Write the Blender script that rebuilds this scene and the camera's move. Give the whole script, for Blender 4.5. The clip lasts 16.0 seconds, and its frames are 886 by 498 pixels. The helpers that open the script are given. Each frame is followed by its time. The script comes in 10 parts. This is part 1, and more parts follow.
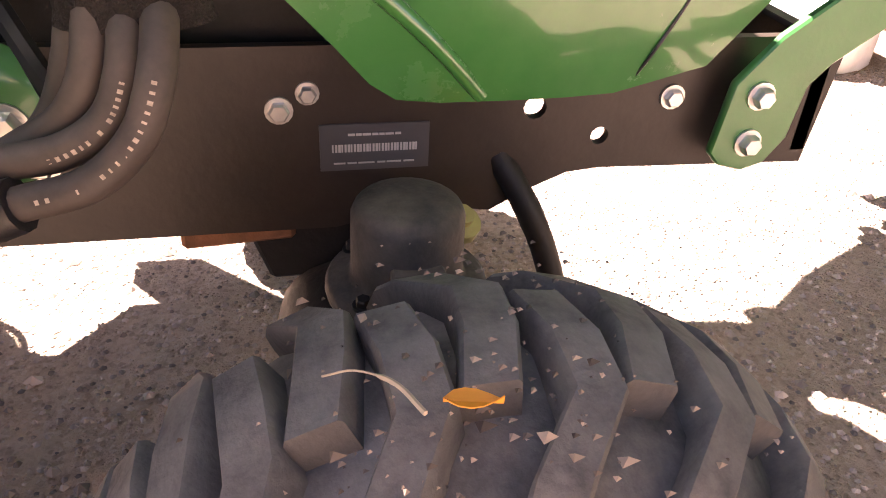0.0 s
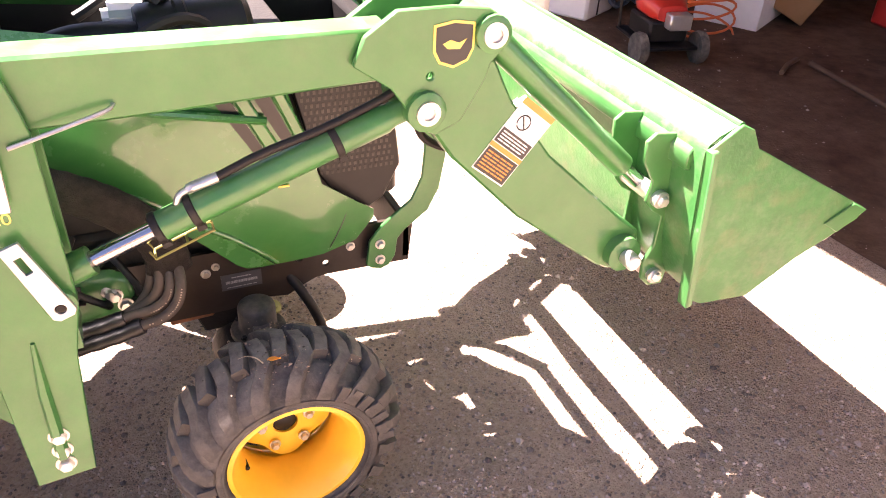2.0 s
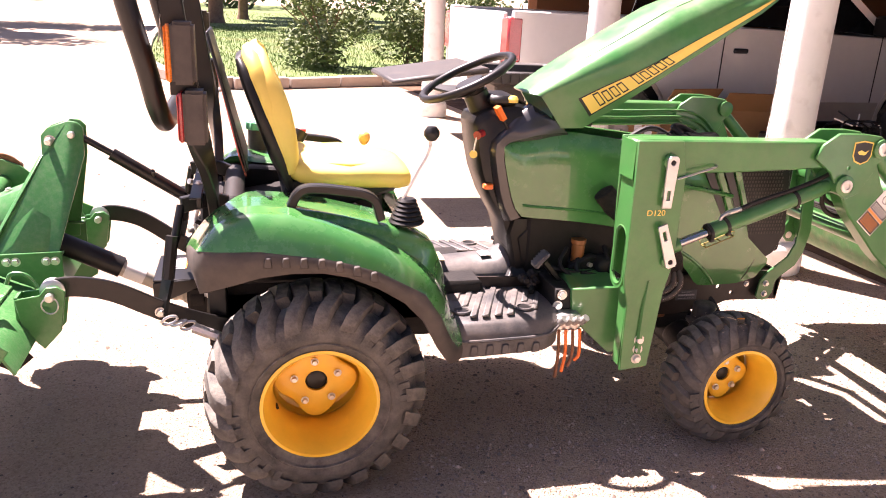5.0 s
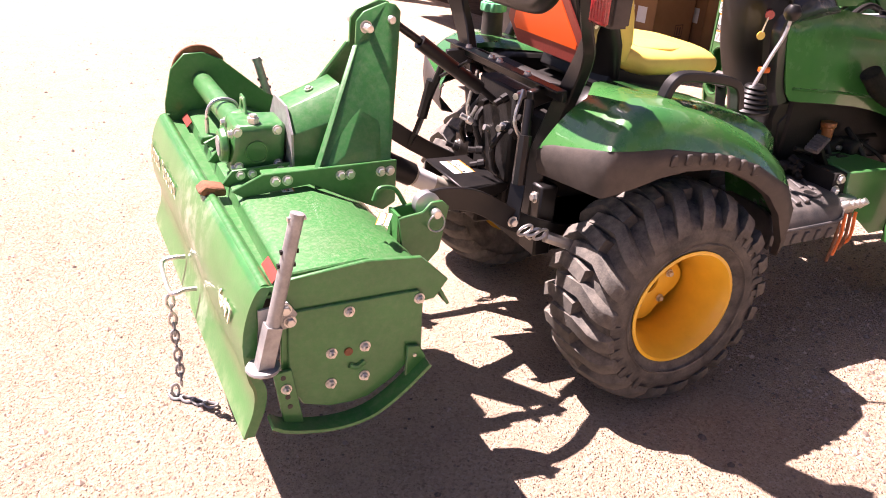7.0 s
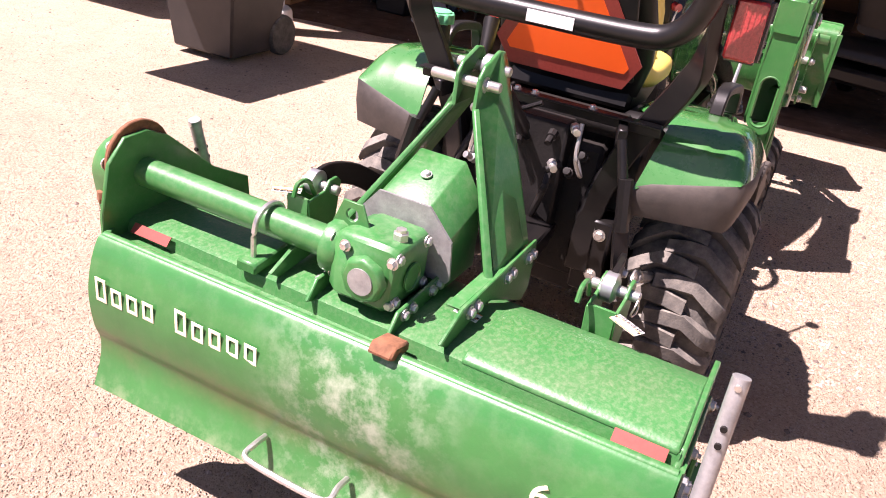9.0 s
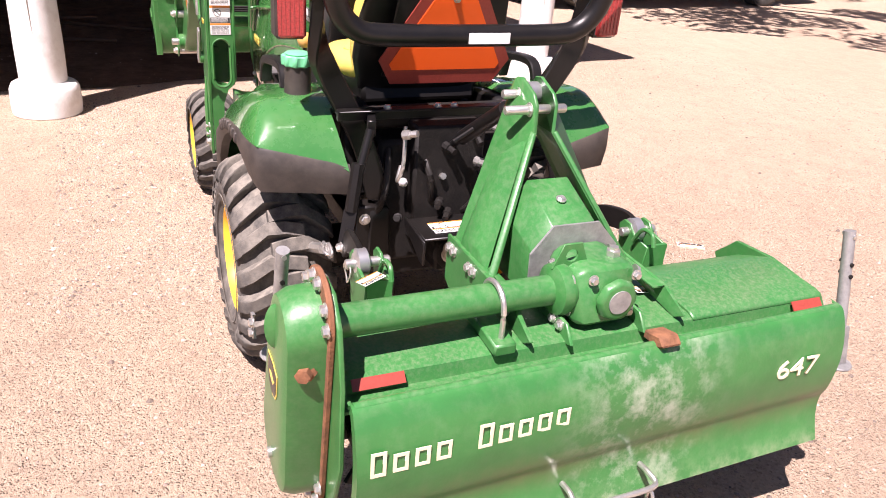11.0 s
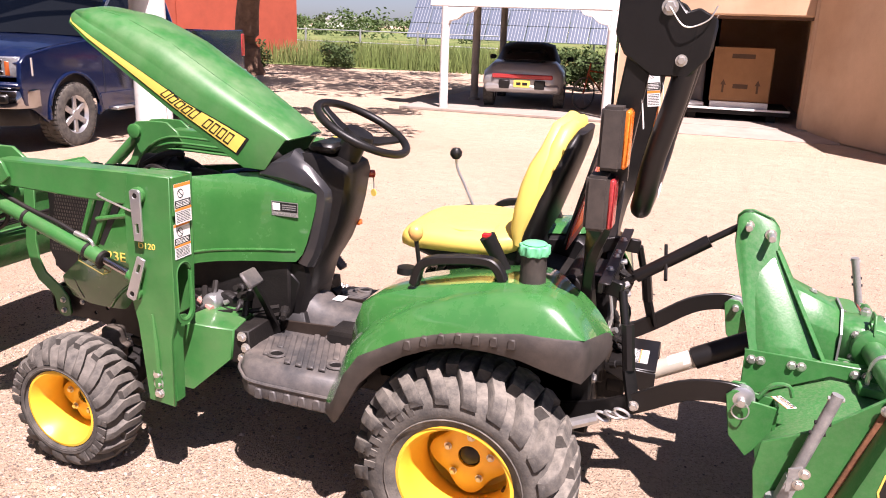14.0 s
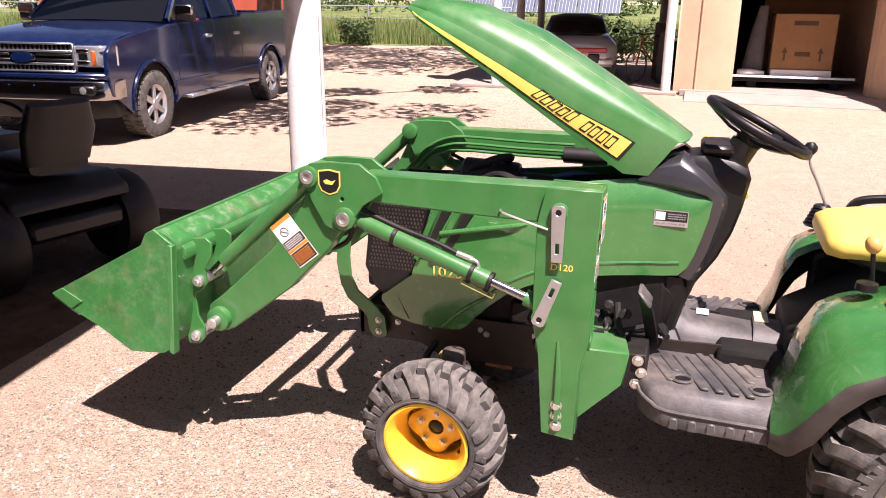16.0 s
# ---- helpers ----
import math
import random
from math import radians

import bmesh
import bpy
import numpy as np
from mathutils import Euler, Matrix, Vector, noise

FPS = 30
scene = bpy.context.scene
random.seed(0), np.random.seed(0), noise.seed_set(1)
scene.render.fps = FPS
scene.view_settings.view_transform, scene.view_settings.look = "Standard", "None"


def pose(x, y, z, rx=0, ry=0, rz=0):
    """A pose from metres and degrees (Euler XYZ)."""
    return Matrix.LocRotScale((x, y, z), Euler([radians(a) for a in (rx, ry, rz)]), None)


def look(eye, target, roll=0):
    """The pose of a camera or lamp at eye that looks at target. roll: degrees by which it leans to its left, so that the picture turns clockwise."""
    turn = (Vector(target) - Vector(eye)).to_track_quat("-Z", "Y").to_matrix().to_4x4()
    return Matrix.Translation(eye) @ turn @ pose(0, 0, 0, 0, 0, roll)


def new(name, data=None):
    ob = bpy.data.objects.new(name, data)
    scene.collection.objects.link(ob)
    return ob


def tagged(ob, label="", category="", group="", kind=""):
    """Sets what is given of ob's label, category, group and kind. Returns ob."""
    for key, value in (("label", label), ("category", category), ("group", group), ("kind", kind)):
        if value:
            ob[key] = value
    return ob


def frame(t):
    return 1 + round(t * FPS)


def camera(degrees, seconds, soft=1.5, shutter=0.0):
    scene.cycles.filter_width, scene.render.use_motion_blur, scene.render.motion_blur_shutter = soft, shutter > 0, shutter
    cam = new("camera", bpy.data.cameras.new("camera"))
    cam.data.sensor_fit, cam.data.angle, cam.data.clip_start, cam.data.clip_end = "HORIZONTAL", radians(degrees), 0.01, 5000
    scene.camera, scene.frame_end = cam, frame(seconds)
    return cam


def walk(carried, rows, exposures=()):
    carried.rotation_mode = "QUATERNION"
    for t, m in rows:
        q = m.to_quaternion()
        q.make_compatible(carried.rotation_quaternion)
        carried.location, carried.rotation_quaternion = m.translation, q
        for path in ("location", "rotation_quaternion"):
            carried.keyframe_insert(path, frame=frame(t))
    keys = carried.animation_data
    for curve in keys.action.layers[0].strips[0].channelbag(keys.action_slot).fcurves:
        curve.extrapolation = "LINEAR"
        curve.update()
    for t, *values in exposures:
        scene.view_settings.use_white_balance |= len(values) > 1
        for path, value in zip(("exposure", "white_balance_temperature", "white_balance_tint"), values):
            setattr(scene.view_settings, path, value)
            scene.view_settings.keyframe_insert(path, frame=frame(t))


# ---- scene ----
cam = camera(60.0, 16.0, 1.0)
PATH = [
    (0, (1.381, -0.738, 0.735), (1.765, 0.885, -0.37), 3.3),
    (0.5, (1.377, -0.719, 0.797), (1.712, 0.831, -0.422), 4.6),
    (1, (1.318, -0.888, 1.145), (1.709, 0.665, -0.054), 2.0),
    (1.2, (1.307, -1.01, 1.251), (1.822, 0.51, 0.058), 4.6),
    (1.5, (1.324, -1.232, 1.364), (1.993, 0.22, 0.162), 6.9),
    (2, (1.271, -1.651, 1.503), (1.974, -0.135, 0.405), 2.8),
    (2.5, (1.096, -2.051, 1.586), (1.853, -0.408, 0.733), 1.1),
    (3, (1.06, -2.377, 1.586), (1.55, -0.561, 0.908), 0.7),
    (3.2, (1.019, -2.472, 1.601), (1.432, -0.616, 0.979), 1.1),
    (5.3, (-0.424, -2.648, 1.478), (0.085, -0.821, 0.844), 3.6),
    (5.5, (-0.562, -2.611, 1.444), (-0.028, -0.8, 0.786), 3.7),
    (6, (-0.894, -2.396, 1.42), (-0.435, -0.589, 0.695), 0.9),
    (6.5, (-1.256, -2.254, 1.409), (-0.702, -0.511, 0.599), 2.1),
    (7, (-1.522, -1.989, 1.402), (-0.698, -0.389, 0.529), 4.4),
    (7.5, (-1.719, -1.671, 1.42), (-0.779, -0.16, 0.507), 4.7),
    (8, (-1.956, -1.405, 1.397), (-0.688, -0.136, 0.513), 4.2),
    (8.5, (-2.095, -1.023, 1.379), (-0.607, -0.04, 0.472), 6.1),
    (8.7, (-2.152, -0.883, 1.408), (-0.615, 0.016, 0.497), 6.9),
    (10.8, (-2.403, 0.738, 1.519), (-0.717, 0.116, 0.641), 6.9),
    (11, (-2.309, 0.894, 1.503), (-0.674, 0.143, 0.63), 4.7),
    (11.5, (-2.101, 1.253, 1.545), (-0.608, 0.25, 0.671), 6.3),
    (11.8, (-1.934, 1.438, 1.513), (-0.562, 0.221, 0.715), 6.5),
    (12, (-1.904, 1.583, 1.585), (-0.647, 0.248, 0.787), 7.3),
    (12.5, (-1.573, 1.848, 1.599), (-0.523, 0.286, 0.922), 5.1),
    (13, (-1.332, 2.11, 1.559), (-0.417, 0.429, 0.977), 5.7),
    (13.3, (-1.127, 2.264, 1.614), (-0.406, 0.501, 1.004), 7.0),
    (13.5, (-0.999, 2.298, 1.564), (-0.334, 0.498, 1.001), 4.8),
    (14, (-0.581, 2.446, 1.601), (0.032, 0.625, 1.044), 2.0),
    (14.5, (-0.168, 2.576, 1.609), (0.339, 0.729, 1.031), 2.5),
    (15, (0.231, 2.55, 1.621), (0.647, 0.688, 1.022), 1.8),
    (15.5, (0.568, 2.577, 1.629), (1.166, 0.771, 1.009), 1.0),
    (16, (0.762, 2.608, 1.628), (1.34, 0.797, 1.007), 0.5),
]
EXPOSURES = [(0, 3.75, 7080, 33), (1.0, 4.03, 7000, 32), (2.0, 3.66, 7020, 33), (3.2, 2.97, 7000, 34), (5.5, 2.55, 6850, 35), (6.5, 2.3, 6800, 36),
             (7.0, 2.0, 6820, 37), (8.5, 1.79, 6640, 37), (11.0, 1.38, 6520, 30), (13.5, 1.39, 6530, 31), (15.0, 1.28, 6540, 32), (16.0, 1.33, 6540, 32)]
walk(cam, [(t, look(e, g, r)) for t, e, g, r in PATH], EXPOSURES)

# ---- light ----
TO_SUN = Vector((-0.42, 0.50, 1.14)).normalized()
world = bpy.data.worlds.new("sky")
scene.world = world
world.use_nodes = True
wt = world.node_tree
sky = wt.nodes.new("ShaderNodeTexSky")
sky.sky_type = "NISHITA"
sky.sun_disc = False
sky.sun_elevation = math.asin(TO_SUN.z)
sky.sun_rotation = math.atan2(TO_SUN.x, TO_SUN.y)
sky.altitude = 1700
sky.air_density, sky.dust_density, sky.ozone_density = 0.7, 3.0, 0.6
wt.links.new(sky.outputs[0], wt.nodes["Background"].inputs[0])
wt.nodes["Background"].inputs[1].default_value = 0.042
sun_data = bpy.data.lights.new("sun", "SUN")
sun_data.energy, sun_data.angle, sun_data.color = 4.6, radians(0.5), (1.0, 0.96, 0.90)
sun = new("sun", sun_data)
sun.matrix_world = look(TO_SUN * 30, (0, 0, 0))


# ---- materials ----
def material(name, colour, rough=0.5, metal=0.0, vary=0.12, scale=14.0, bump=0.0, bump_scale=120.0, dust=0.0, dust_scale=7.0, dust_edge=(0.38, 0.75),
             dust_colour=(0.42, 0.33, 0.25), coat=0.0, random_piece=0.0, islands=0.0, second=None, second_amount=0.5, second_scale=5.0, spec=0.5):
    m = bpy.data.materials.new(name)
    m.use_nodes = True
    t = m.node_tree
    b = t.nodes["Principled BSDF"]
    link = t.links.new
    tc = t.nodes.new("ShaderNodeTexCoord")
    n = t.nodes.new("ShaderNodeTexNoise")
    n.inputs["Scale"].default_value, n.inputs["Detail"].default_value, n.inputs["Roughness"].default_value = scale, 6, 0.65
    link(tc.outputs["Object"], n.inputs["Vector"])
    ramp = t.nodes.new("ShaderNodeMapRange")
    ramp.inputs[1].default_value, ramp.inputs[2].default_value = 0.3, 0.7
    ramp.inputs[3].default_value, ramp.inputs[4].default_value = 1 - vary, 1 + vary
    link(n.outputs[0], ramp.inputs[0])
    base = t.nodes.new("ShaderNodeMix")
    base.data_type = "RGBA"
    base.inputs[6].default_value = (*colour, 1)
    base.inputs[7].default_value = (*(second or colour), 1)
    base.inputs[0].default_value = 0.0
    if second:
        n2 = t.nodes.new("ShaderNodeTexNoise")
        n2.inputs["Scale"].default_value, n2.inputs["Detail"].default_value = second_scale, 5
        link(tc.outputs["Object"], n2.inputs["Vector"])
        r2 = t.nodes.new("ShaderNodeMapRange")
        r2.inputs[1].default_value, r2.inputs[2].default_value = 0.62 - 0.25 * second_amount, 0.85 - 0.25 * second_amount
        link(n2.outputs[0], r2.inputs[0])
        link(r2.outputs[0], base.inputs[0])
    mul = t.nodes.new("ShaderNodeVectorMath")
    mul.operation = "SCALE"
    link(base.outputs[2], mul.inputs[0])
    if random_piece or islands:
        oi = t.nodes.new("ShaderNodeNewGeometry" if islands else "ShaderNodeObjectInfo")
        random_piece = random_piece or islands
        rr = t.nodes.new("ShaderNodeMapRange")
        rr.inputs[3].default_value, rr.inputs[4].default_value = 1 - random_piece, 1 + random_piece
        link(oi.outputs["Random Per Island" if islands else "Random"], rr.inputs[0])
        mm = t.nodes.new("ShaderNodeMath")
        mm.operation = "MULTIPLY"
        link(ramp.outputs[0], mm.inputs[0])
        link(rr.outputs[0], mm.inputs[1])
        link(mm.outputs[0], mul.inputs["Scale"])
    else:
        link(ramp.outputs[0], mul.inputs["Scale"])
    out = mul.outputs[0]
    b.inputs["Roughness"].default_value = rough
    if dust:
        nd = t.nodes.new("ShaderNodeTexNoise")
        nd.inputs["Scale"].default_value, nd.inputs["Detail"].default_value, nd.inputs["Roughness"].default_value = dust_scale, 8, 0.7
        link(tc.outputs["Object"], nd.inputs["Vector"])
        g = t.nodes.new("ShaderNodeNewGeometry")
        sep = t.nodes.new("ShaderNodeSeparateXYZ")
        link(g.outputs["Normal"], sep.inputs[0])
        up = t.nodes.new("ShaderNodeMapRange")
        up.inputs[1].default_value, up.inputs[2].default_value, up.inputs[3].default_value = 0.0, 1.0, 0.35
        link(sep.outputs[2], up.inputs[0])
        dr = t.nodes.new("ShaderNodeMapRange")
        dr.inputs[1].default_value, dr.inputs[2].default_value, dr.inputs[4].default_value = *dust_edge, dust
        link(nd.outputs[0], dr.inputs[0])
        dm = t.nodes.new("ShaderNodeMath")
        dm.operation = "MULTIPLY"
        link(dr.outputs[0], dm.inputs[0])
        link(up.outputs[0], dm.inputs[1])
        mx = t.nodes.new("ShaderNodeMix")
        mx.data_type = "RGBA"
        link(dm.outputs[0], mx.inputs[0])
        link(out, mx.inputs[6])
        mx.inputs[7].default_value = (*dust_colour, 1)
        out = mx.outputs[2]
        ro = t.nodes.new("ShaderNodeMapRange")
        ro.inputs[3].default_value, ro.inputs[4].default_value = rough, 0.9
        link(dm.outputs[0], ro.inputs[0])
        link(ro.outputs[0], b.inputs["Roughness"])
    link(out, b.inputs["Base Color"])
    b.inputs["Metallic"].default_value = metal
    b.inputs["Specular IOR Level"].default_value = spec
    if coat:
        b.inputs["Coat Weight"].default_value, b.inputs["Coat Roughness"].default_value = coat, 0.05
    if bump:
        nb = t.nodes.new("ShaderNodeTexNoise")
        nb.inputs["Scale"].default_value, nb.inputs["Detail"].default_value = bump_scale, 5
        link(tc.outputs["Object"], nb.inputs["Vector"])
        bp = t.nodes.new("ShaderNodeBump")
        bp.inputs["Strength"].default_value, bp.inputs["Distance"].default_value = bump, 0.01
        link(nb.outputs[0], bp.inputs["Height"])
        link(bp.outputs[0], b.inputs["Normal"])
    return m


def stained(m, axis, lo, hi, soft, colour, amount, scale, edge=(0.45, 0.62)):
    """Adds a blotchy stain to a material, between two heights or breadths of the object."""
    t = m.node_tree
    b = t.nodes["Principled BSDF"]
    link = t.links.new
    old = b.inputs["Base Color"].links[0].from_socket
    tc = t.nodes.new("ShaderNodeTexCoord")
    sep = t.nodes.new("ShaderNodeSeparateXYZ")
    link(tc.outputs["Object"], sep.inputs[0])
    n = t.nodes.new("ShaderNodeTexNoise")
    n.inputs["Scale"].default_value, n.inputs["Detail"].default_value, n.inputs["Roughness"].default_value = scale, 9, 0.72
    link(tc.outputs["Object"], n.inputs["Vector"])
    ends = []
    for a, c in ((lo - soft, lo + soft), (hi + soft, hi - soft)):
        r = t.nodes.new("ShaderNodeMapRange")
        r.inputs[1].default_value, r.inputs[2].default_value = a, c
        link(sep.outputs[axis], r.inputs[0])
        ends.append(r.outputs[0])
    r = t.nodes.new("ShaderNodeMapRange")
    r.inputs[1].default_value, r.inputs[2].default_value, r.inputs[4].default_value = edge[0], edge[1], amount
    link(n.outputs[0], r.inputs[0])
    out = r.outputs[0]
    for e in ends:
        k = t.nodes.new("ShaderNodeMath")
        k.operation = "MULTIPLY"
        link(out, k.inputs[0])
        link(e, k.inputs[1])
        out = k.outputs[0]
    x = t.nodes.new("ShaderNodeMix")
    x.data_type = "RGBA"
    link(out, x.inputs[0])
    link(old, x.inputs[6])
    x.inputs[7].default_value = (*colour, 1)
    link(x.outputs[2], b.inputs["Base Color"])
    return m


def glass(name, tint, rough=0.02):
    m = bpy.data.materials.new(name)
    m.use_nodes = True
    b = m.node_tree.nodes["Principled BSDF"]
    b.inputs["Base Color"].default_value = (*tint, 1)
    b.inputs["Roughness"].default_value, b.inputs["Transmission Weight"].default_value = rough, 0.6
    return m


GREEN_HOOD = material("dusty hood green paint", (0.030, 0.165, 0.038), 0.34, vary=0.10, scale=6, dust=0.34, dust_colour=(0.42, 0.44, 0.30), dust_scale=5.0, coat=0.35, bump=0.02, bump_scale=300)
GREEN = material("tractor green paint", (0.030, 0.165, 0.036), 0.26, vary=0.10, scale=6, dust=0.10, dust_scale=12.0, coat=1.0, bump=0.02, bump_scale=300)
GREEN_LOADER = material("loader green paint", (0.030, 0.165, 0.038), 0.34, vary=0.12, scale=8, dust=0.18, dust_scale=14.0, coat=0.35, bump=0.04, bump_scale=200)
GREEN_WORN = material("dusty tiller green paint", (0.030, 0.168, 0.040), 0.36, vary=0.14, scale=9, dust=0.26, dust_scale=60.0, dust_edge=(0.42, 0.82), dust_colour=(0.40, 0.37, 0.29), coat=0.2, bump=0.05, bump_scale=160)
GREEN_FLAP = material("scuffed flap green paint", (0.030, 0.168, 0.040), 0.34, vary=0.12, scale=9, dust=0.22, dust_scale=24.0, dust_edge=(0.46, 0.85), dust_colour=(0.40, 0.37, 0.29), coat=0.25, bump=0.04, bump_scale=160)
stained(GREEN_FLAP, 1, -0.24, 0.06, 0.09, (0.44, 0.47, 0.38), 0.62, 13.0, (0.46, 0.66))
stained(GREEN_FLAP, 2, 0.385, 0.445, 0.035, (0.17, 0.125, 0.05), 0.55, 6.0, (0.34, 0.62))
stained(GREEN_FLAP, 2, 0.25, 0.30, 0.03, (0.36, 0.36, 0.25), 0.5, 18.0)
GREEN_SOILED = material("soiled tiller deck paint", (0.032, 0.165, 0.042), 0.40, vary=0.10, scale=6, second=(0.070, 0.165, 0.060), second_amount=0.25, second_scale=4.0, dust=0.34, dust_scale=110.0, dust_edge=(0.44, 0.85), dust_colour=(0.42, 0.37, 0.28), coat=0.1, bump=0.10, bump_scale=120)
BUCKET_IN = material("scraped bucket steel", (0.03, 0.165, 0.038), 0.42, vary=0.2, scale=12, dust=0.50, dust_scale=20.0, dust_edge=(0.48, 0.80), dust_colour=(0.48, 0.45, 0.37), second=(0.10, 0.17, 0.06), second_amount=0.35, second_scale=14, bump=0.1)
YELLOW = material("yellow wheel paint", (0.88, 0.52, 0.035), 0.36, vary=0.08, scale=9, coat=0.2, dust=0.06)
SEAT_YELLOW = material("yellow seat vinyl", (0.80, 0.60, 0.13), 0.45, vary=0.06, scale=9, bump=0.08, bump_scale=260)
DECAL_YELLOW = material("yellow decal film", (0.80, 0.60, 0.12), 0.35, vary=0.03)
RUBBER = material("dusty tyre rubber", (0.040, 0.039, 0.037), 0.85, vary=0.28, scale=26, dust=0.85, dust_edge=(0.33, 0.70), dust_scale=15.0, dust_colour=(0.34, 0.303, 0.248), bump=0.2, bump_scale=140)
RUBBER_FRONT = material("worn front tyre rubber", (0.040, 0.038, 0.035), 0.82, vary=0.25, scale=18, dust=0.74, dust_edge=(0.34, 0.71), dust_scale=10.0, dust_colour=(0.32, 0.285, 0.24), bump=0.2, bump_scale=140)
RUBBER_HOSE = material("black hose rubber", (0.010, 0.0088, 0.008), 0.55, vary=0.2, bump=0.05, dust=0.035, spec=0.35)
BLACK = material("black moulded plastic", (0.0075, 0.007, 0.007), 0.42, vary=0.25, scale=20, dust=0.022, bump=0.06, bump_scale=400, spec=0.36)
BLACK_PAINT = material("black painted steel", (0.0065, 0.006, 0.006), 0.36, vary=0.18, scale=16, dust=0.022, bump=0.03, spec=0.38)
TRIM = material("weathered dark plastic trim", (0.037, 0.031, 0.027), 0.6, vary=0.22, scale=14, dust=0.20, bump=0.05)
FRAME_STEEL = material("dark brown frame paint", (0.021, 0.0145, 0.011), 0.42, vary=0.35, scale=12, dust=0.075, dust_scale=5.0, bump=0.05, spec=0.4)
DARK_PRINT = material("grey label print", (0.22, 0.22, 0.21), 0.5, vary=0.1)
DECK_GREY = material("dusty grey floor rubber", (0.062, 0.060, 0.060), 0.5, vary=0.25, scale=14, dust=0.32, bump=0.12, bump_scale=220)
ZINC = material("zinc plated steel", (0.62, 0.60, 0.56), 0.38, metal=0.85, vary=0.15, scale=40)
CHROME = material("polished cylinder rod", (0.42, 0.41, 0.41), 0.16, metal=1.0, vary=0.04)
RUST = material("rusted steel", (0.20, 0.085, 0.04), 0.85, vary=0.4, scale=30, bump=0.2)
IRON = material("dirty cast iron", (0.0085, 0.0075, 0.007), 0.6, vary=0.35, scale=20, dust=0.035, bump=0.15, spec=0.3)
WOVEN = material("woven black hose sleeve", (0.016, 0.0125, 0.0105), 0.75, vary=0.35, scale=60, dust=0.10, dust_scale=30.0, bump=0.8, bump_scale=420, spec=0.25)
SHRINK = material("black heat-shrink tube", (0.012, 0.011, 0.011), 0.42, vary=0.3, scale=30, bump=0.12, bump_scale=60, dust=0.05)
ORANGE = material("fluorescent orange film", (1.0, 0.13, 0.012), 0.4, vary=0.03)
RED_REFLECT = material("dark red reflector film", (0.30, 0.05, 0.035), 0.4, vary=0.12, scale=120)
AMBER_LENS = material("amber lamp lens", (0.72, 0.19, 0.02), 0.2, vary=0.35, scale=160, coat=0.5)
RED_LENS = material("red lamp lens", (0.36, 0.035, 0.035), 0.2, vary=0.35, scale=160, coat=0.5)
GRILLE_GREY = material("scuffed grille mesh", (0.045, 0.036, 0.031), 0.5, vary=0.5, scale=25)
WHITE = material("white label film", (0.78, 0.77, 0.74), 0.45, vary=0.04)
WHITE_PLASTIC = material("white translucent plastic", (0.72, 0.70, 0.64), 0.45, vary=0.06)
CAP_GREEN = material("pale green cap plastic", (0.12, 0.52, 0.26), 0.5, vary=0.08, dust=0.1)
BRASS = material("old brass cap", (0.42, 0.36, 0.14), 0.5, metal=0.5, vary=0.25)
PLATE_DULL = material("dull bare steel sheet", (0.34, 0.34, 0.33), 0.55, metal=0.55, vary=0.25, scale=30, bump=0.1)
BEIGE = material("beige shaft guard plastic", (0.46, 0.42, 0.34), 0.55, vary=0.12, dust=0.2)
KNOB = material("tan knob plastic", (0.72, 0.40, 0.12), 0.35, vary=0.05)
ORANGE_PLASTIC = material("orange control plastic", (0.85, 0.17, 0.02), 0.35, vary=0.05)
DECAL_BLACK = material("black decal film", (0.012, 0.012, 0.012), 0.35, vary=0.05)
DECAL_ORANGE = material("orange warning film", (0.80, 0.26, 0.04), 0.4, vary=0.04)
HOSE_PRINT = material("worn cream hose print", (0.40, 0.33, 0.25), 0.7, vary=0.4, scale=200)
GOLD_FILTER = material("brown oil filter paint", (0.30, 0.11, 0.03), 0.4, vary=0.12)
BROWN_HOSE = material("dusty brown-black hose rubber", (0.040, 0.031, 0.025), 0.65, vary=0.3, dust=0.25)
HUB_CAST = material("dusty hub casting", (0.034, 0.028, 0.023), 0.65, vary=0.35, scale=24, dust=0.35, dust_scale=18.0, bump=0.15)
PLATE_GREY = material("dark grey plate film", (0.055, 0.055, 0.058), 0.35, vary=0.1)
COWL_EDGE = material("satin dark cowl edging", (0.028, 0.028, 0.030), 0.24, vary=0.08, coat=0.4)
ALLOY = material("brushed alloy", (0.55, 0.55, 0.55), 0.35, metal=0.8, vary=0.08)


# ---- mesh helpers ----
def part(name, bm, mat, parent=None, label="", bevel=0.0, seg=1, sharp=38):
    bmesh.ops.remove_doubles(bm, verts=bm.verts, dist=1e-5)
    bmesh.ops.recalc_face_normals(bm, faces=bm.faces)
    if bevel:
        ed = [e for e in bm.edges if len(e.link_faces) == 2 and e.calc_face_angle(0) > radians(28)]
        bmesh.ops.bevel(bm, geom=ed, offset=bevel, segments=seg, affect="EDGES", clamp_overlap=True)
    for f in bm.faces:
        f.smooth = True
    for e in bm.edges:
        e.smooth = not (len(e.link_faces) == 2 and e.calc_face_angle(0) > radians(sharp))
    me = bpy.data.meshes.new(name)
    bm.to_mesh(me)
    bm.free()
    me.materials.append(mat)
    ob = new(name, me)
    if parent is not None:
        ob.parent = parent
    if label:
        tagged(ob, label)
    return ob


def thing(name, label, category, group="", kind="", m=None):
    ob = new(name)
    ob.empty_display_size = 0.1
    if m is not None:
        ob.matrix_basis = m
    return tagged(ob, label, category, group, kind)


def B():
    return bmesh.new()


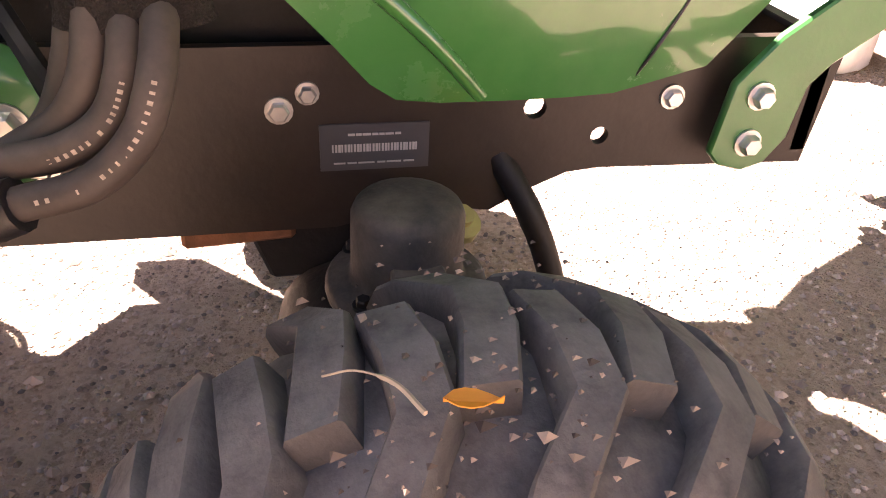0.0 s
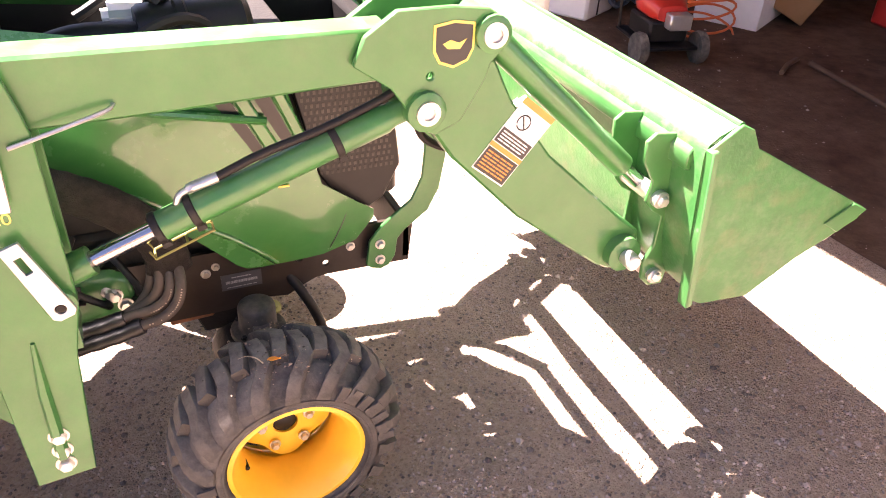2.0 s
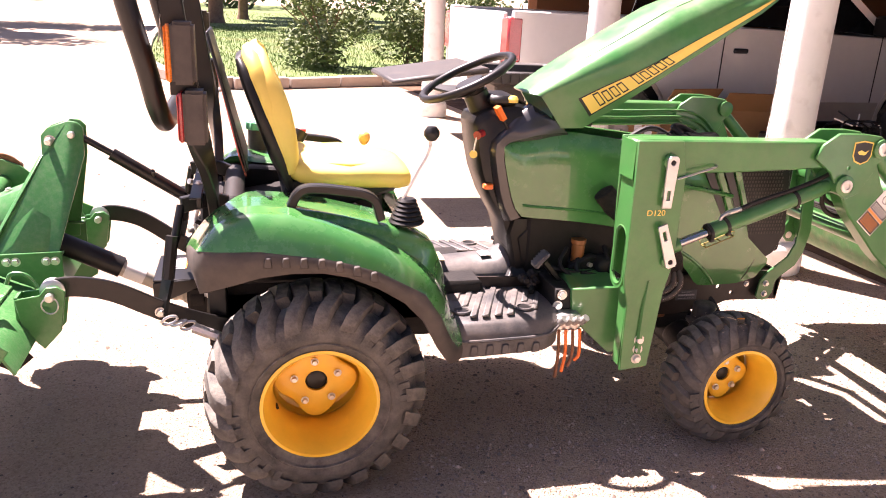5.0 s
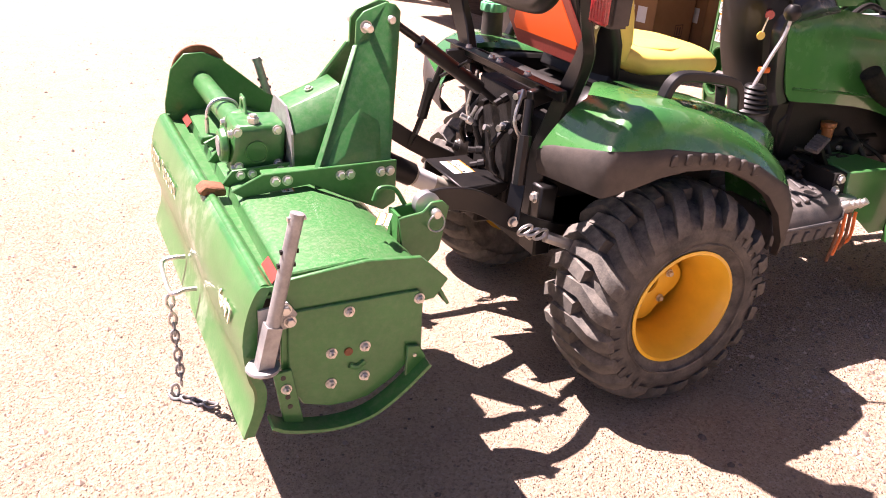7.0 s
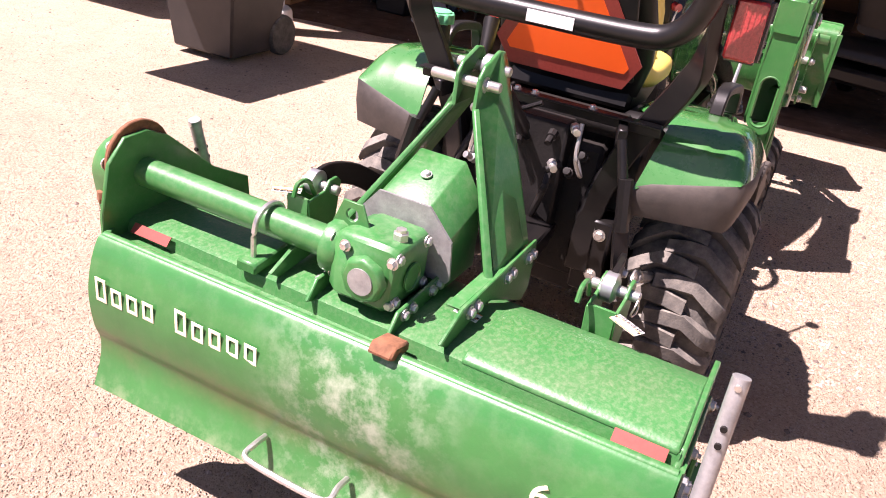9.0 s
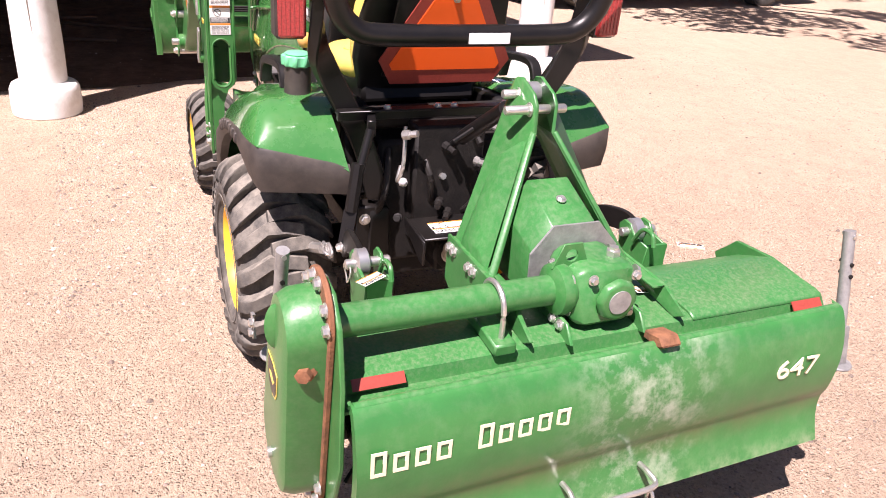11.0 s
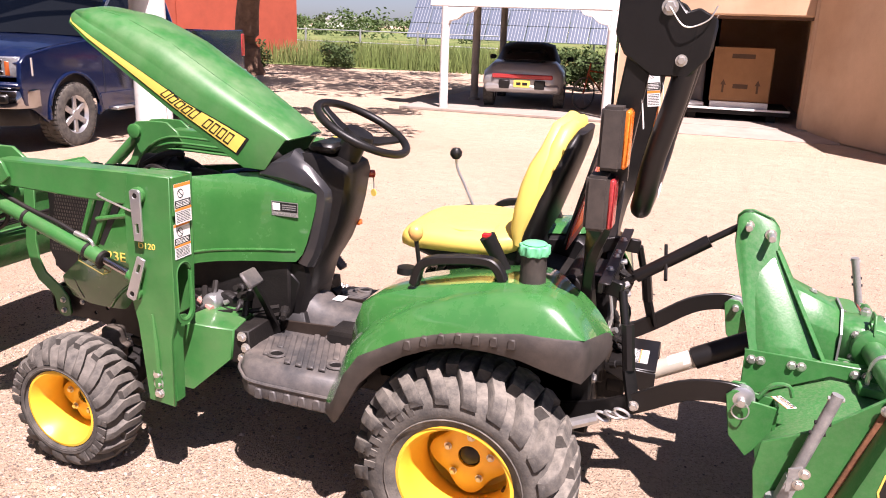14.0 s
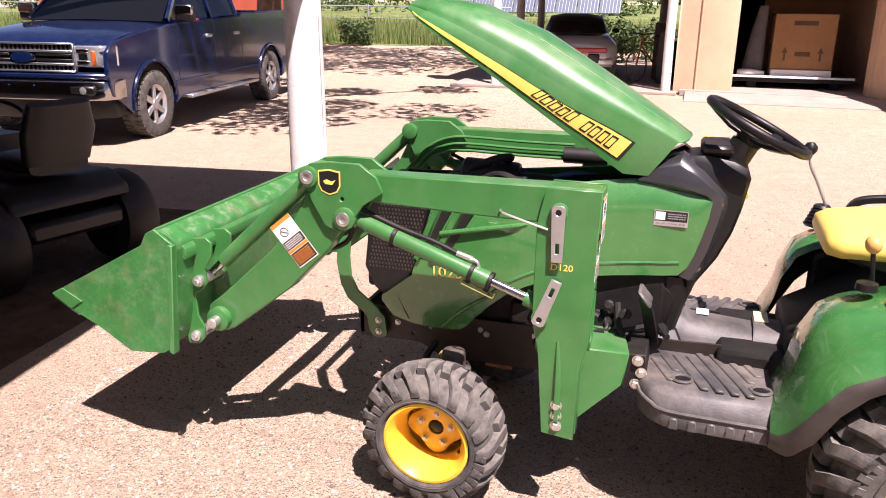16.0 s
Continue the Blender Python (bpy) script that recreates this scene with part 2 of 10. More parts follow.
def prism(bm, pts, a, b, axis="y"):
    """A polygon given in the plane across the axis, drawn out from a to b."""
    def at(p, v):
        return {"y": (p[0], v, p[1]), "x": (v, p[0], p[1]), "z": (p[0], p[1], v)}[axis]
    lo = [bm.verts.new(at(p, a)) for p in pts]
    hi = [bm.verts.new(at(p, b)) for p in pts]
    n = len(pts)
    bm.faces.new(lo)
    bm.faces.new(hi[::-1])
    for i in range(n):
        bm.faces.new((lo[i], lo[(i + 1) % n], hi[(i + 1) % n], hi[i]))
    return bm


def circle(cx, cz, r, n=16, a0=0.0, a1=360.0):
    full = abs(a1 - a0) >= 360
    m = n if full else n + 1
    return [(cx + r * math.cos(radians(a0 + (a1 - a0) * i / n)), cz + r * math.sin(radians(a0 + (a1 - a0) * i / n))) for i in range(m)]


def plate(bm, outline, holes, a, b, axis="y"):
    """A flat plate with holes through it."""
    def at(p, v):
        return {"y": (p[0], v, p[1]), "x": (v, p[0], p[1]), "z": (p[0], p[1], v)}[axis]
    loops = [outline] + list(holes)
    edges = []
    for lp in loops:
        vs = [bm.verts.new(at(p, a)) for p in lp]
        edges += [bm.edges.new((vs[i], vs[(i + 1) % len(vs)])) for i in range(len(vs))]
    got = bmesh.ops.triangle_fill(bm, use_beauty=True, use_dissolve=False, edges=edges)
    faces = [f for f in got["geom"] if isinstance(f, bmesh.types.BMFace)]
    ext = bmesh.ops.extrude_face_region(bm, geom=faces, use_keep_orig=True)
    shift = {"y": (0, b - a, 0), "x": (b - a, 0, 0), "z": (0, 0, b - a)}[axis]
    bmesh.ops.translate(bm, vec=shift, verts=[v for v in ext["geom"] if isinstance(v, bmesh.types.BMVert)])
    return bm


def box(bm, lo, hi, m=None):
    vs = [bm.verts.new((x, y, z)) for x in (lo[0], hi[0]) for y in (lo[1], hi[1]) for z in (lo[2], hi[2])]
    for f in ((0, 1, 3, 2), (4, 6, 7, 5), (0, 4, 5, 1), (2, 3, 7, 6), (0, 2, 6, 4), (1, 5, 7, 3)):
        bm.faces.new([vs[i] for i in f])
    if m is not None:
        bmesh.ops.transform(bm, matrix=m, verts=vs)
    return bm


def smooth_path(pts, steps=6):
    """A rounded path through the points."""
    p = [Vector(q) for q in pts]
    if len(p) < 3:
        return p
    ext = [p[0] * 2 - p[1]] + p + [p[-1] * 2 - p[-2]]
    out = []
    for i in range(1, len(ext) - 2):
        a, b, c, d = ext[i - 1:i + 3]
        for k in range(steps):
            t = k / steps
            out.append(0.5 * ((2 * b) + (c - a) * t + (2 * a - 5 * b + 4 * c - d) * t * t + (3 * b - a - 3 * c + d) * t ** 3))
    return out + [p[-1]]


def tube(bm, pts, r, n=10, closed=False, flat=None, spin=0.0):
    """A round (n sides) or flat (half width, half height) bar along a path. r may be a list."""
    p = [Vector(q) for q in pts]
    k = len(p)
    up = Vector((0, 0, 1))
    rings = []
    for i in range(k):
        if closed:
            d = p[(i + 1) % k] - p[i - 1]
        else:
            d = p[min(i + 1, k - 1)] - p[max(i - 1, 0)]
        d.normalize()
        side = d.cross(up)
        if side.length < 0.12:
            side = d.cross(Vector((0, 1, 0)))
        side.normalize()
        nor = side.cross(d)
        rr = r[i] if isinstance(r, (list, tuple)) else r
        if flat:
            ring = [bm.verts.new(p[i] + side * sx * flat[0] + nor * sz * flat[1]) for sx, sz in ((1, 1), (-1, 1), (-1, -1), (1, -1))]
        else:
            ring = [bm.verts.new(p[i] + rr * (side * math.cos(spin + 2 * math.pi * j / n) + nor * math.sin(spin + 2 * math.pi * j / n))) for j in range(n)]
        rings.append(ring)
    m = len(rings[0])
    for i in range(k if closed else k - 1):
        a, b = rings[i], rings[(i + 1) % k]
        for j in range(m):
            bm.faces.new((a[j], a[(j + 1) % m], b[(j + 1) % m], b[j]))
    if not closed:
        bm.faces.new(rings[0][::-1])
        bm.faces.new(rings[-1])
    return bm


def lathe(bm, profile, centre, axis=(0, 1, 0), n=32, closed=True):
    """Profile of (radius, distance along the axis) turned about the axis."""
    ax = Vector(axis).normalized()
    ref = Vector((0, 0, 1)) if abs(ax.z) < 0.9 else Vector((1, 0, 0))
    u = ax.cross(ref).normalized()
    v = ax.cross(u)
    c = Vector(centre)
    rings = []
    for r, h in profile:
        rings.append([bm.verts.new(c + ax * h + (u * math.cos(2 * math.pi * j / n) + v * math.sin(2 * math.pi * j / n)) * r) for j in range(n)])
    for i in range(len(rings) - 1):
        for j in range(n):
            bm.faces.new((rings[i][j], rings[i][(j + 1) % n], rings[i + 1][(j + 1) % n], rings[i + 1][j]))
    if closed:
        if profile[0][0] > 1e-4:
            bm.faces.new(rings[0][::-1])
        if profile[-1][0] > 1e-4:
            bm.faces.new(rings[-1])
    return bm


def loft(bm, rows, caps=False):
    """A skin over rows of points, all rows alike in length."""
    vs = [[bm.verts.new(p) for p in row] for row in rows]
    for i in range(len(vs) - 1):
        for j in range(len(vs[i]) - 1):
            bm.faces.new((vs[i][j], vs[i][j + 1], vs[i + 1][j + 1], vs[i + 1][j]))
    if caps:
        bm.faces.new(vs[0])
        bm.faces.new(vs[-1][::-1])
    return bm


def thicken(bm, t):
    bmesh.ops.recalc_face_normals(bm, faces=bm.faces)
    bmesh.ops.solidify(bm, geom=bm.faces[:], thickness=t)
    return bm


def loop_loft(bm, rings):
    """Closed rings joined into a solid with both ends closed."""
    vs = [[bm.verts.new(p) for p in r] for r in rings]
    n = len(vs[0])
    for i in range(len(vs) - 1):
        for j in range(n):
            bm.faces.new((vs[i][j], vs[i][(j + 1) % n], vs[i + 1][(j + 1) % n], vs[i + 1][j]))
    bm.faces.new(vs[0][::-1])
    bm.faces.new(vs[-1])
    return bm


def bolt(parent, at, axis, r=0.011, h=0.009, mat=None, label="", nut=False):
    """A hexagon bolt head on its washer."""
    bm = B()
    lathe(bm, [(r * 1.35, 0), (r * 1.35, 0.0025), (0.0, 0.0025)], at, axis, 14)
    lathe(bm, [(r, 0.002), (r, h * 0.8), (r * 0.8, h), (0.0, h)], at, axis, 6)
    if nut:
        lathe(bm, [(r * 0.45, h), (r * 0.45, h * 1.6), (0.0, h * 1.6)], at, axis, 8)
    return part("bolt", bm, mat or ZINC, parent, label)


def pin(parent, a, b, r, mat=None, name="pin", label=""):
    bm = B()
    a, b = Vector(a), Vector(b)
    n = (b - a).normalized()
    h = (b - a).length
    lathe(bm, [(0.0, 0), (r * 0.8, 0), (r, 0.003), (r, h - 0.003), (r * 0.8, h), (0.0, h)], a, n, 16)
    return part(name, bm, mat or ZINC, parent, label)


def lettering(text, size, mat, m, parent=None, name="lettering", label="", thick=0.0008, width=1.0):
    cu = bpy.data.curves.new(name, "FONT")
    cu.body, cu.size, cu.extrude, cu.align_x, cu.align_y = text, size, thick, "CENTER", "CENTER"
    tmp = new(name, cu)
    me = bpy.data.meshes.new_from_object(tmp.evaluated_get(bpy.context.evaluated_depsgraph_get()))
    bpy.data.objects.remove(tmp)
    me.materials.clear()
    me.materials.append(mat)
    me.transform(m @ Matrix.Diagonal((width, 1, 1, 1)))
    ob = new(name, me)
    if parent is not None:
        ob.parent = parent
    if label:
        tagged(ob, label)
    return ob


def bars(bm, m, w, h, rows, thick=0.001, seed=1, gap=0.45):
    """Unreadable lines of writing as small bars in the plane of m."""
    rnd = random.Random(seed)
    for i in range(rows):
        y = h / 2 - h * (i + 0.5) / rows
        x = -w / 2
        while x < w / 2 - 0.004:
            L = min(rnd.uniform(0.10, 0.3) * w, w / 2 - x)
            box(bm, (x, y - h / rows * (1 - gap) / 2, 0), (x + L * 0.85, y + h / rows * (1 - gap) / 2, thick), m)
            x += L
    return bm


def side_frame(x, y, z, s, turn=0.0):
    """A frame for decals on a side that faces y * s: its x runs along the side as one reads it."""
    return Matrix.Translation((x, y, z)) @ pose(0, 0, 0, 90, 0, 180 if s > 0 else 0) @ pose(0, 0, 0, 0, 0, turn)


def shield(parent, m, w):
    """A plain badge: dark shield with a light rim."""
    out = [(-0.5, 0.45), (0.0, 0.53), (0.5, 0.45), (0.5, -0.15), (0.36, -0.42), (0.0, -0.56), (-0.36, -0.42), (-0.5, -0.15)]
    bm = B()
    prism(bm, [(x * w, y * w) for x, y in out], 0, 0.0012, "z")
    bmesh.ops.transform(bm, matrix=m, verts=bm.verts)
    badge = part("badge", bm, DECAL_YELLOW, parent, "yellow-rimmed dark shield badge")
    bm = B()
    prism(bm, [(x * w * 0.88, y * w * 0.88) for x, y in out], 0.0010, 0.0020, "z")
    bmesh.ops.transform(bm, matrix=m, verts=bm.verts)
    part("badge_field", bm, DECAL_BLACK, badge, "dark badge field")
    bm = B()
    prism(bm, [(-0.28 * w, 0.02 * w), (-0.1 * w, 0.1 * w), (0.12 * w, 0.02 * w), (0.3 * w, 0.1 * w), (0.14 * w, -0.12 * w), (-0.16 * w, -0.1 * w)], 0.0018, 0.0026, "z")
    bmesh.ops.transform(bm, matrix=m, verts=bm.verts)
    part("badge_mark", bm, DECAL_YELLOW, badge, "plain yellow mark")
    return badge


def label_plate(parent, m, w, h, name="warning_label", dark=False, seed=3, label="orange and white warning label"):
    """A small warning label: orange heading, white field with a thin pictogram, black panel with pale lines of print."""
    bm = B()
    box(bm, (-w / 2, -h / 2, 0), (w / 2, h / 2, 0.0010), m)
    lab = part(name, bm, WHITE, parent, label)
    bm = B()
    box(bm, (-w / 2, h * 0.42, 0.0008), (w / 2, h * 0.5, 0.0014), m)
    box(bm, (-w / 2, -h * 0.17, 0.0008), (w / 2, -h * 0.11, 0.0014), m)
    part("heading", bm, DECAL_ORANGE, lab, "orange heading bands")
    bm = B()
    box(bm, (-w * 0.48, -h * 0.10, 0.0008), (w * 0.48, h * 0.09, 0.0014), m)
    part("text_panel", bm, DECAL_BLACK, lab, "black panel of small print")
    bm = B()
    bars(bm, m @ Matrix.Translation((0, -h * 0.005, 0.0012)), w * 0.84, h * 0.15, 4, 0.0006, seed, 0.55)
    part("pale_print", bm, WHITE, lab)
    bm = B()
    if dark:
        box(bm, (-w * 0.48, -h * 0.48, 0.0008), (w * 0.48, -h * 0.18, 0.0014), m)
        pb = bars(B(), m @ Matrix.Translation((0, -h * 0.33, 0.0012)), w * 0.84, h * 0.25, 6, 0.0006, seed + 2, 0.6)
        part("pale_print", pb, DECAL_ORANGE, lab)
    else:
        bars(bm, m @ Matrix.Translation((0, -h * 0.33, 0.0008)), w * 0.86, h * 0.28, 7, 0.0006, seed + 1, 0.6)
    r = min(w, h) * 0.17
    tube(bm, [m @ Vector((-w * 0.12 + r * math.cos(a), h * 0.25 + r * math.sin(a), 0.0008)) for a in [2 * math.pi * i / 14 for i in range(14)]], r * 0.12, 4, closed=True)
    tube(bm, [m @ Vector((-w * 0.12 - r * 0.6, h * 0.25 + r * 0.6, 0.0008)), m @ Vector((-w * 0.12 + r * 0.6, h * 0.25 - r * 0.6, 0.0008))], r * 0.12, 4)
    part("dark_print", bm, DECAL_BLACK, lab)
    return lab

# ---- ground ----
def ground_material():
    m = bpy.data.materials.new("sandy gravel ground")
    m.use_nodes = True
    t = m.node_tree
    b = t.nodes["Principled BSDF"]
    link = t.links.new
    tc = t.nodes.new("ShaderNodeTexCoord")

    def noise_tex(scale, detail=6, rough=0.6):
        n = t.nodes.new("ShaderNodeTexNoise")
        n.inputs["Scale"].default_value, n.inputs["Detail"].default_value, n.inputs["Roughness"].default_value = scale, detail, rough
        link(tc.outputs["Object"], n.inputs["Vector"])
        return n

    def mix(fac, a, c):
        x = t.nodes.new("ShaderNodeMix")
        x.data_type = "RGBA"
        link(fac, x.inputs[0])
        for i, v in ((6, a), (7, c)):
            if isinstance(v, tuple):
                x.inputs[i].default_value = (*v, 1)
            else:
                link(v, x.inputs[i])
        return x.outputs[2]

    def ranged(o, a, c, lo=0.0, hi=1.0):
        r = t.nodes.new("ShaderNodeMapRange")
        for i, v in zip((1, 2, 3, 4), (a, c, lo, hi)):
            r.inputs[i].default_value = v
        link(o, r.inputs[0])
        return r.outputs[0]
    big = noise_tex(0.35, 5)
    mid = noise_tex(5.0, 8, 0.7)
    fine = noise_tex(70.0, 6, 0.75)
    vor = t.nodes.new("ShaderNodeTexVoronoi")
    vor.inputs["Scale"].default_value = 95.0
    vor.inputs["Randomness"].default_value = 1.0
    link(tc.outputs["Object"], vor.inputs["Vector"])
    vor2 = t.nodes.new("ShaderNodeTexVoronoi")
    vor2.inputs["Scale"].default_value = 150.0
    link(tc.outputs["Object"], vor2.inputs["Vector"])
    sepc = t.nodes.new("ShaderNodeSeparateColor")
    link(vor2.outputs["Color"], sepc.inputs[0])
    col = mix(ranged(big.outputs[0], 0.35, 0.7), (0.64, 0.490, 0.358), (0.545, 0.405, 0.288))
    col = mix(ranged(mid.outputs[0], 0.42, 0.72, 0.0, 0.6), col, (0.43, 0.315, 0.23))
    col = mix(ranged(fine.outputs[0], 0.47, 0.68, 0.0, 0.50), col, (0.235, 0.165, 0.110))
    col = mix(ranged(noise_tex(16.0, 9, 0.8).outputs[0], 0.50, 0.66, 0.0, 0.50), col, (0.36, 0.260, 0.193))
    col = mix(ranged(sepc.outputs[0], 0.82, 0.98, 0.0, 0.42), col, (0.17, 0.115, 0.082))
    col = mix(ranged(sepc.outputs[1], 0.80, 0.95, 0.0, 0.7), col, (0.60, 0.482, 0.375))
    col = mix(ranged(vor.outputs["Distance"], 0.0, 0.25, 0.6, 0.0), col, (0.62, 0.490, 0.375))
    link(col, b.inputs["Base Color"])
    b.inputs["Roughness"].default_value = 0.95
    b.inputs["Specular IOR Level"].default_value = 0.15
    add = t.nodes.new("ShaderNodeMath")
    add.operation = "ADD"
    link(fine.outputs[0], add.inputs[0])
    link(ranged(vor.outputs["Distance"], 0.0, 0.35, 1.0, 0.0), add.inputs[1])
    bp = t.nodes.new("ShaderNodeBump")
    bp.inputs["Strength"].default_value, bp.inputs["Distance"].default_value = 1.0, 0.02
    link(add.outputs[0], bp.inputs["Height"])
    link(bp.outputs[0], b.inputs["Normal"])
    return m


GROUND = ground_material()
bm = B()
vs = [bm.verts.new(p) for p in ((-900, -900, 0), (900, -900, 0), (900, 900, 0), (-900, 900, 0))]
bm.faces.new(vs)
tagged(part("ground", bm, GROUND), "pale sandy gravel yard, dusty and dry", "ground", kind="structure")

# ---- the tractor ----
tractor = thing("compact_tractor", "green and yellow compact tractor with its hood raised, parked on gravel", "tractor")


def tyre(bm, c, R, W, r_in, lug_h):
    """A tyre carcass without its lugs."""
    cx, cy, cz = c
    Rc = R - lug_h
    prof = [(r_in, -W * 0.40), (r_in + (Rc - r_in) * 0.35, -W * 0.50), (Rc - 0.075, -W * 0.50), (Rc - 0.042, -W * 0.465), (Rc - 0.028, -W * 0.40), (Rc - 0.012, -W * 0.28), (Rc, 0),
            (Rc - 0.012, W * 0.28), (Rc - 0.028, W * 0.40), (Rc - 0.042, W * 0.465), (Rc - 0.075, W * 0.50), (r_in + (Rc - r_in) * 0.35, W * 0.50), (r_in + 0.008, W * 0.43), (r_in, W * 0.40)]
    lathe(bm, prof, c, (0, 1, 0), 56, closed=False)

    return bm


def tyre_lugs(parent, c, R, W, lugs, lug_h, lug_w, rubber):
    """Slanting tread lugs, each a piece of its own; the pieces of one side share a mesh."""
    Rc = R - lug_h
    step = 2 * math.pi / lugs

    def on(ang, y, h):
        rr = Rc + h - 0.042 * min(abs(y) / (W * 0.5), 1.0) ** 2.4
        return (rr * math.sin(ang), y, rr * math.cos(ang))
    for side in (-1, 1):
        rows = []
        for f, (yy, da) in enumerate([(0.515, -0.06), (0.46, 0.06), (0.38, 0.20), (0.20, 0.52), (0.02, 0.50), (-0.17, 0.40)]):
            a = da * step
            hw = step * lug_w * (1.12 if f < 3 else 1.0)
            y = side * yy * W
            low = -0.012
            top = lug_h * (0.25, 0.9, 1, 1, 1, 0.92)[f]
            rows.append([on(a - hw * 1.15, y, low), on(a - hw * 0.95, y, top * 0.85), on(a - hw * 0.8, y, top), on(a + hw * 0.8, y, top), on(a + hw * 0.95, y, top * 0.85), on(a + hw * 1.15, y, low)])
        first = part("lug", loop_loft(B(), rows), rubber, parent)
        for i in range(lugs):
            ob = first if i == 0 else new("lug", first.data)
            ob.parent = parent
            ob.matrix_basis = Matrix.Translation(c) @ Matrix.Rotation(i * step + (step / 2 if side > 0 else 0), 4, "Y")


def wheel(x, y, z, s, R, W, rim, name, lugs, lug_h, lug_w, deep, stud_r, label, rubber):
    c = (x, y, z)
    # dished centre disc
    bm = B()
    yd = y - s * deep
    rings = []
    for k, lobe, dy in ((0.22, 0, -0.012), (0.22, 0, 0.0), (0.40, 0, 0.002), (0.62, 1, 0.0), (0.70, 1.6, -0.004), (0.715, 1.6, -0.008), (0.69, 1.5, -0.014)):
        ring = []
        for i in range(60):
            a = 2 * math.pi * i / 60 + 0.35
            r = rim * k * (1 + 0.085 * lobe * math.cos(4 * a))
            ring.append((x + r * math.cos(a), yd + s * dy, z + r * math.sin(a)))
        rings.append(ring + ring[:1])
    loft(bm, rings)
    w = part(name, bm, YELLOW, tractor, label)
    # bowl behind the disc
    bm = B()
    lathe(bm, [(rim * 0.93, -0.040 * s), (rim * 0.86, -0.062 * s), (rim * 0.60, -0.078 * s), (rim * 0.2, -0.080 * s)], (x, yd, z), (0, 1, 0), 40, closed=False)
    part("bowl", bm, YELLOW, w, "yellow dished bowl behind the disc")
    bm = B()
    lip = rim + 0.016
    h = W * 0.40
    lathe(bm, [(lip, h * s), (lip + 0.004, (h + 0.010) * s), (lip - 0.006, (h + 0.012) * s), (rim - 0.006, h * 0.86 * s), (rim - 0.012, h * 0.55 * s),
               (rim - 0.020, h * 0.35 * s), (rim - 0.022, -h * 0.3 * s), (rim, -h * 0.9 * s), (lip, -h * s)], c, (0, 1, 0), 48, closed=False)
    part("rim", bm, YELLOW, w)
    bm = B()
    tyre(bm, c, R, W, rim + 0.012, lug_h)
    part("tyre", bm, rubber, w, "dusty black tyre with chunky slanting lugs", sharp=50)
    tyre_lugs(w, c, R, W, lugs, lug_h, lug_w, rubber)
    bm = B()
    for i in range(3):
        a = 2 * math.pi * i / 3 + 0.9
        nb = B()
        mm = Matrix.Translation((x + rim * 0.68 * math.cos(a), yd - s * 0.016, z + rim * 0.68 * math.sin(a)))
        box(nb, (-0.007, -0.008, -0.007), (0.007, 0.008, 0.007), mm)
        part("notch", nb, DECAL_BLACK, w, "dark notch in the wheel disc")
    lathe(bm, [(rim * 0.21, -0.03 * s), (rim * 0.20, -0.006 * s), (rim * 0.15, -0.002 * s), (0.0, -0.002 * s)], (x, yd, z), (0, 1, 0), 20)
    part("hub", bm, BLACK_PAINT, w, "black hub end")
    for i in range(5):
        a = 2 * math.pi * i / 5 + 0.4
        bolt(w, (x + stud_r * math.cos(a), yd + s * 0.008, z + stud_r * math.sin(a)), (0, s, 0), 0.0095, 0.012)
    bm = B()
    tube(bm, [(x - rim * 0.80, yd + s * 0.03, z - rim * 0.35), (x - rim * 0.78, yd + s * 0.06, z - rim * 0.33)], 0.005, 8)
    part("valve", bm, RUBBER_HOSE, w, "black valve stem")
    # raised moulding on the sidewall
    bm = B()
    Rc = R - lug_h
    for k in range(2):
        for j in range(7):
            a = math.pi * k + 0.55 + j * 0.16
            rr = rim + 0.62 * (Rc - rim)
            m = Matrix.Translation((x, y + s * W * 0.497, z)) @ Matrix.Rotation(a, 4, "Y") @ Matrix.Translation((0, 0, rr))
            box(bm, (-0.010, -0.0025, -0.018), (0.010, 0.0025, 0.018), m)
    lathe(bm, [(rim + 0.3 * (Rc - rim), 0.499 * W * s), (rim + 0.32 * (Rc - rim), 0.507 * W * s), (rim + 0.34 * (Rc - rim), 0.499 * W * s)], c, (0, 1, 0), 48, closed=False)
    part("sidewall_moulding", bm, rubber, w, "raised rubber marks on the sidewall")
    return w


REAR_X, FRONT_X = -0.012, 1.475
for s in (1, -1):
    wheel(REAR_X, s * 0.465, 0.335, s, 0.345, 0.29, 0.160, "rear_wheel", 21, 0.032, 0.225, 0.030, 0.072, "yellow wheel disc with a bolt circle", RUBBER)
    wheel(FRONT_X, s * 0.455, 0.245, s, 0.250, 0.205, 0.126, "front_wheel", 18, 0.021, 0.19, 0.020, 0.055, "yellow wheel disc with a bolt circle", RUBBER_FRONT)

# frame rails
for s in (1, -1):
    out = [(0.55, 0.56), (1.30, 0.535), (1.880, 0.535), (1.868, 0.411), (1.66, 0.416), (1.63, 0.413), (1.60, 0.400), (1.56, 0.378), (1.50, 0.386), (1.42, 0.37), (1.10, 0.372), (0.55, 0.40)]
    bm = B()
    plate(bm, out, [circle(1.656, 0.448, 0.0085, 12), circle(1.593, 0.477, 0.0105, 12)], s * 0.145, s * 0.155)
    part("frame_rail", bm, FRAME_STEEL, tractor, "dark dusty frame rail")
    for bx, bz, br in ((1.401, 0.497, 0.0072), (1.378, 0.483, 0.0085), (1.718, 0.483, 0.0085), (1.20, 0.50, 0.010), (1.18, 0.45, 0.010)):
        bolt(tractor, (bx, s * 0.155, bz), (0, s, 0), br)
bm = B()
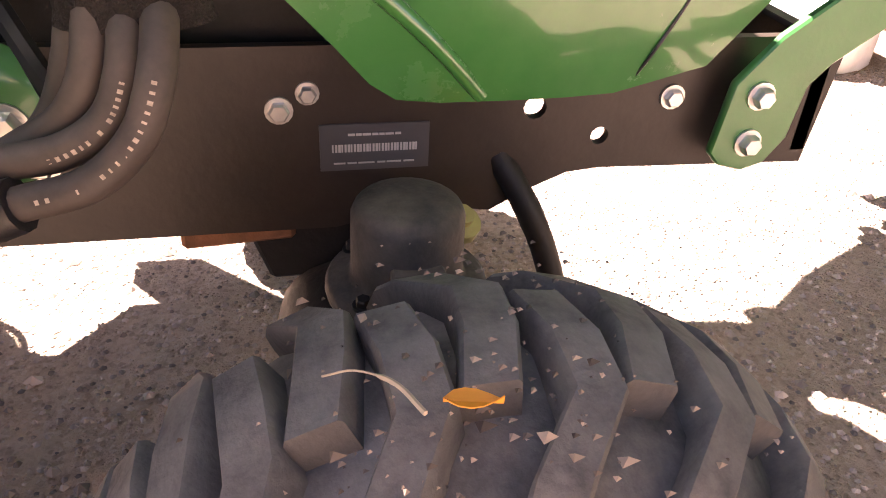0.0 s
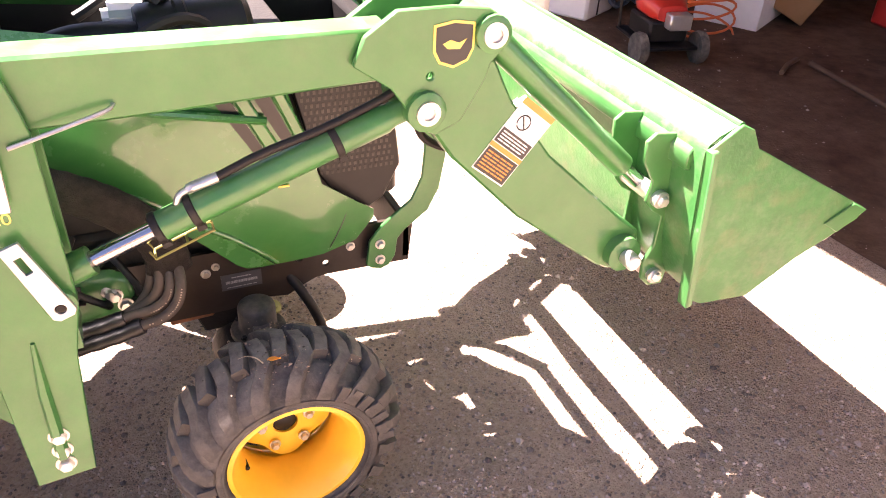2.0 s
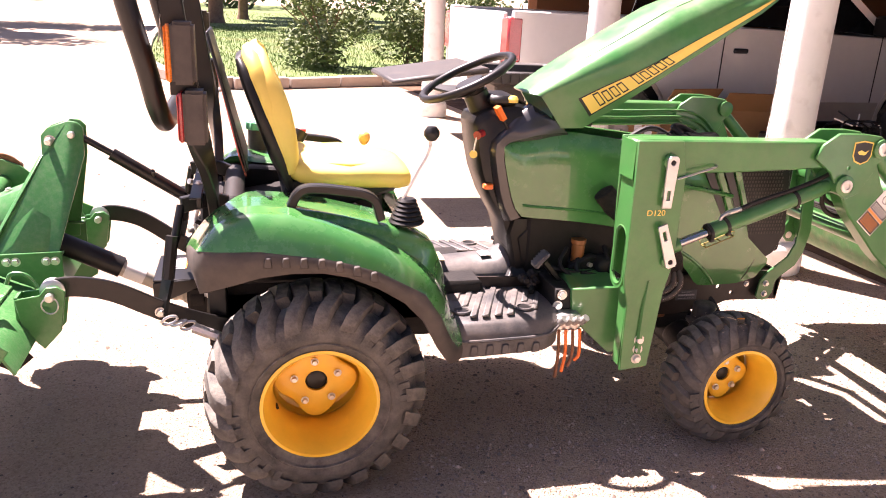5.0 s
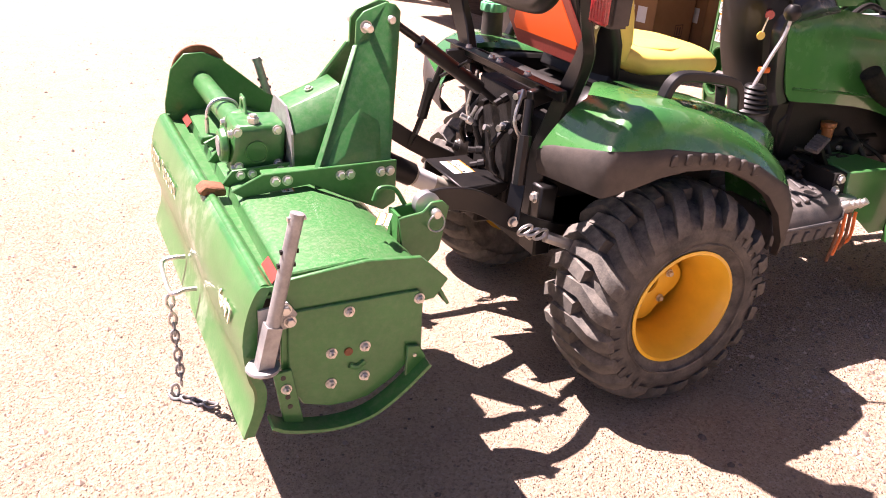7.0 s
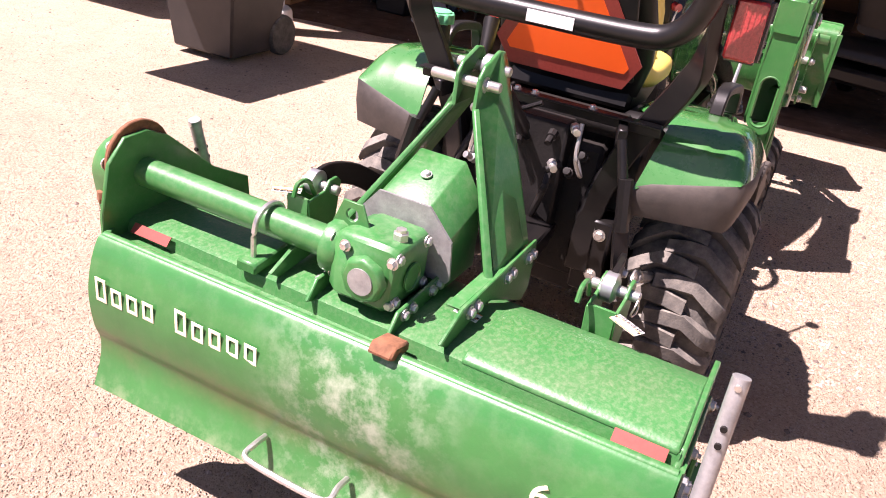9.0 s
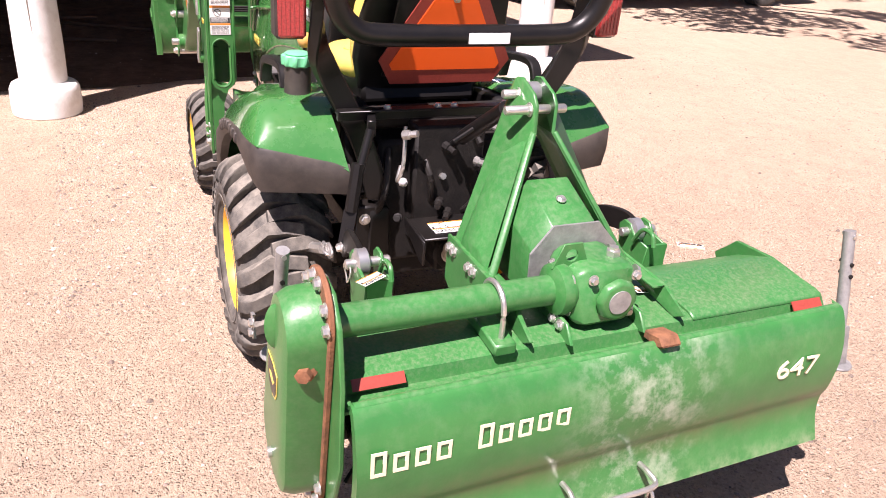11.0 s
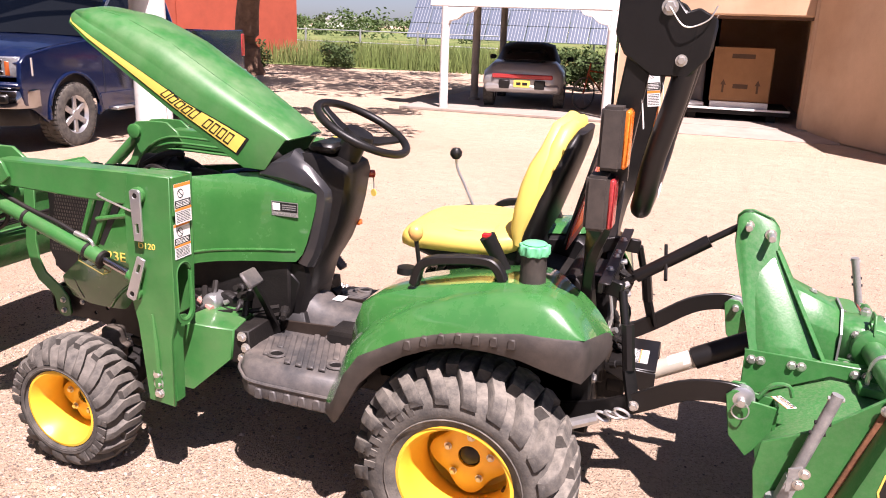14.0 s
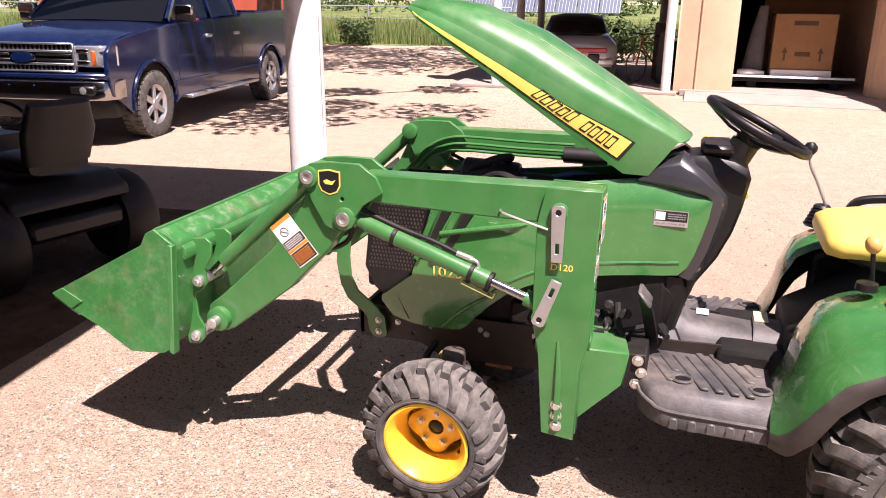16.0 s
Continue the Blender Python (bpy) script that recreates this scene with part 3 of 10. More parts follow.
box(bm, (1.85, -0.155, 0.42), (1.872, 0.155, 0.53))
part("nose_plate", bm, FRAME_STEEL, tractor, bevel=0.004)
# serial plate on the right rail
bm = B()
mt = side_frame(1.455, -0.1552, 0.448, -1)
box(bm, (-0.046, -0.021, 0), (0.046, 0.021, 0.0015), mt)
sp = part("serial_plate", bm, PLATE_GREY, tractor, "small dark metal serial plate")
bm = B()
bars(bm, Matrix.Translation((0, -0.0017, 0.012)) @ mt, 0.045, 0.0035, 1, seed=4)
for i in range(28):
    box(bm, (-0.036 + i * 0.0026, -0.004, 0.0013), (-0.0347 + i * 0.0026 + 0.0004 * (i % 3), 0.003, 0.0020), mt)
bars(bm, Matrix.Translation((0, -0.0017, -0.014)) @ mt, 0.070, 0.0022, 1, seed=7)
part("plate_print", bm, material("worn grey print", (0.34, 0.33, 0.32), 0.6), sp, "pale unreadable print lines")

# front axle, steering and engine
bm = B()
prism(bm, [(1.36, 0.30), (1.50, 0.30), (1.52, 0.36), (1.34, 0.36)], -0.13, 0.13)
tube(bm, [(1.43, -0.30, 0.27), (1.43, 0.30, 0.27)], 0.045, 14)
part("front_axle", bm, IRON, tractor, "dirty cast front axle", bevel=0.004)
for s in (1, -1):
    bm = B()
    lathe(bm, [(0.060, 0.0), (0.066, 0.02), (0.066, 0.12), (0.060, 0.15), (0.085, 0.155), (0.085, 0.175), (0.055, 0.18), (0.05, 0.24)], (1.43, s * 0.165, 0.30), (0, s * 0.95, -0.30), 20)
    tube(bm, [(1.43, s * 0.33, 0.25), (1.43, s * 0.43, 0.243)], 0.06, 16)
    box(bm, (1.39, s * 0.24, 0.30), (1.47, s * 0.30, 0.335))
    part("axle_hub", bm, IRON, tractor, "dusty black axle hub casting", bevel=0.003)
    bm = B()
    lathe(bm, [(0.045, -0.10), (0.045, 0.088), (0.060, 0.091), (0.062, 0.098), (0.060, 0.106), (0.044, 0.109), (0.042, 0.115), (0.0415, 0.160), (0.038, 0.168), (0.030, 0.171), (0.0, 0.172)], (1.464, s * 0.272, 0.292), (0, 0, 1), 28)
    box(bm, (1.446, s * 0.272 + (0.036 if s > 0 else -0.050), 0.375), (1.484, s * 0.272 + (0.050 if s > 0 else -0.036), 0.430))
    kp = part("kingpin_housing", bm, HUB_CAST, tractor, "dusty black flanged kingpin housing", bevel=0.002)
    for k in range(4):
        a = math.pi / 4 + math.pi / 2 * k
        bolt(kp, (1.464 + 0.052 * math.cos(a), s * 0.272 + 0.052 * math.sin(a), 0.398), (0, 0, 1), 0.006, 0.008, IRON)
    bm = B()
    lathe(bm, [(0.014, 0.0), (0.017, 0.004), (0.017, 0.012), (0.009, 0.014), (0.009, 0.020), (0.0, 0.020)], (1.502, s * 0.262, 0.428), (0.2, s * 0.4, 1), 12)
    part("breather_cap", bm, BRASS, tractor, "dull brass breather cap")
    bm = B()
    tube(bm, smooth_path([(1.565, s * 0.145, 0.43), (1.592, s * 0.168, 0.385), (1.614, s * 0.172, 0.335), (1.634, s * 0.172, 0.27), (1.650, s * 0.17, 0.19)]), 0.0125, 10)
    part("hanging_hose", bm, RUBBER_HOSE, tractor)
bm = B()
box(bm, (0.78, -0.125, 0.46), (1.50, 0.125, 0.88))
box(bm, (0.95, -0.14, 0.42), (1.30, 0.14, 0.62))
box(bm, (0.86, -0.10, 0.86), (1.16, 0.10, 0.93))
part("engine_block", bm, IRON, tractor, "black oily engine block", bevel=0.012)
bm = B()
box(bm, (-0.30, -0.20, 0.36), (0.60, 0.20, 0.56))
prism(bm, [(-0.32, 0.42), (-0.30, 0.80), (0.02, 0.86), (0.40, 0.62), (0.40, 0.42)], -0.20, 0.20)
tube(bm, [(0.0, -0.42, 0.335), (0.0, 0.42, 0.335)], 0.075, 18)
part("transmission", bm, IRON, tractor, "black transmission housing", bevel=0.012)
bm = B()
prism(bm, [(1.285, 0.345), (1.385, 0.350), (1.385, 0.385), (1.285, 0.385)], -0.14, 0.14)
part("belly_guard", bm, RUST, tractor, "brown rusty belly plate", bevel=0.004)

# woven sleeve that carries the loader hoses along the right-hand arch of the hood
bm = B()
spine = smooth_path([(1.02, -0.215, 0.885), (1.06, -0.238, 0.835), (1.105, -0.250, 0.808), (1.155, -0.258, 0.786), (1.205, -0.262, 0.757), (1.250, -0.264, 0.718), (1.284, -0.264, 0.672), (1.300, -0.266, 0.630), (1.302, -0.268, 0.592)], 5)
rings = []
for i, q in enumerate(spine):
    d = (spine[min(i + 1, len(spine) - 1)] - spine[max(i - 1, 0)]).normalized()
    u = d.cross(Vector((0, 1, 0))).normalized()
    w = 0.039 + 0.007 * (i / len(spine)) ** 3 + 0.0012 * math.sin(i * 1.9)
    rings.append([q + u * w * math.cos(a) + Vector((0, 0.030, 0)) * math.sin(a) for a in [2 * math.pi * j / 20 for j in range(20)]])
loop_loft(bm, rings)
part("hose_sleeve", bm, WOVEN, tractor, "thick woven black hose sleeve along the hood")

# side panels
PX = [0.667, 0.672, 0.686, 0.704, 0.722, 0.748, 0.80, 0.85, 0.95, 1.05, 1.12, 1.18, 1.24, 1.30, 1.36, 1.42, 1.445, 1.465, 1.50, 1.56, 1.60, 1.64, 1.72, 1.765]
PT = [1.036, 1.044, 1.050, 1.054, 1.058, 1.063, 1.075, 1.086, 1.078, 1.066, 1.056, 1.048, 1.040, 1.032, 1.024, 1.016, 1.013, 1.010, 1.006, 1.000, 0.84, 0.70, 0.635, 0.60]
PB = [1.022, 0.975, 0.915, 0.850, 0.806, 0.777, 0.771, 0.768, 0.760, 0.750, 0.738, 0.722, 0.698, 0.665, 0.615, 0.552, 0.522, 0.508, 0.504, 0.504, 0.505, 0.507, 0.525, 0.578]


def panel_y(x):
    t = min(max((x - 0.72) / 0.75, 0), 1)
    y = 0.125 + 0.085 * t * t * (3 - 2 * t)
    if x > 1.60:
        y -= 0.030 * ((x - 1.60) / 0.19) ** 2
    return y


for s in (1, -1):
    rows = []
    for x, t, b in zip(PX, PT, PB):
        row = []
        for f in range(9):
            u = f / 8
            z = b + (t - b) * u
            bulge = 0.012 * math.sin(math.pi * min(max((z - 0.5) / 0.55, 0), 1))
            tuck = -0.030 * max(0, 0.56 - z) / 0.06 if z < 0.56 else 0
            top = -0.030 * max(0, u - 0.85) / 0.15 if x < 1.58 else 0
            row.append((x, s * (panel_y(x) + bulge + max(tuck, -0.05) * 0.35 + top), z))
        rows.append(row)
    bm = loft(B(), rows)
    thicken(bm, 0.006)
    pan = part("side_panel", bm, GREEN, tractor, "glossy green engine side panel", sharp=50)
    # pressed crease along the lower edge
    bm = B()
    cre = [(x, s * (panel_y(x) + 0.0105), b + 0.043) for x, b in zip(PX[5:15], PB[5:15])]
    tube(bm, smooth_path(cre, 3), 0.0060, 8)
    part("crease", bm, GREEN, pan)
    bm = B()
    cre = [(1.335, s * (panel_y(1.335) + 0.0065), 0.668), (1.42, s * (panel_y(1.42) + 0.0055), 0.615), (1.485, s * (panel_y(1.485) + 0.001), 0.560), (1.532, s * (panel_y(1.532) - 0.014), 0.508)]
    tube(bm, smooth_path(cre), 0.0075, 10)
    part("crease", bm, GREEN, pan)
    bm = B()
    tube(bm, smooth_path([(1.652, s * (panel_y(1.652) - 0.013), 0.509), (1.665, s * (panel_y(1.665) + 0.0015), 0.545), (1.685, s * (panel_y(1.685) + 0.004), 0.585), (1.70, s * (panel_y(1.70) + 0.005), 0.622)]), 0.0014, 6)
    part("seam", bm, DECAL_BLACK, pan, "dark panel seam")
    # louvres: two slanting slots between raised bars, crossed by a rib
    for x0, x1 in ((1.408, 1.520), (1.488, 1.585)):
        bm = B()
        y = panel_y(1.49) + 0.0125
        prism(bm, [(x1, 0.764), (x1 + 0.020, 0.768), (x0 + 0.034, 0.962), (x0, 0.962)], s * (y - 0.03), s * (y + 0.001))
        part("vent_slot", bm, DECAL_BLACK, pan, "dark vent slot")
    for x0, x1, w in ((1.446, 1.545, 0.030), (1.526, 1.608, 0.026)):
        bm = B()
        y = panel_y(1.50) + 0.0125
        prism(bm, [(x1, 0.758), (x1 + w, 0.766), (x0 + w, 0.968), (x0, 0.968)], s * (y - 0.012), s * (y + 0.012))
        part("vent_bar", bm, GREEN, pan, bevel=0.005)
    bm = B()
    tube(bm, smooth_path([(1.24, s * (panel_y(1.24) + 0.006), 0.918), (1.30, s * (panel_y(1.30) + 0.018), 0.910), (1.42, s * (panel_y(1.42) + 0.022), 0.890), (1.53, s * (panel_y(1.53) + 0.024), 0.868)]), [0.006] * 3 + [0.009] * 16, 8)
    part("vent_rib", bm, GREEN, pan)
    mt = side_frame(1.495, s * (panel_y(1.49) + 0.0145), 0.725, s)
    lettering("1023E", 0.052, DECAL_YELLOW, mt, pan, "model_number", "yellow model number", width=1.15)
    if s > 0:
        mt = side_frame(0.787, s * (panel_y(0.787) + 0.0115), 0.966, s)
        bm = B()
        box(bm, (-0.053, -0.026, 0), (0.053, 0.026, 0.001), mt)
        dl = part("engine_label", bm, ALLOY, pan, "black and silver engine label")
        bm = B()
        box(bm, (-0.050, -0.0095, 0.001), (0.050, 0.023, 0.0016), mt)
        part("label_field", bm, DECAL_BLACK, dl, "black label field")
        bm = B()
        box(bm, (-0.048, -0.006, 0.0016), (-0.018, 0.020, 0.0021), mt)
        part("label_emblem", bm, WHITE, dl, "plain pale emblem block")
        bm = B()
        bars(bm, mt @ Matrix.Translation((0.018, 0.007, 0.0016)), 0.056, 0.022, 3, 0.0005, 8, 0.5)
        bars(bm, mt @ Matrix.Translation((0.0, -0.0175, 0.001)), 0.092, 0.010, 1, 0.0006, 9, 0.5)
        part("label_print", bm, DARK_PRINT, dl, "print on the label")
    # grille side
    bm = B()
    out = [(1.575, 1.0), (1.645, 0.700), (1.69, 0.628), (1.760, 0.598), (1.795, 0.62), (1.835, 0.70), (1.80, 0.99)]
    prism(bm, out, s * 0.165, s * 0.180)
    part("grille_side", bm, BLACK, tractor, "black mesh grille", bevel=0.004)
    # punched holes of the grille, in slanting rows
    for i in range(14):
        bm = B()
        for j in range(20):
            z0 = 0.70 + 0.0145 * j
            x0 = 1.632 + 0.0125 * i + 0.005 * (j % 2) - 0.20 * (z0 - 0.72) + 0.012
            if x0 < 1.585 + 0.19 * (0.985 - z0):
                continue
            box(bm, (x0, s * 0.1795, z0), (x0 + 0.0055, s * 0.1812, z0 + 0.0085))
        part("grille_bar", bm, GRILLE_GREY, tractor, "row of punched grille holes")
bm = B()
box(bm, (1.785, -0.17, 0.62), (1.83, 0.17, 0.99))
part("grille_front", bm, BLACK, tractor, "black front grille", bevel=0.01)
bm = B()
box(bm, (1.56, -0.15, 0.58), (1.62, 0.15, 1.0))
part("radiator", bm, IRON, tractor, "black radiator core", bevel=0.006)
bm = B()
for s in (1, -1):
    for k in (0.045, 0.050):
        loft(bm, [[(x, s * (panel_y(x) - k), 0.90), (x, s * (panel_y(x) - k), 1.062 - 0.13 * (x - 0.86))] for x in (0.86, 1.0, 1.15, 1.3, 1.45, 1.56)])
box(bm, (0.84, -0.085, 0.84), (0.86, 0.085, 1.075))
part("bay_lining", bm, BLACK, tractor, "black engine bay lining")
# under the hood
bm = B()
lathe(bm, [(0.0, 0.0), (0.060, 0.0), (0.066, 0.01), (0.066, 0.07), (0.072, 0.075), (0.072, 0.09), (0.066, 0.095), (0.066, 0.20), (0.05, 0.215), (0.0, 0.215)], (1.33, -0.075, 1.0), (1, 0.05, 0.05), 26)
af = part("air_filter", bm, BLACK, tractor, "black air filter canister")
bm = B()
tube(bm, smooth_path([(1.33, -0.07, 1.0), (1.22, -0.06, 1.0), (1.13, -0.03, 0.96), (1.08, -0.02, 0.90)]), 0.034, 12)
part("intake_hose", bm, RUBBER_HOSE, tractor, "thick black intake hose")
bm = B()
tube(bm, smooth_path([(1.38, -0.075, 1.065), (1.36, -0.05, 1.09), (1.42, -0.02, 1.08), (1.52, -0.02, 1.03)]), 0.014, 8)
part("breather_hose", bm, RUBBER_HOSE, tractor)
bm = B()
box(bm, (1.27, -0.005, 0.93), (1.40, 0.095, 1.035))
part("coolant_tank", bm, WHITE_PLASTIC, tractor, "white plastic coolant tank", bevel=0.014, seg=2)
bm = B()
lathe(bm, [(0.018, 0), (0.018, 0.016), (0.0, 0.016)], (1.37, 0.05, 1.035), (0, 0, 1), 12)
part("tank_cap", bm, BLACK, tractor)
bm = B()
box(bm, (0.90, -0.11, 0.92), (1.08, 0.11, 1.02))
part("battery", bm, BLACK, tractor, "black battery", bevel=0.006)
bm = B()
tube(bm, smooth_path([(0.95, -0.13, 1.0), (1.1, -0.135, 1.03), (1.22, -0.13, 1.01)]), 0.010, 8)
part("blue_hose", bm, material("blue hose", (0.03, 0.09, 0.25), 0.4), tractor, "dark blue hose")
for k, (a, b, c) in enumerate((((1.45, 0.08, 1.02), (1.35, 0.11, 1.06), (1.22, 0.10, 1.0)), ((1.5, -0.11, 1.0), (1.4, -0.13, 1.05), (1.25, -0.13, 0.98)))):
    bm = B()
    tube(bm, smooth_path([a, b, c]), 0.012, 8)
    part("cable_loom", bm, RUBBER_HOSE, tractor)

# raised hood
HOOD = [((0.870, 1.096), (0.790, 1.205), (0.748, 1.214), 0.128), ((0.948, 1.100), (0.850, 1.235), (0.815, 1.262), 0.140), ((1.06, 1.176), (0.955, 1.283), (0.912, 1.326), 0.155),
        ((1.20, 1.272), (1.085, 1.338), (1.045, 1.410), 0.172), ((1.40, 1.408), (1.290, 1.450), (1.24, 1.528), 0.180), ((1.57, 1.515), (1.480, 1.540), (1.44, 1.610), 0.172),
        ((1.655, 1.570), (1.60, 1.585), (1.60, 1.632), 0.148), ((1.70, 1.600), (1.69, 1.606), (1.69, 1.622), 0.085)]
HOOD_TOP = [(0.0, 0.0, 0.955), (0.06, 0.16, 0.945), (0.14, 0.36, 0.90), (0.26, 0.60, 0.80), (0.44, 0.80, 0.62), (0.48, 0.85, 0.585), (0.70, 0.95, 0.33), (1.0, 1.0, 0.0)]


def hood_at(u, f, s, lift=0.0):
    """A place on the hood: u from its hinge to its nose, f from the lower edge (0) over the shoulder (0.5) to the ridge (1)."""
    u = min(max(u, 0), len(HOOD) - 1.0001)
    i = int(u)
    t = u - i
    (b0, s0, c0, w0), (b1, s1, c1, w1) = HOOD[i], HOOD[i + 1]
    low = Vector((b0[0] + (b1[0] - b0[0]) * t, 0, b0[1] + (b1[1] - b0[1]) * t))
    mid = Vector((s0[0] + (s1[0] - s0[0]) * t, 0, s0[1] + (s1[1] - s0[1]) * t))
    top = Vector((c0[0] + (c1[0] - c0[0]) * t, 0, c0[1] + (c1[1] - c0[1]) * t))
    w = w0 + (w1 - w0) * t
    if f <= 0.5:
        k = f / 0.5
        p = low.lerp(mid, k) + Vector((0, s * w * (1.0 - 0.045 * k + 0.035 * math.sin(math.pi * k)), 0))
        return p + Vector((0, s, 0.25)).normalized() * lift
    g = (f - 0.5) / 0.5
    for (g0, h0, y0), (g1, h1, y1) in zip(HOOD_TOP, HOOD_TOP[1:]):
        if g <= g1 + 1e-6:
            k = (g - g0) / (g1 - g0)
            h, yy = h0 + (h1 - h0) * k, y0 + (y1 - y0) * k
            break
    return mid.lerp(top, h) + Vector((0, s * yy * w, 0)) + Vector((-0.5, 0.3 * s * yy, 1)).normalized() * lift


def hood_u(x):
    for i in range(len(HOOD) - 1):
        a, b = HOOD[i][0][0], HOOD[i + 1][0][0]
        if x <= b:
            return i + (x - a) / (b - a)
    return len(HOOD) - 1.0


us = [i * 0.25 for i in range(29)]
fs = [0, 0.06, 0.12, 0.25, 0.38, 0.47] + [0.5 + 0.5 * g for g in (0, 0.06, 0.14, 0.20, 0.26, 0.35, 0.44, 0.48, 0.59, 0.70, 0.85, 1.0)]
rows = [[hood_at(u, f, 1) for f in fs] + [hood_at(u, f, -1) for f in fs[-2::-1]] for u in us]
bm = loft(B(), rows)
thicken(bm, 0.008)
hood = part("hood", bm, GREEN_HOOD, tractor, "raised glossy green hood, dusty on top", sharp=42)
for s in (1, -1):
    for nm, f0, f1, x0, lift, mt, lb in (("stripe_border", 0.078, 0.318, 0.980, 0.0016, DECAL_BLACK, "thin black stripe border"), ("stripe", 0.092, 0.303, 0.989, 0.0030, DECAL_YELLOW, "yellow decal stripe tapering to the nose")):
        rows = []
        u0, n = hood_u(x0), 24
        u1 = 6.62 if nm == "stripe_border" else 6.50
        for i in range(n + 1):
            u = u0 + (u1 - u0) * i / n
            k = 1.0 - 0.86 * max(0, (u - 2.0) / (u1 - 2.0)) ** 1.3
            rows.append([hood_at(u, f0 + (f1 - f0) * k * j / 3, s, lift) for j in range(4)])
        part(nm, loft(B(), rows), mt, hood, lb)
    for i in range(10):
        if i == 4:
            continue
        x0 = 1.022 + i * 0.0262
        x1 = x0 + 0.0200
        hi = 0.292 if i in ((9, 5) if s > 0 else (0, 5)) else 0.270
        u0, u1 = hood_u(x0), hood_u(x1)
        d = 0.16 * (u1 - u0)
        bm = B()
        for a0, a1, f0, f1 in ((u0, u0 + d, 0.118, hi), (u1 - d, u1, 0.118, hi), (u0 + d, u1 - d, 0.118, 0.137), (u0 + d, u1 - d, hi - 0.019, hi)):
            q = [hood_at(a0, f0, s, 0.0042), hood_at(a1, f0, s, 0.0042), hood_at(a1, f1, s, 0.0042), hood_at(a0, f1, s, 0.0042)]
            bm.faces.new([bm.verts.new(p) for p in q])
        part("brand_block", bm, DECAL_BLACK, hood, "plain black hollow block")
    bm = B()
    tube(bm, [hood_at(1.2 + 0.3 * i, 0.73, s, -0.0004) for i in range(16)], 0.0020, 6)
    part("crease", bm, GREEN_HOOD, hood)

# dash and steering
def mirrored_section(bm, outline, w0, w1):
    """A body with the outline drawn in side view and its side edges rounded in."""
    cx = sum(p[0] for p in outline) / len(outline)
    cz = sum(p[1] for p in outline) / len(outline)
    rings = []
    for y, k in ((-w1, 0.90), (-w0, 1.0), (w0, 1.0), (w1, 0.90)):
        rings.append([(cx + (p[0] - cx) * k, y, cz + (p[1] - cz) * k) for p in outline])
    return loop_loft(bm, rings)


bm = B()
mirrored_section(bm, [(0.86, 1.08), (0.80, 1.150), (0.70, 1.166), (0.615, 1.150), (0.570, 1.128), (0.560, 1.10), (0.577, 0.998), (0.596, 0.922), (0.634, 0.830), (0.690, 0.74), (0.735, 0.60), (0.80, 0.60), (0.80, 0.76), (0.76, 0.90), (0.74, 1.03)], 0.084, 0.100)
dash = part("dash_cowl", bm, BLACK, tractor, "black plastic dash console", sharp=40)
for s in (1, -1):
    # shroud that borders the top and rear edge of the green panel
    rows = []
    for a, b in (((0.90, 1.078), (0.815, 1.148)), ((0.80, 1.066), (0.768, 1.174)), ((0.74, 1.055), (0.700, 1.126)), ((0.69, 1.044), (0.650, 1.076)), ((0.670, 1.028), (0.622, 1.046)), ((0.672, 0.985), (0.616, 1.015)),
                 ((0.686, 0.923), (0.626, 0.950)), ((0.704, 0.855), (0.645, 0.862)), ((0.722, 0.810), (0.664, 0.805)), ((0.750, 0.772), (0.690, 0.752))):
        a, b = Vector((a[0], 0, a[1])), Vector((b[0], 0, b[1]))
        rows.append([a.lerp(b, k) + Vector((0, s * y, 0)) for k, y in ((-0.12, 0.112), (0.06, 0.127), (0.62, 0.124), (0.70, 0.119), (0.97, 0.096), (1.0, 0.088), (0.98, 0.055))])
    part("dash_shroud", thicken(loft(B(), rows), 0.005), COWL_EDGE, dash, "satin black shroud beside the green panel", sharp=35)
    bm = B()
    prism(bm, [(0.640, 1.035), (0.668, 1.035), (0.70, 0.88), (0.72, 0.80), (0.69, 0.80), (0.658, 0.90)], s * 0.060, s * 0.100)
    part("side_pocket", bm, BLACK, dash, bevel=0.006)
bm = B()
mirrored_section(bm, [(0.745, 0.545), (0.97, 0.54), (0.985, 0.70), (0.94, 0.77), (0.72, 0.77), (0.705, 0.71)], 0.095, 0.112)
low = part("lower_cowl", bm, BLACK, tractor, "black lower pedal cowl")
bm = B()
loop_loft(bm, [[(x0, -w, z), (x1, -w, z), (x1, w, z), (x0, w, z)] for x0, x1, w, z in ((0.690, 1.01, 0.150, 0.512), (0.688, 1.012, 0.152, 0.520), (0.712, 1.0, 0.136, 0.532), (0.735, 0.985, 0.108, 0.575))])
part("cowl_shelf", bm, BLACK, low, "flared black foot of the cowl", bevel=0.004)
for s in (1, -1):
    bm = B()
    prism(bm, [(0.775, 0.565), (0.945, 0.560), (0.960, 0.690), (0.90, 0.745), (0.80, 0.745), (0.745, 0.69)], s * 0.104, s * 0.1165)
    part("cowl_panel", bm, BLACK, low, "raised panel on the cowl", bevel=0.006)
SW = Vector((0.553, 0, 1.252))
tilt = Matrix.Translation(SW) @ pose(0, 0, 0, 0, -27, 0)
bm = B()
tube(bm, [tilt @ Vector((0.170 * math.cos(a), 0.170 * math.sin(a), 0)) for a in [2 * math.pi * i / 40 for i in range(40)]], 0.0145, 10, closed=True)
steer = part("steering_wheel", bm, BLACK, tractor, "black three-spoke steering wheel")
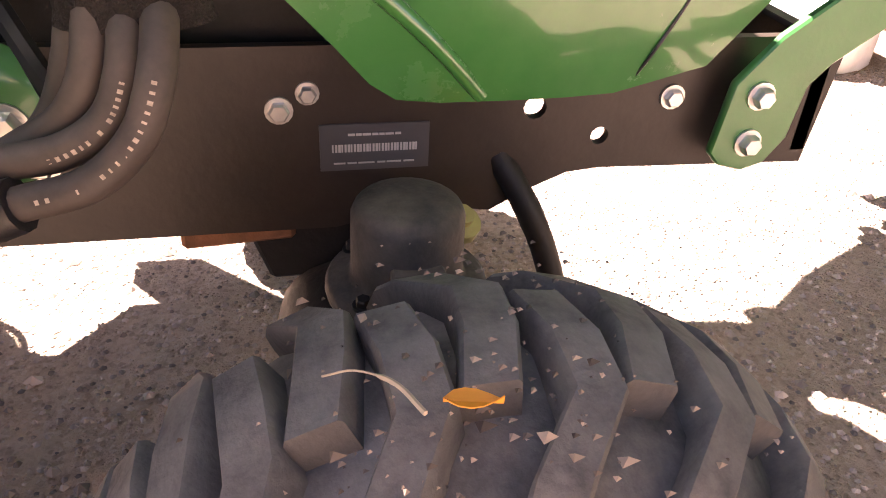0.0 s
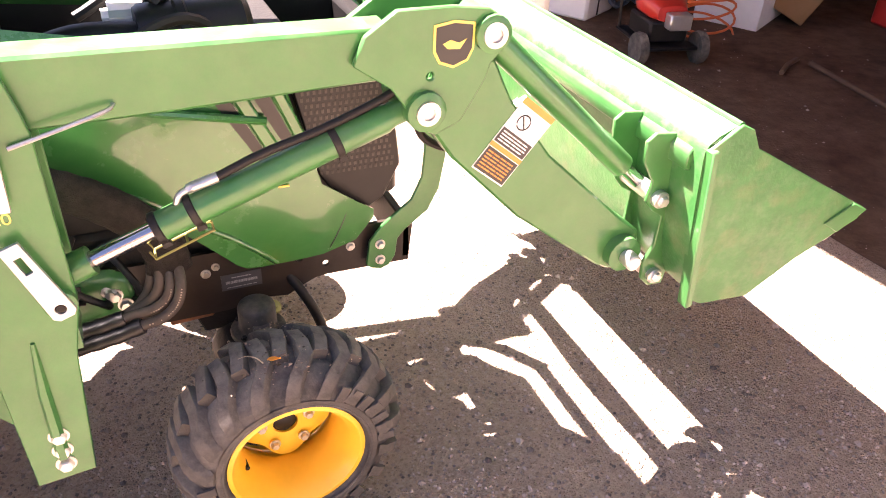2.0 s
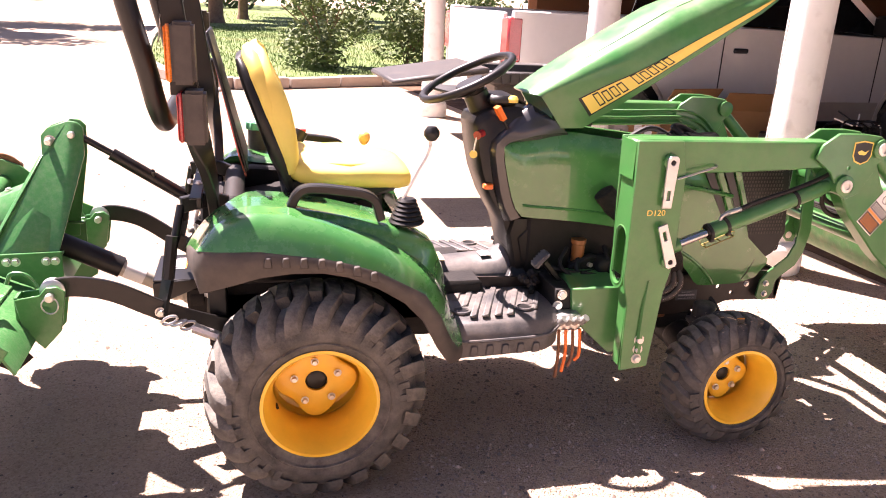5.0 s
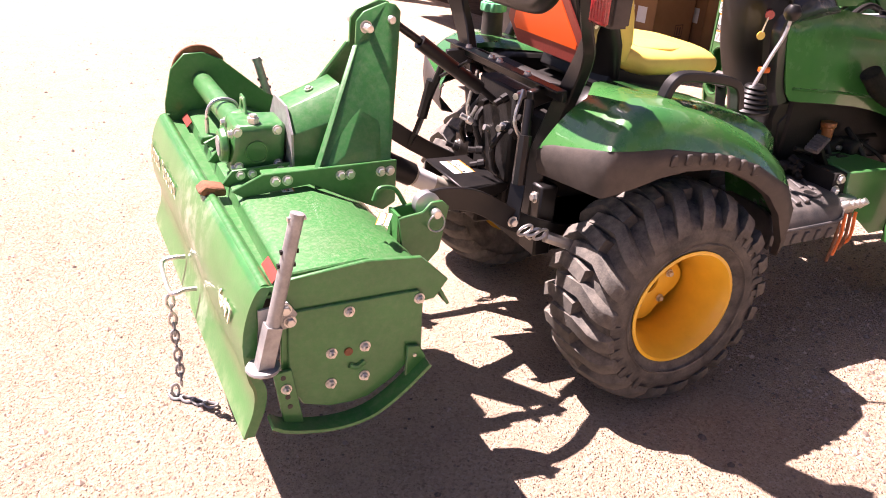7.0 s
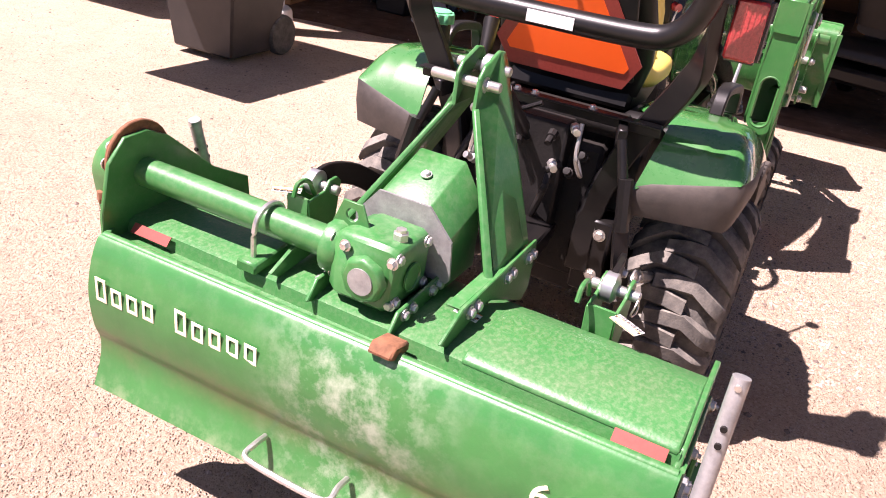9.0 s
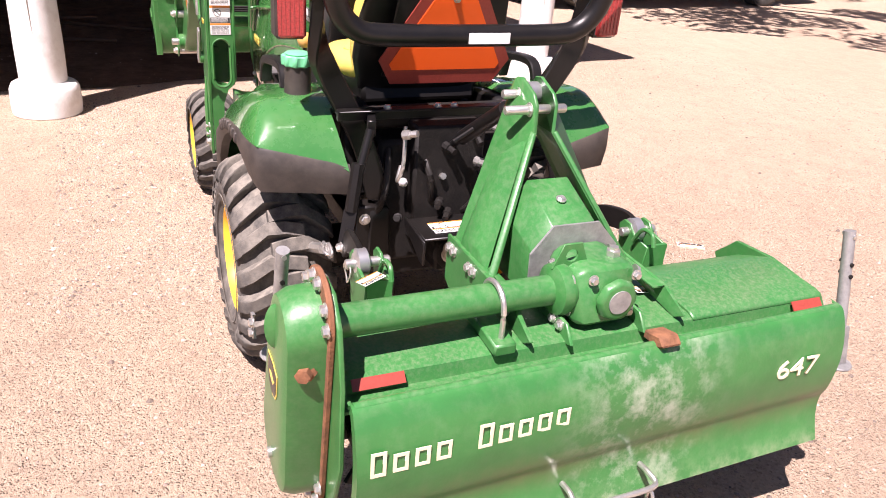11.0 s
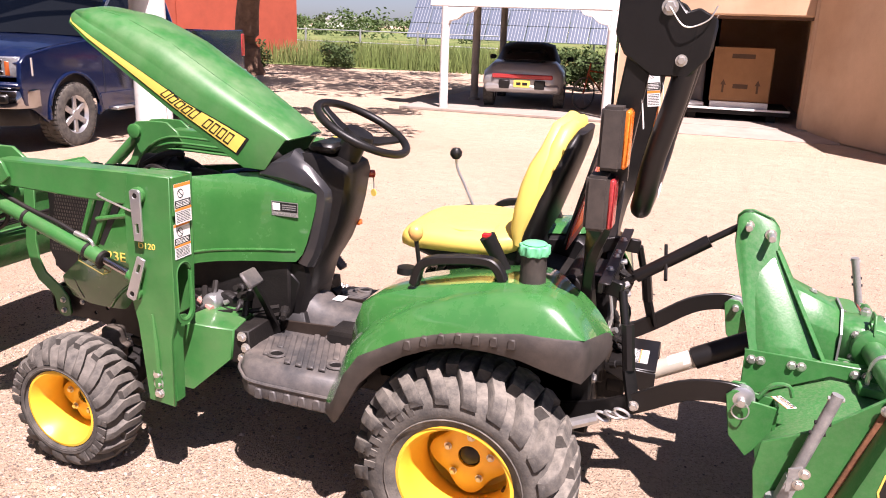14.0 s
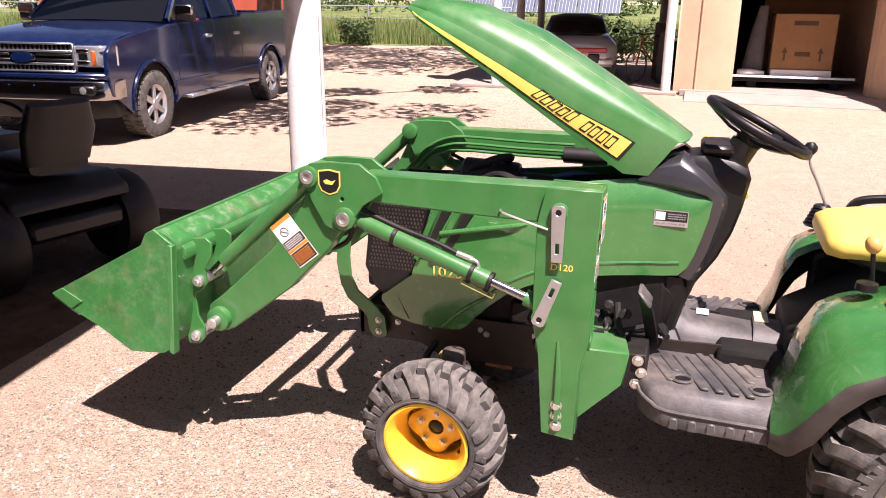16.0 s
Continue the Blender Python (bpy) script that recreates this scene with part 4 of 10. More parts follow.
for a in (0, 125, 235):
    bm = B()
    d = Vector((math.cos(radians(a)), math.sin(radians(a)), 0))
    e = Vector((-d.y, d.x, 0))
    rings = []
    for k, w, h in ((0.02, 0.040, -0.035), (0.08, 0.028, -0.030), (0.14, 0.020, -0.012), (0.168, 0.020, 0.0)):
        rings.append([tilt @ (d * k + e * w * q + Vector((0, 0, h + z))) for q, z in ((1, 0), (-1, 0), (-0.8, -0.014), (0.8, -0.014))])
    loop_loft(bm, rings)
    part("spoke", bm, BLACK, steer, bevel=0.003)
bm = B()
lathe(bm, [(0.03, -0.09), (0.045, -0.05), (0.056, -0.03), (0.05, -0.015), (0.0, -0.012)], SW, (tilt.to_3x3() @ Vector((0, 0, 1))), 24)
part("wheel_boss", bm, BLACK, steer)
bm = B()
tube(bm, [(0.635, 0, 1.10), (0.585, 0, 1.20)], 0.045, 14)
part("steering_column", bm, BLACK, tractor)
bm = B()
tube(bm, [(0.700, -0.100, 1.06), (0.655, -0.108, 1.135)], 0.005, 8)
part("throttle_lever", bm, BLACK_PAINT, tractor)
bm = B()
tube(bm, [(0.662, -0.107, 1.122), (0.650, -0.110, 1.140), (0.634, -0.113, 1.166)], 0.0125, 10, flat=(0.014, 0.009))
part("throttle_knob", bm, ORANGE_PLASTIC, tractor, "orange throttle knob")
bm = B()
box(bm, (0.606, -0.120, 0.874), (0.640, -0.090, 0.894), pose(0, 0, 0))
part("dash_switch", bm, ORANGE_PLASTIC, tractor, "orange switch tab", bevel=0.004)
bm = B()
tube(bm, [(0.590, -0.100, 1.072), (0.572, -0.118, 1.070), (0.565, -0.126, 1.069)], 0.015, 10)
part("key_switch", bm, RED_LENS, tractor, "red key switch")
bm = B()
lathe(bm, [(0.0, 0), (0.014, 0), (0.014, 0.003), (0.0, 0.003)], (0.559, -0.115, 1.001), (0.4, 1, 0), 14)
part("key_tag", bm, DECAL_YELLOW, tractor, "yellow key tag")
bm = B()
tube(bm, [(0.565, -0.122, 1.062), (0.561, -0.119, 1.035), (0.559, -0.116, 1.012)], 0.003, 6)
part("key_ring", bm, ALLOY, tractor)
bm = B()
lathe(bm, [(0.0, 0.0), (0.018, 0.0), (0.019, 0.012), (0.012, 0.022), (0.0, 0.024)], (0.700, -0.085, 1.178), (0, 0, 1), 14)
part("lamp_knob", bm, DECAL_YELLOW, tractor, "yellow dash knob")
bm = B()
box(bm, (0.62, -0.09, 1.165), (0.72, 0.09, 1.20), None)
part("instrument_panel", bm, BLACK_PAINT, tractor, "glossy black instrument panel", bevel=0.012)
bm = B()
lathe(bm, [(0.0, 0), (0.020, 0.0), (0.024, 0.01), (0.024, 0.075), (0.028, 0.08), (0.028, 0.095), (0.0, 0.095)], (0.977, -0.145, 0.595), (0, 0, 1), 16)
part("fuel_filter", bm, GOLD_FILTER, tractor, "brown fuel filter bowl")

LABEL_CREAM = material("pale yellow label", (0.62, 0.55, 0.30), 0.5, vary=0.15)

# floor decks, tunnel and pedals
for s in (1, -1):
    bm = B()
    rings = []
    for y, xf, z in ((0.085, 0.800, 0.512), (0.20, 0.826, 0.517), (0.29, 0.838, 0.517), (0.36, 0.834, 0.516), (0.400, 0.815, 0.512), (0.428, 0.792, 0.498), (0.446, 0.768, 0.470), (0.455, 0.752, 0.450)):
        rings.append([(0.440, s * y, z), (0.62, s * y, z), (xf - 0.030, s * y, z), (xf - 0.008, s * y, z - 0.010), (xf, s * y, z - 0.040 if z > 0.5 else z - 0.015), (xf - 0.004, s * y, 0.400), (0.60, s * y, 0.392), (0.440, s * y, 0.388)])
    loop_loft(bm, rings)
    deck = part("foot_deck", bm, DECK_GREY, tractor, "dusty grey ribbed foot platform", bevel=0.005)
    bm = B()
    tube(bm, smooth_path([(0.445, s * 0.456, 0.447), (0.60, s * 0.457, 0.450), (0.745, s * 0.455, 0.455), (0.790, s * 0.434, 0.466), (0.822, s * 0.40, 0.476), (0.838, s * 0.34, 0.483)]), 0.0055, 6)
    part("skirt_rim", bm, DECK_GREY, deck)
    for x0, y0, y1 in ((0.808, 0.235, 0.375), (0.765, 0.205, 0.305), (0.722, 0.190, 0.405), (0.679, 0.185, 0.408), (0.636, 0.155, 0.410), (0.593, 0.140, 0.410), (0.550, 0.130, 0.320), (0.507, 0.130, 0.270)):
        rings = []
        for y in (y0, y1):
            x1 = x0 - 0.42 * (y - 0.20)
            rings.append([(x1 - 0.0135, s * y, 0.512), (x1 - 0.011, s * y, 0.5225), (x1 + 0.011, s * y, 0.5225), (x1 + 0.0135, s * y, 0.512)])
        bm = loop_loft(B(), rings)
        part("rib", bm, DECK_GREY, deck, bevel=0.003)
    for hx, hy in ((0.703, 0.357), (0.477, 0.363), (0.673, 0.105), (0.541, 0.110)):
        bm = B()
        tube(bm, [(hx + 0.030 * math.cos(a), s * hy + 0.024 * math.sin(a), 0.519) for a in [2 * math.pi * i / 18 for i in range(18)]], 0.0055, 6, closed=True)
        part("drain_ring", bm, DECK_GREY, deck)
        bm = B()
        lathe(bm, [(0.0, 0.0), (0.022, 0.0), (0.020, 0.0035), (0.0, 0.0035)], (hx, s * hy, 0.5172), (0, 0, 1), 16)
        part("drain_hole", bm, BLACK, deck, "dark drain recess")
    for i in range(5):
        bm = B()
        x0 = 0.485 + i * 0.054
        prism(bm, [(x0, 0.396), (x0 + 0.032, 0.398), (x0 + 0.027, 0.434), (x0 + 0.005, 0.434)], s * 0.448, s * 0.461)
        part("skirt_tab", bm, DECK_GREY, deck, bevel=0.004)
bm = B()
loft(bm, [[(x, y, z) for y, z in ((-0.112, 0.508), (-0.096, 0.548), (-0.074, 0.580 + k), (-0.035, 0.598 + k), (0.035, 0.598 + k), (0.074, 0.580 + k), (0.096, 0.548), (0.112, 0.508))] for x, k in ((0.380, 0.0), (0.489, 0.0), (0.4895, -0.012), (0.50, -0.014), (0.60, -0.006), (0.690, 0.0), (0.712, 0.018), (0.74, 0.03))])
tun = part("tunnel", thicken(bm, 0.006), DECK_GREY, tractor, "dusty grey moulded tunnel between the foot platforms", sharp=50)
bm = B()
box(bm, (0.632, -0.045, 0.6000), (0.672, 0.005, 0.6030))
part("tunnel_label", bm, WHITE, tun, "small white label")
bm = B()
box(bm, (0.440, -0.08, 0.5995), (0.485, 0.010, 0.6025))
part("tunnel_label", bm, LABEL_CREAM, tun, "pale yellow worn label")
bm = B()
tube(bm, smooth_path([(0.812, 0.180, 0.47), (0.806, 0.205, 0.56), (0.822, 0.245, 0.66), (0.838, 0.278, 0.735)]), 0.012, 8, flat=(0.020, 0.005))
bp = part("brake_pedal", bm, BLACK_PAINT, tractor, "black pedal arm")
bm = B()
box(bm, (-0.032, -0.045, -0.007), (0.032, 0.045, 0.007), Matrix.Translation((0.838, 0.283, 0.748)) @ pose(0, 0, 0, 0, -50, 0))
part("pedal_pad", bm, DECK_GREY, bp, "worn grey pedal pad", bevel=0.006)
bm = B()
tube(bm, smooth_path([(0.905, -0.235, 0.44), (0.900, -0.243, 0.505), (0.865, -0.247, 0.570), (0.820, -0.252, 0.622), (0.795, -0.256, 0.650)]), 0.012, 8, flat=(0.022, 0.007))
q = part("drive_pedal", bm, BLACK_PAINT, tractor, "curved black pedal arm")
bm = B()
box(bm, (-0.036, -0.030, -0.007), (0.036, 0.030, 0.007), Matrix.Translation((0.782, -0.268, 0.660)) @ pose(0, 0, 0, 0, -48, 0))
part("pedal_pad", bm, DECK_GREY, q, "worn grey pedal pad", bevel=0.006)
for i in range(5):
    bm = B()
    box(bm, (-0.028 + i * 0.012, -0.026, 0.006), (-0.023 + i * 0.012, 0.026, 0.010), Matrix.Translation((0.782, -0.268, 0.660)) @ pose(0, 0, 0, 0, -48, 0))
    part("pad_rib", bm, DECK_GREY, q)

# fenders
FX = [0.452, 0.432, 0.408, 0.392, 0.350, 0.30, 0.24, 0.16, 0.07, 0.0, -0.09, -0.18, -0.26, -0.32, -0.352, -0.370, -0.378]
FT = [0.505, 0.545, 0.615, 0.70, 0.785, 0.817, 0.840, 0.863, 0.884, 0.899, 0.913, 0.920, 0.935, 0.918, 0.893, 0.872, 0.857]
FM = [0.500, 0.535, 0.575, 0.615, 0.68, 0.73, 0.775, 0.82, 0.855, 0.880, 0.902, 0.913, 0.931, 0.914, 0.889, 0.868, 0.854]
FB = [0.452, 0.456, 0.485, 0.515, 0.600, 0.672, 0.705, 0.748, 0.778, 0.795, 0.808, 0.822, 0.833, 0.838, 0.843, 0.847, 0.849]
FC = [0.398, 0.396, 0.400, 0.415, 0.480, 0.575, 0.640, 0.690, 0.730, 0.745, 0.748, 0.738, 0.730, 0.725, 0.732, 0.745, 0.760]


def fender_z(row, x):
    for x0, x1, z0, z1 in zip(FX, FX[1:], row, row[1:]):
        if x1 <= x <= x0:
            return z0 + (z1 - z0) * (x0 - x) / (x0 - x1)


for s in (1, -1):
    rows, trim = [], []
    for x, t, m, b, c in zip(FX, FT, FM, FB, FC):
        if x < -0.19:
            break
        yo = 0.575
        if x > 0.34:
            yo = 0.575 - 0.095 * ((x - 0.34) / 0.112) ** 1.2
        yi = 0.235
        rows.append([(x, s * yi, t - 0.02), (x, s * (yi + 0.02), t - 0.003), (x, s * min(yi + 0.12, yo - 0.17), t), (x, s * (yo - 0.140), t - 0.002), (x, s * (yo - 0.126), t * 0.85 + m * 0.15), (x, s * (yo - 0.112), m + (t - m) * 0.12),
                     (x, s * (yo - 0.080), m + 0.003), (x, s * (yo - 0.052), m - (m - b) * 0.06), (x, s * (yo - 0.030), m - (m - b) * 0.32), (x, s * (yo - 0.012), m - (m - b) * 0.68), (x, s * yo, b)])
        trim.append([(x, s * (yo - 0.004), b + 0.004), (x, s * (yo + 0.006), b - 0.006), (x, s * (yo + 0.008), (b + c) / 2), (x, s * (yo - 0.004), c + 0.004), (x, s * (yo - 0.03), c)])
    # the back rolls down to a lower edge that dips towards the seat
    r0 = rows[-1]
    cut = [(-0.345 - 0.040 * (0.556 - y) / 0.24, y, 0.822 - 0.054 * (0.556 - y) / 0.24) for y in [min(abs(p[1]), 0.556) for p in r0]]
    for u in (0.15, 0.3, 0.45, 0.58, 0.70, 0.80, 0.88, 0.95, 1.0):
        row = []
        for p, q in zip(r0, cut):
            w = u ** 2.6
            inner = 0.235 + 0.110 * min(1.0, 2.2 * u) - 0.030 * w
            row.append((p[0] + (q[0] - p[0]) * u, s * max(abs(p[1]) + (q[1] - abs(p[1])) * w, inner + 0.0015 * len(row)), p[2] + (q[2] - p[2]) * w))
        rows.append(row)
    for k, u in enumerate((0.25, 0.5, 0.75, 0.9)):
        x, b, c = -0.18 - 0.165 * u, 0.822, 0.738 - 0.046 * u
        yo = 0.575 - 0.019 * u ** 2.6
        trim.append([(x, s * (yo - 0.004), b + 0.004), (x, s * (yo + 0.006), b - 0.006), (x, s * (yo + 0.008), (b + c) / 2), (x, s * (yo - 0.004), c + 0.004), (x, s * (yo - 0.03), c)])
    for y in (0.548, 0.50, 0.43, 0.36, 0.312):
        x = -0.345 - 0.040 * (0.556 - y) / 0.24
        b = 0.822 - 0.054 * (0.556 - y) / 0.24
        c = 0.690 - 0.012 * (0.556 - y) / 0.24
        k = 0.5 if y > 0.54 else 1.0
        trim.append([(x + 0.004, s * y, b + 0.004), (x - 0.006 * k, s * (y + 0.006 * (1 - k)), b - 0.006), (x - 0.010 * k, s * (y + 0.010 * (1 - k)), (b + c) / 2), (x + 0.002, s * y, c + 0.004), (x + 0.035, s * (y - 0.02), c)])
    bm = loft(B(), rows)
    bmesh.ops.recalc_face_normals(bm, faces=bm.faces)
    fen = part("fender", bm, GREEN, tractor, "glossy green rear fender", sharp=50)
    bm = B()
    loft(bm, trim)
    thicken(bm, 0.004)
    tr = part("fender_trim", bm, TRIM, fen, "dark weathered plastic fender lip", sharp=50)
    for i in range(7):
        x0 = 0.13 - i * 0.050
        zc = (fender_z(FB, x0 + 0.013) + fender_z(FC, x0 + 0.013)) / 2 + 0.010
        bm = B()
        prism(bm, [(x0, zc - 0.014), (x0 + 0.026, zc - 0.014), (x0 + 0.022, zc + 0.016), (x0 + 0.004, zc + 0.016)], s * 0.570, s * 0.5885)
        part("moulded_tab", bm, TRIM, tr, "moulded tab on the fender lip", bevel=0.003)
    # inner console
    bm = B()
    prism(bm, [(-0.26, 0.62), (0.30, 0.62), (0.30, 0.78), (0.20, 0.83), (-0.06, 0.885), (-0.20, 0.895), (-0.25, 0.86)], s * 0.205, s * 0.30)
    part("console", bm, BLACK, tractor, "black plastic console", bevel=0.012)
    bm = B()
    tube(bm, smooth_path([(0.185, s * 0.43, 0.865), (0.155, s * 0.43, 0.935), (0.06, s * 0.425, 0.957), (-0.03, s * 0.42, 0.962), (-0.065, s * 0.42, 0.945), (-0.085, s * 0.42, 0.905)], 5), 0.012, 8, flat=(0.018, 0.013))
    part("grab_handle", bm, BLACK, tractor, "black grab handle on the fender", bevel=0.004)
bm = B()
n = 40
out = [( -0.165 + (0.043 + 0.004 * math.cos(9 * 2 * math.pi * i / n)) * math.cos(2 * math.pi * i / n), 0.405 + (0.043 + 0.004 * math.cos(9 * 2 * math.pi * i / n)) * math.sin(2 * math.pi * i / n)) for i in range(n)]
prism(bm, out, 0.995, 1.025, "z")
lathe(bm, [(0.036, 0.0), (0.034, 0.006), (0.0, 0.007)], (-0.165, 0.405, 1.025), (0, 0, 1), 20)
part("fuel_cap", bm, CAP_GREEN, tractor, "sun-faded green fuel cap", bevel=0.004)
bm = B()
lathe(bm, [(0.038, 0), (0.036, 0.085)], (-0.165, 0.405, 0.915), (0, 0, 1), 20)
part("filler_neck", bm, TRIM, tractor, "brown filler neck")
bm = B()
tube(bm, [(0.215, 0.285, 0.82), (0.235, 0.29, 0.97)], 0.007, 8)
part("range_lever", bm, BLACK_PAINT, tractor)
bm = B()
lathe(bm, [(0.010, 0), (0.018, 0.008), (0.0225, 0.018), (0.024, 0.027), (0.0225, 0.036), (0.018, 0.044), (0.010, 0.049), (0.0, 0.051)], (0.233, 0.29, 0.958), (0.1, 0, 1), 16)
part("range_knob", bm, KNOB, tractor, "tan lever knob")
bm = B()
tube(bm, [(-0.07, 0.29, 0.88), (-0.03, 0.30, 0.95), (0.0, 0.31, 1.005)], [0.016, 0.022, 0.026], 10)
part("hitch_lever", bm, BLACK, tractor, "black grip with a red button")
bm = B()
box(bm, (-0.012, 0.295, 1.003), (0.014, 0.322, 1.012))
part("lever_button", bm, material("red button plastic", (0.5, 0.02, 0.02), 0.4), tractor, "red button")
bm = B()
lathe(bm, [(0.030, 0), (0.028, 0.02), (0.020, 0.022), (0.0, 0.022)], (0.245, 0.34, 0.865), (0, 0, 1), 18)
part("cup_knob", bm, BLACK, tractor, "black round knob")
# long lever on the right with its bellows
for i in range(6):
    bm = B()
    lathe(bm, [(0.052 - 0.005 * i, 0), (0.056 - 0.005 * i, 0.006), (0.050 - 0.005 * i, 0.013)], (0.27, -0.40, 0.845 + 0.013 * i), (0, 0, 1), 20)
    part("bellows", bm, BLACK, tractor, "ribbed black rubber bellows")
bm = B()
tube(bm, smooth_path([(0.250, -0.403, 0.905), (0.298, -0.404, 1.004), (0.330, -0.405, 1.066), (0.338, -0.405, 1.118)]), 0.0055, 8)
part("loader_lever", bm, ALLOY, tractor, "thin bent steel lever")
bm = B()
lathe(bm, [(0.0, -0.024), (0.014, -0.020), (0.024, -0.006), (0.024, 0.008), (0.014, 0.022), (0.0, 0.024)], (0.338, -0.405, 1.124), (0, 0, 1), 18)
part("lever_knob", bm, BLACK, tractor, "black ball knob")

# seat
def pillow(bm, stations, n=14, power=3.2):
    """Rounded sections: centre, half width (y), half thickness, and the direction of the thickness."""
    rings = []
    for c, hw, ht, d in stations:
        d = Vector(d).normalized()
        ring = []
        for i in range(n * 2):
            a = math.pi * i / n
            ca, sa = math.cos(a), math.sin(a)
            y = math.copysign(abs(ca) ** (2 / power), ca) * hw
            q = math.copysign(abs(sa) ** (2 / power), sa) * ht
            ring.append(Vector(c) + Vector((0, y, 0)) + d * q)
        rings.append(ring)
    return loop_loft(bm, rings)


seat_y = 0.0
bm = B()
pillow(bm, [((0.335, seat_y, 0.927), 0.14, 0.015, (0, 0, 1)), ((0.325, seat_y, 0.927), 0.18, 0.035, (0, 0, 1)), ((0.29, seat_y, 0.932), 0.205, 0.045, (0.05, 0, 1)), ((0.20, seat_y, 0.940), 0.222, 0.048, (0, 0, 1)), ((0.10, seat_y, 0.942), 0.228, 0.045, (0, 0, 1)),
            ((0.02, seat_y, 0.944), 0.228, 0.047, (-0.1, 0, 1)), ((-0.05, seat_y, 0.957), 0.215, 0.05, (-0.3, 0, 1)), ((-0.10, seat_y, 0.962), 0.18, 0.035, (-0.5, 0, 1))])
seat = part("seat_cushion", bm, SEAT_YELLOW, tractor, "yellow vinyl seat cushion", sharp=60)
bm = B()
pillow(bm, [((-0.065, seat_y, 0.957), 0.205, 0.030, (1, 0, 0.3)), ((-0.084, seat_y, 1.002), 0.222, 0.040, (1, 0, 0.3)), ((-0.112, seat_y, 1.092), 0.224, 0.038, (1, 0, 0.3)), ((-0.142, seat_y, 1.182), 0.216, 0.036, (1, 0, 0.35)),
            ((-0.168, seat_y, 1.262), 0.196, 0.036, (1, 0, 0.45)), ((-0.186, seat_y, 1.312), 0.165, 0.032, (1, 0, 0.6)), ((-0.200, seat_y, 1.336), 0.11, 0.014, (1, 0, 0.7))])
seat_back = part("seat_back", bm, SEAT_YELLOW, tractor, "yellow vinyl backrest with a curved top", sharp=60)
# raised bolsters down both sides of the backrest and over its top
for s in (1, -1):
    rings = []
    for (x, z), (bx, bz), y in (((-0.050, 0.965), (-0.085, 0.952), 0.170), ((-0.042, 1.010), (-0.100, 1.000), 0.178), ((-0.050, 1.080), (-0.124, 1.066), 0.180), ((-0.064, 1.150), (-0.148, 1.130), 0.176),
                                ((-0.084, 1.210), (-0.166, 1.184), 0.165), ((-0.112, 1.262), (-0.184, 1.234), 0.148), ((-0.142, 1.302), (-0.200, 1.276), 0.118), ((-0.166, 1.328), (-0.212, 1.304), 0.070), ((-0.172, 1.336), (-0.214, 1.312), 0.0)):
        f, b = Vector((x, s * y, z)), Vector((bx, s * y, bz))
        m, d = (f + b) / 2, (f - b) / 2
        side = Vector((0, s, 0)) if y > 0.13 else Vector((0.25 - y, s * y, 0.45)).normalized()
        w = 0.046 if y > 0.10 else 0.036
        rings.append([m + d * math.copysign(abs(math.cos(a)) ** 0.75, math.cos(a)) + side * w * math.copysign(abs(math.sin(a)) ** 0.75, math.sin(a)) for a in [2 * math.pi * i / 16 for i in range(16)]])
    part("seat_bolster", loop_loft(B(), rings), SEAT_YELLOW, seat_back, "padded yellow side bolster", sharp=60)
bm = B()
pillow(bm, [((-0.070, seat_y, 0.902), 0.20, 0.02, (1, 0, 0.3)), ((-0.105, seat_y, 1.002), 0.228, 0.032, (1, 0, 0.3)), ((-0.142, seat_y, 1.102), 0.228, 0.030, (1, 0, 0.3)), ((-0.176, seat_y, 1.192), 0.210, 0.028, (1, 0, 0.35)), ((-0.206, seat_y, 1.272), 0.178, 0.024, (1, 0, 0.45)), ((-0.222, seat_y, 1.307), 0.15, 0.012, (1, 0, 0.6))])
part("seat_shell", bm, BLACK, tractor, "black plastic seat shell", sharp=60)
bm = B()
prism(bm, [(0.28, 0.895), (0.28, 0.925), (-0.08, 0.94), (-0.10, 0.86), (0.10, 0.84)], -0.19, 0.19)
part("seat_base", bm, BLACK, tractor, "black seat pan", bevel=0.012)
for s in (1, -1):
    bm = B()
    pillow(bm, [((0.24, s * 0.095, 0.974), 0.050, 0.008, (0, 0, 1)), ((0.12, s * 0.115, 0.979), 0.075, 0.013, (0, 0, 1)), ((0.02, s * 0.10, 0.981), 0.06, 0.010, (0, 0, 1))], power=2.4)
    part("seat_swell", bm, SEAT_YELLOW, tractor, sharp=60)
# slow-vehicle triangle on the back of the seat
tri = Matrix.Translation((-0.262, -0.02, 1.16)) @ pose(0, 0, 0, 0, -14, 0) @ Matrix(((0, 0, -1, 0), (-1, 0, 0, 0), (0, 1, 0, 0), (0, 0, 0, 1)))


def corner_cut(w, h, cut):
    a, b, c = Vector((-w / 2, -h / 2)), Vector((w / 2, -h / 2)), Vector((0, h / 2))
    out = []
    for p, q, r in ((a, c, b), (b, a, c), (c, b, a)):
        out += [tuple(p + (q - p).normalized() * cut), tuple(p + (r - p).normalized() * cut)]
    return out


bm = B()
prism(bm, corner_cut(0.50, 0.44, 0.085), 0, 0.004, "z")
bmesh.ops.transform(bm, matrix=tri, verts=bm.verts)
smv = part("slow_vehicle_triangle", bm, RED_REFLECT, tractor, "red-edged orange slow-vehicle triangle")
bm = B()
prism(bm, corner_cut(0.37, 0.33, 0.02), 0.0035, 0.006, "z")
bmesh.ops.transform(bm, matrix=tri @ Matrix.Translation((0, -0.01, 0)), verts=bm.verts)
part("triangle_field", bm, ORANGE, smv, "bright orange field")
bolt(smv, tri @ Vector((0, 0.04, 0.006)), tri.to_3x3() @ Vector((0, 0, 1)), 0.008, 0.012)
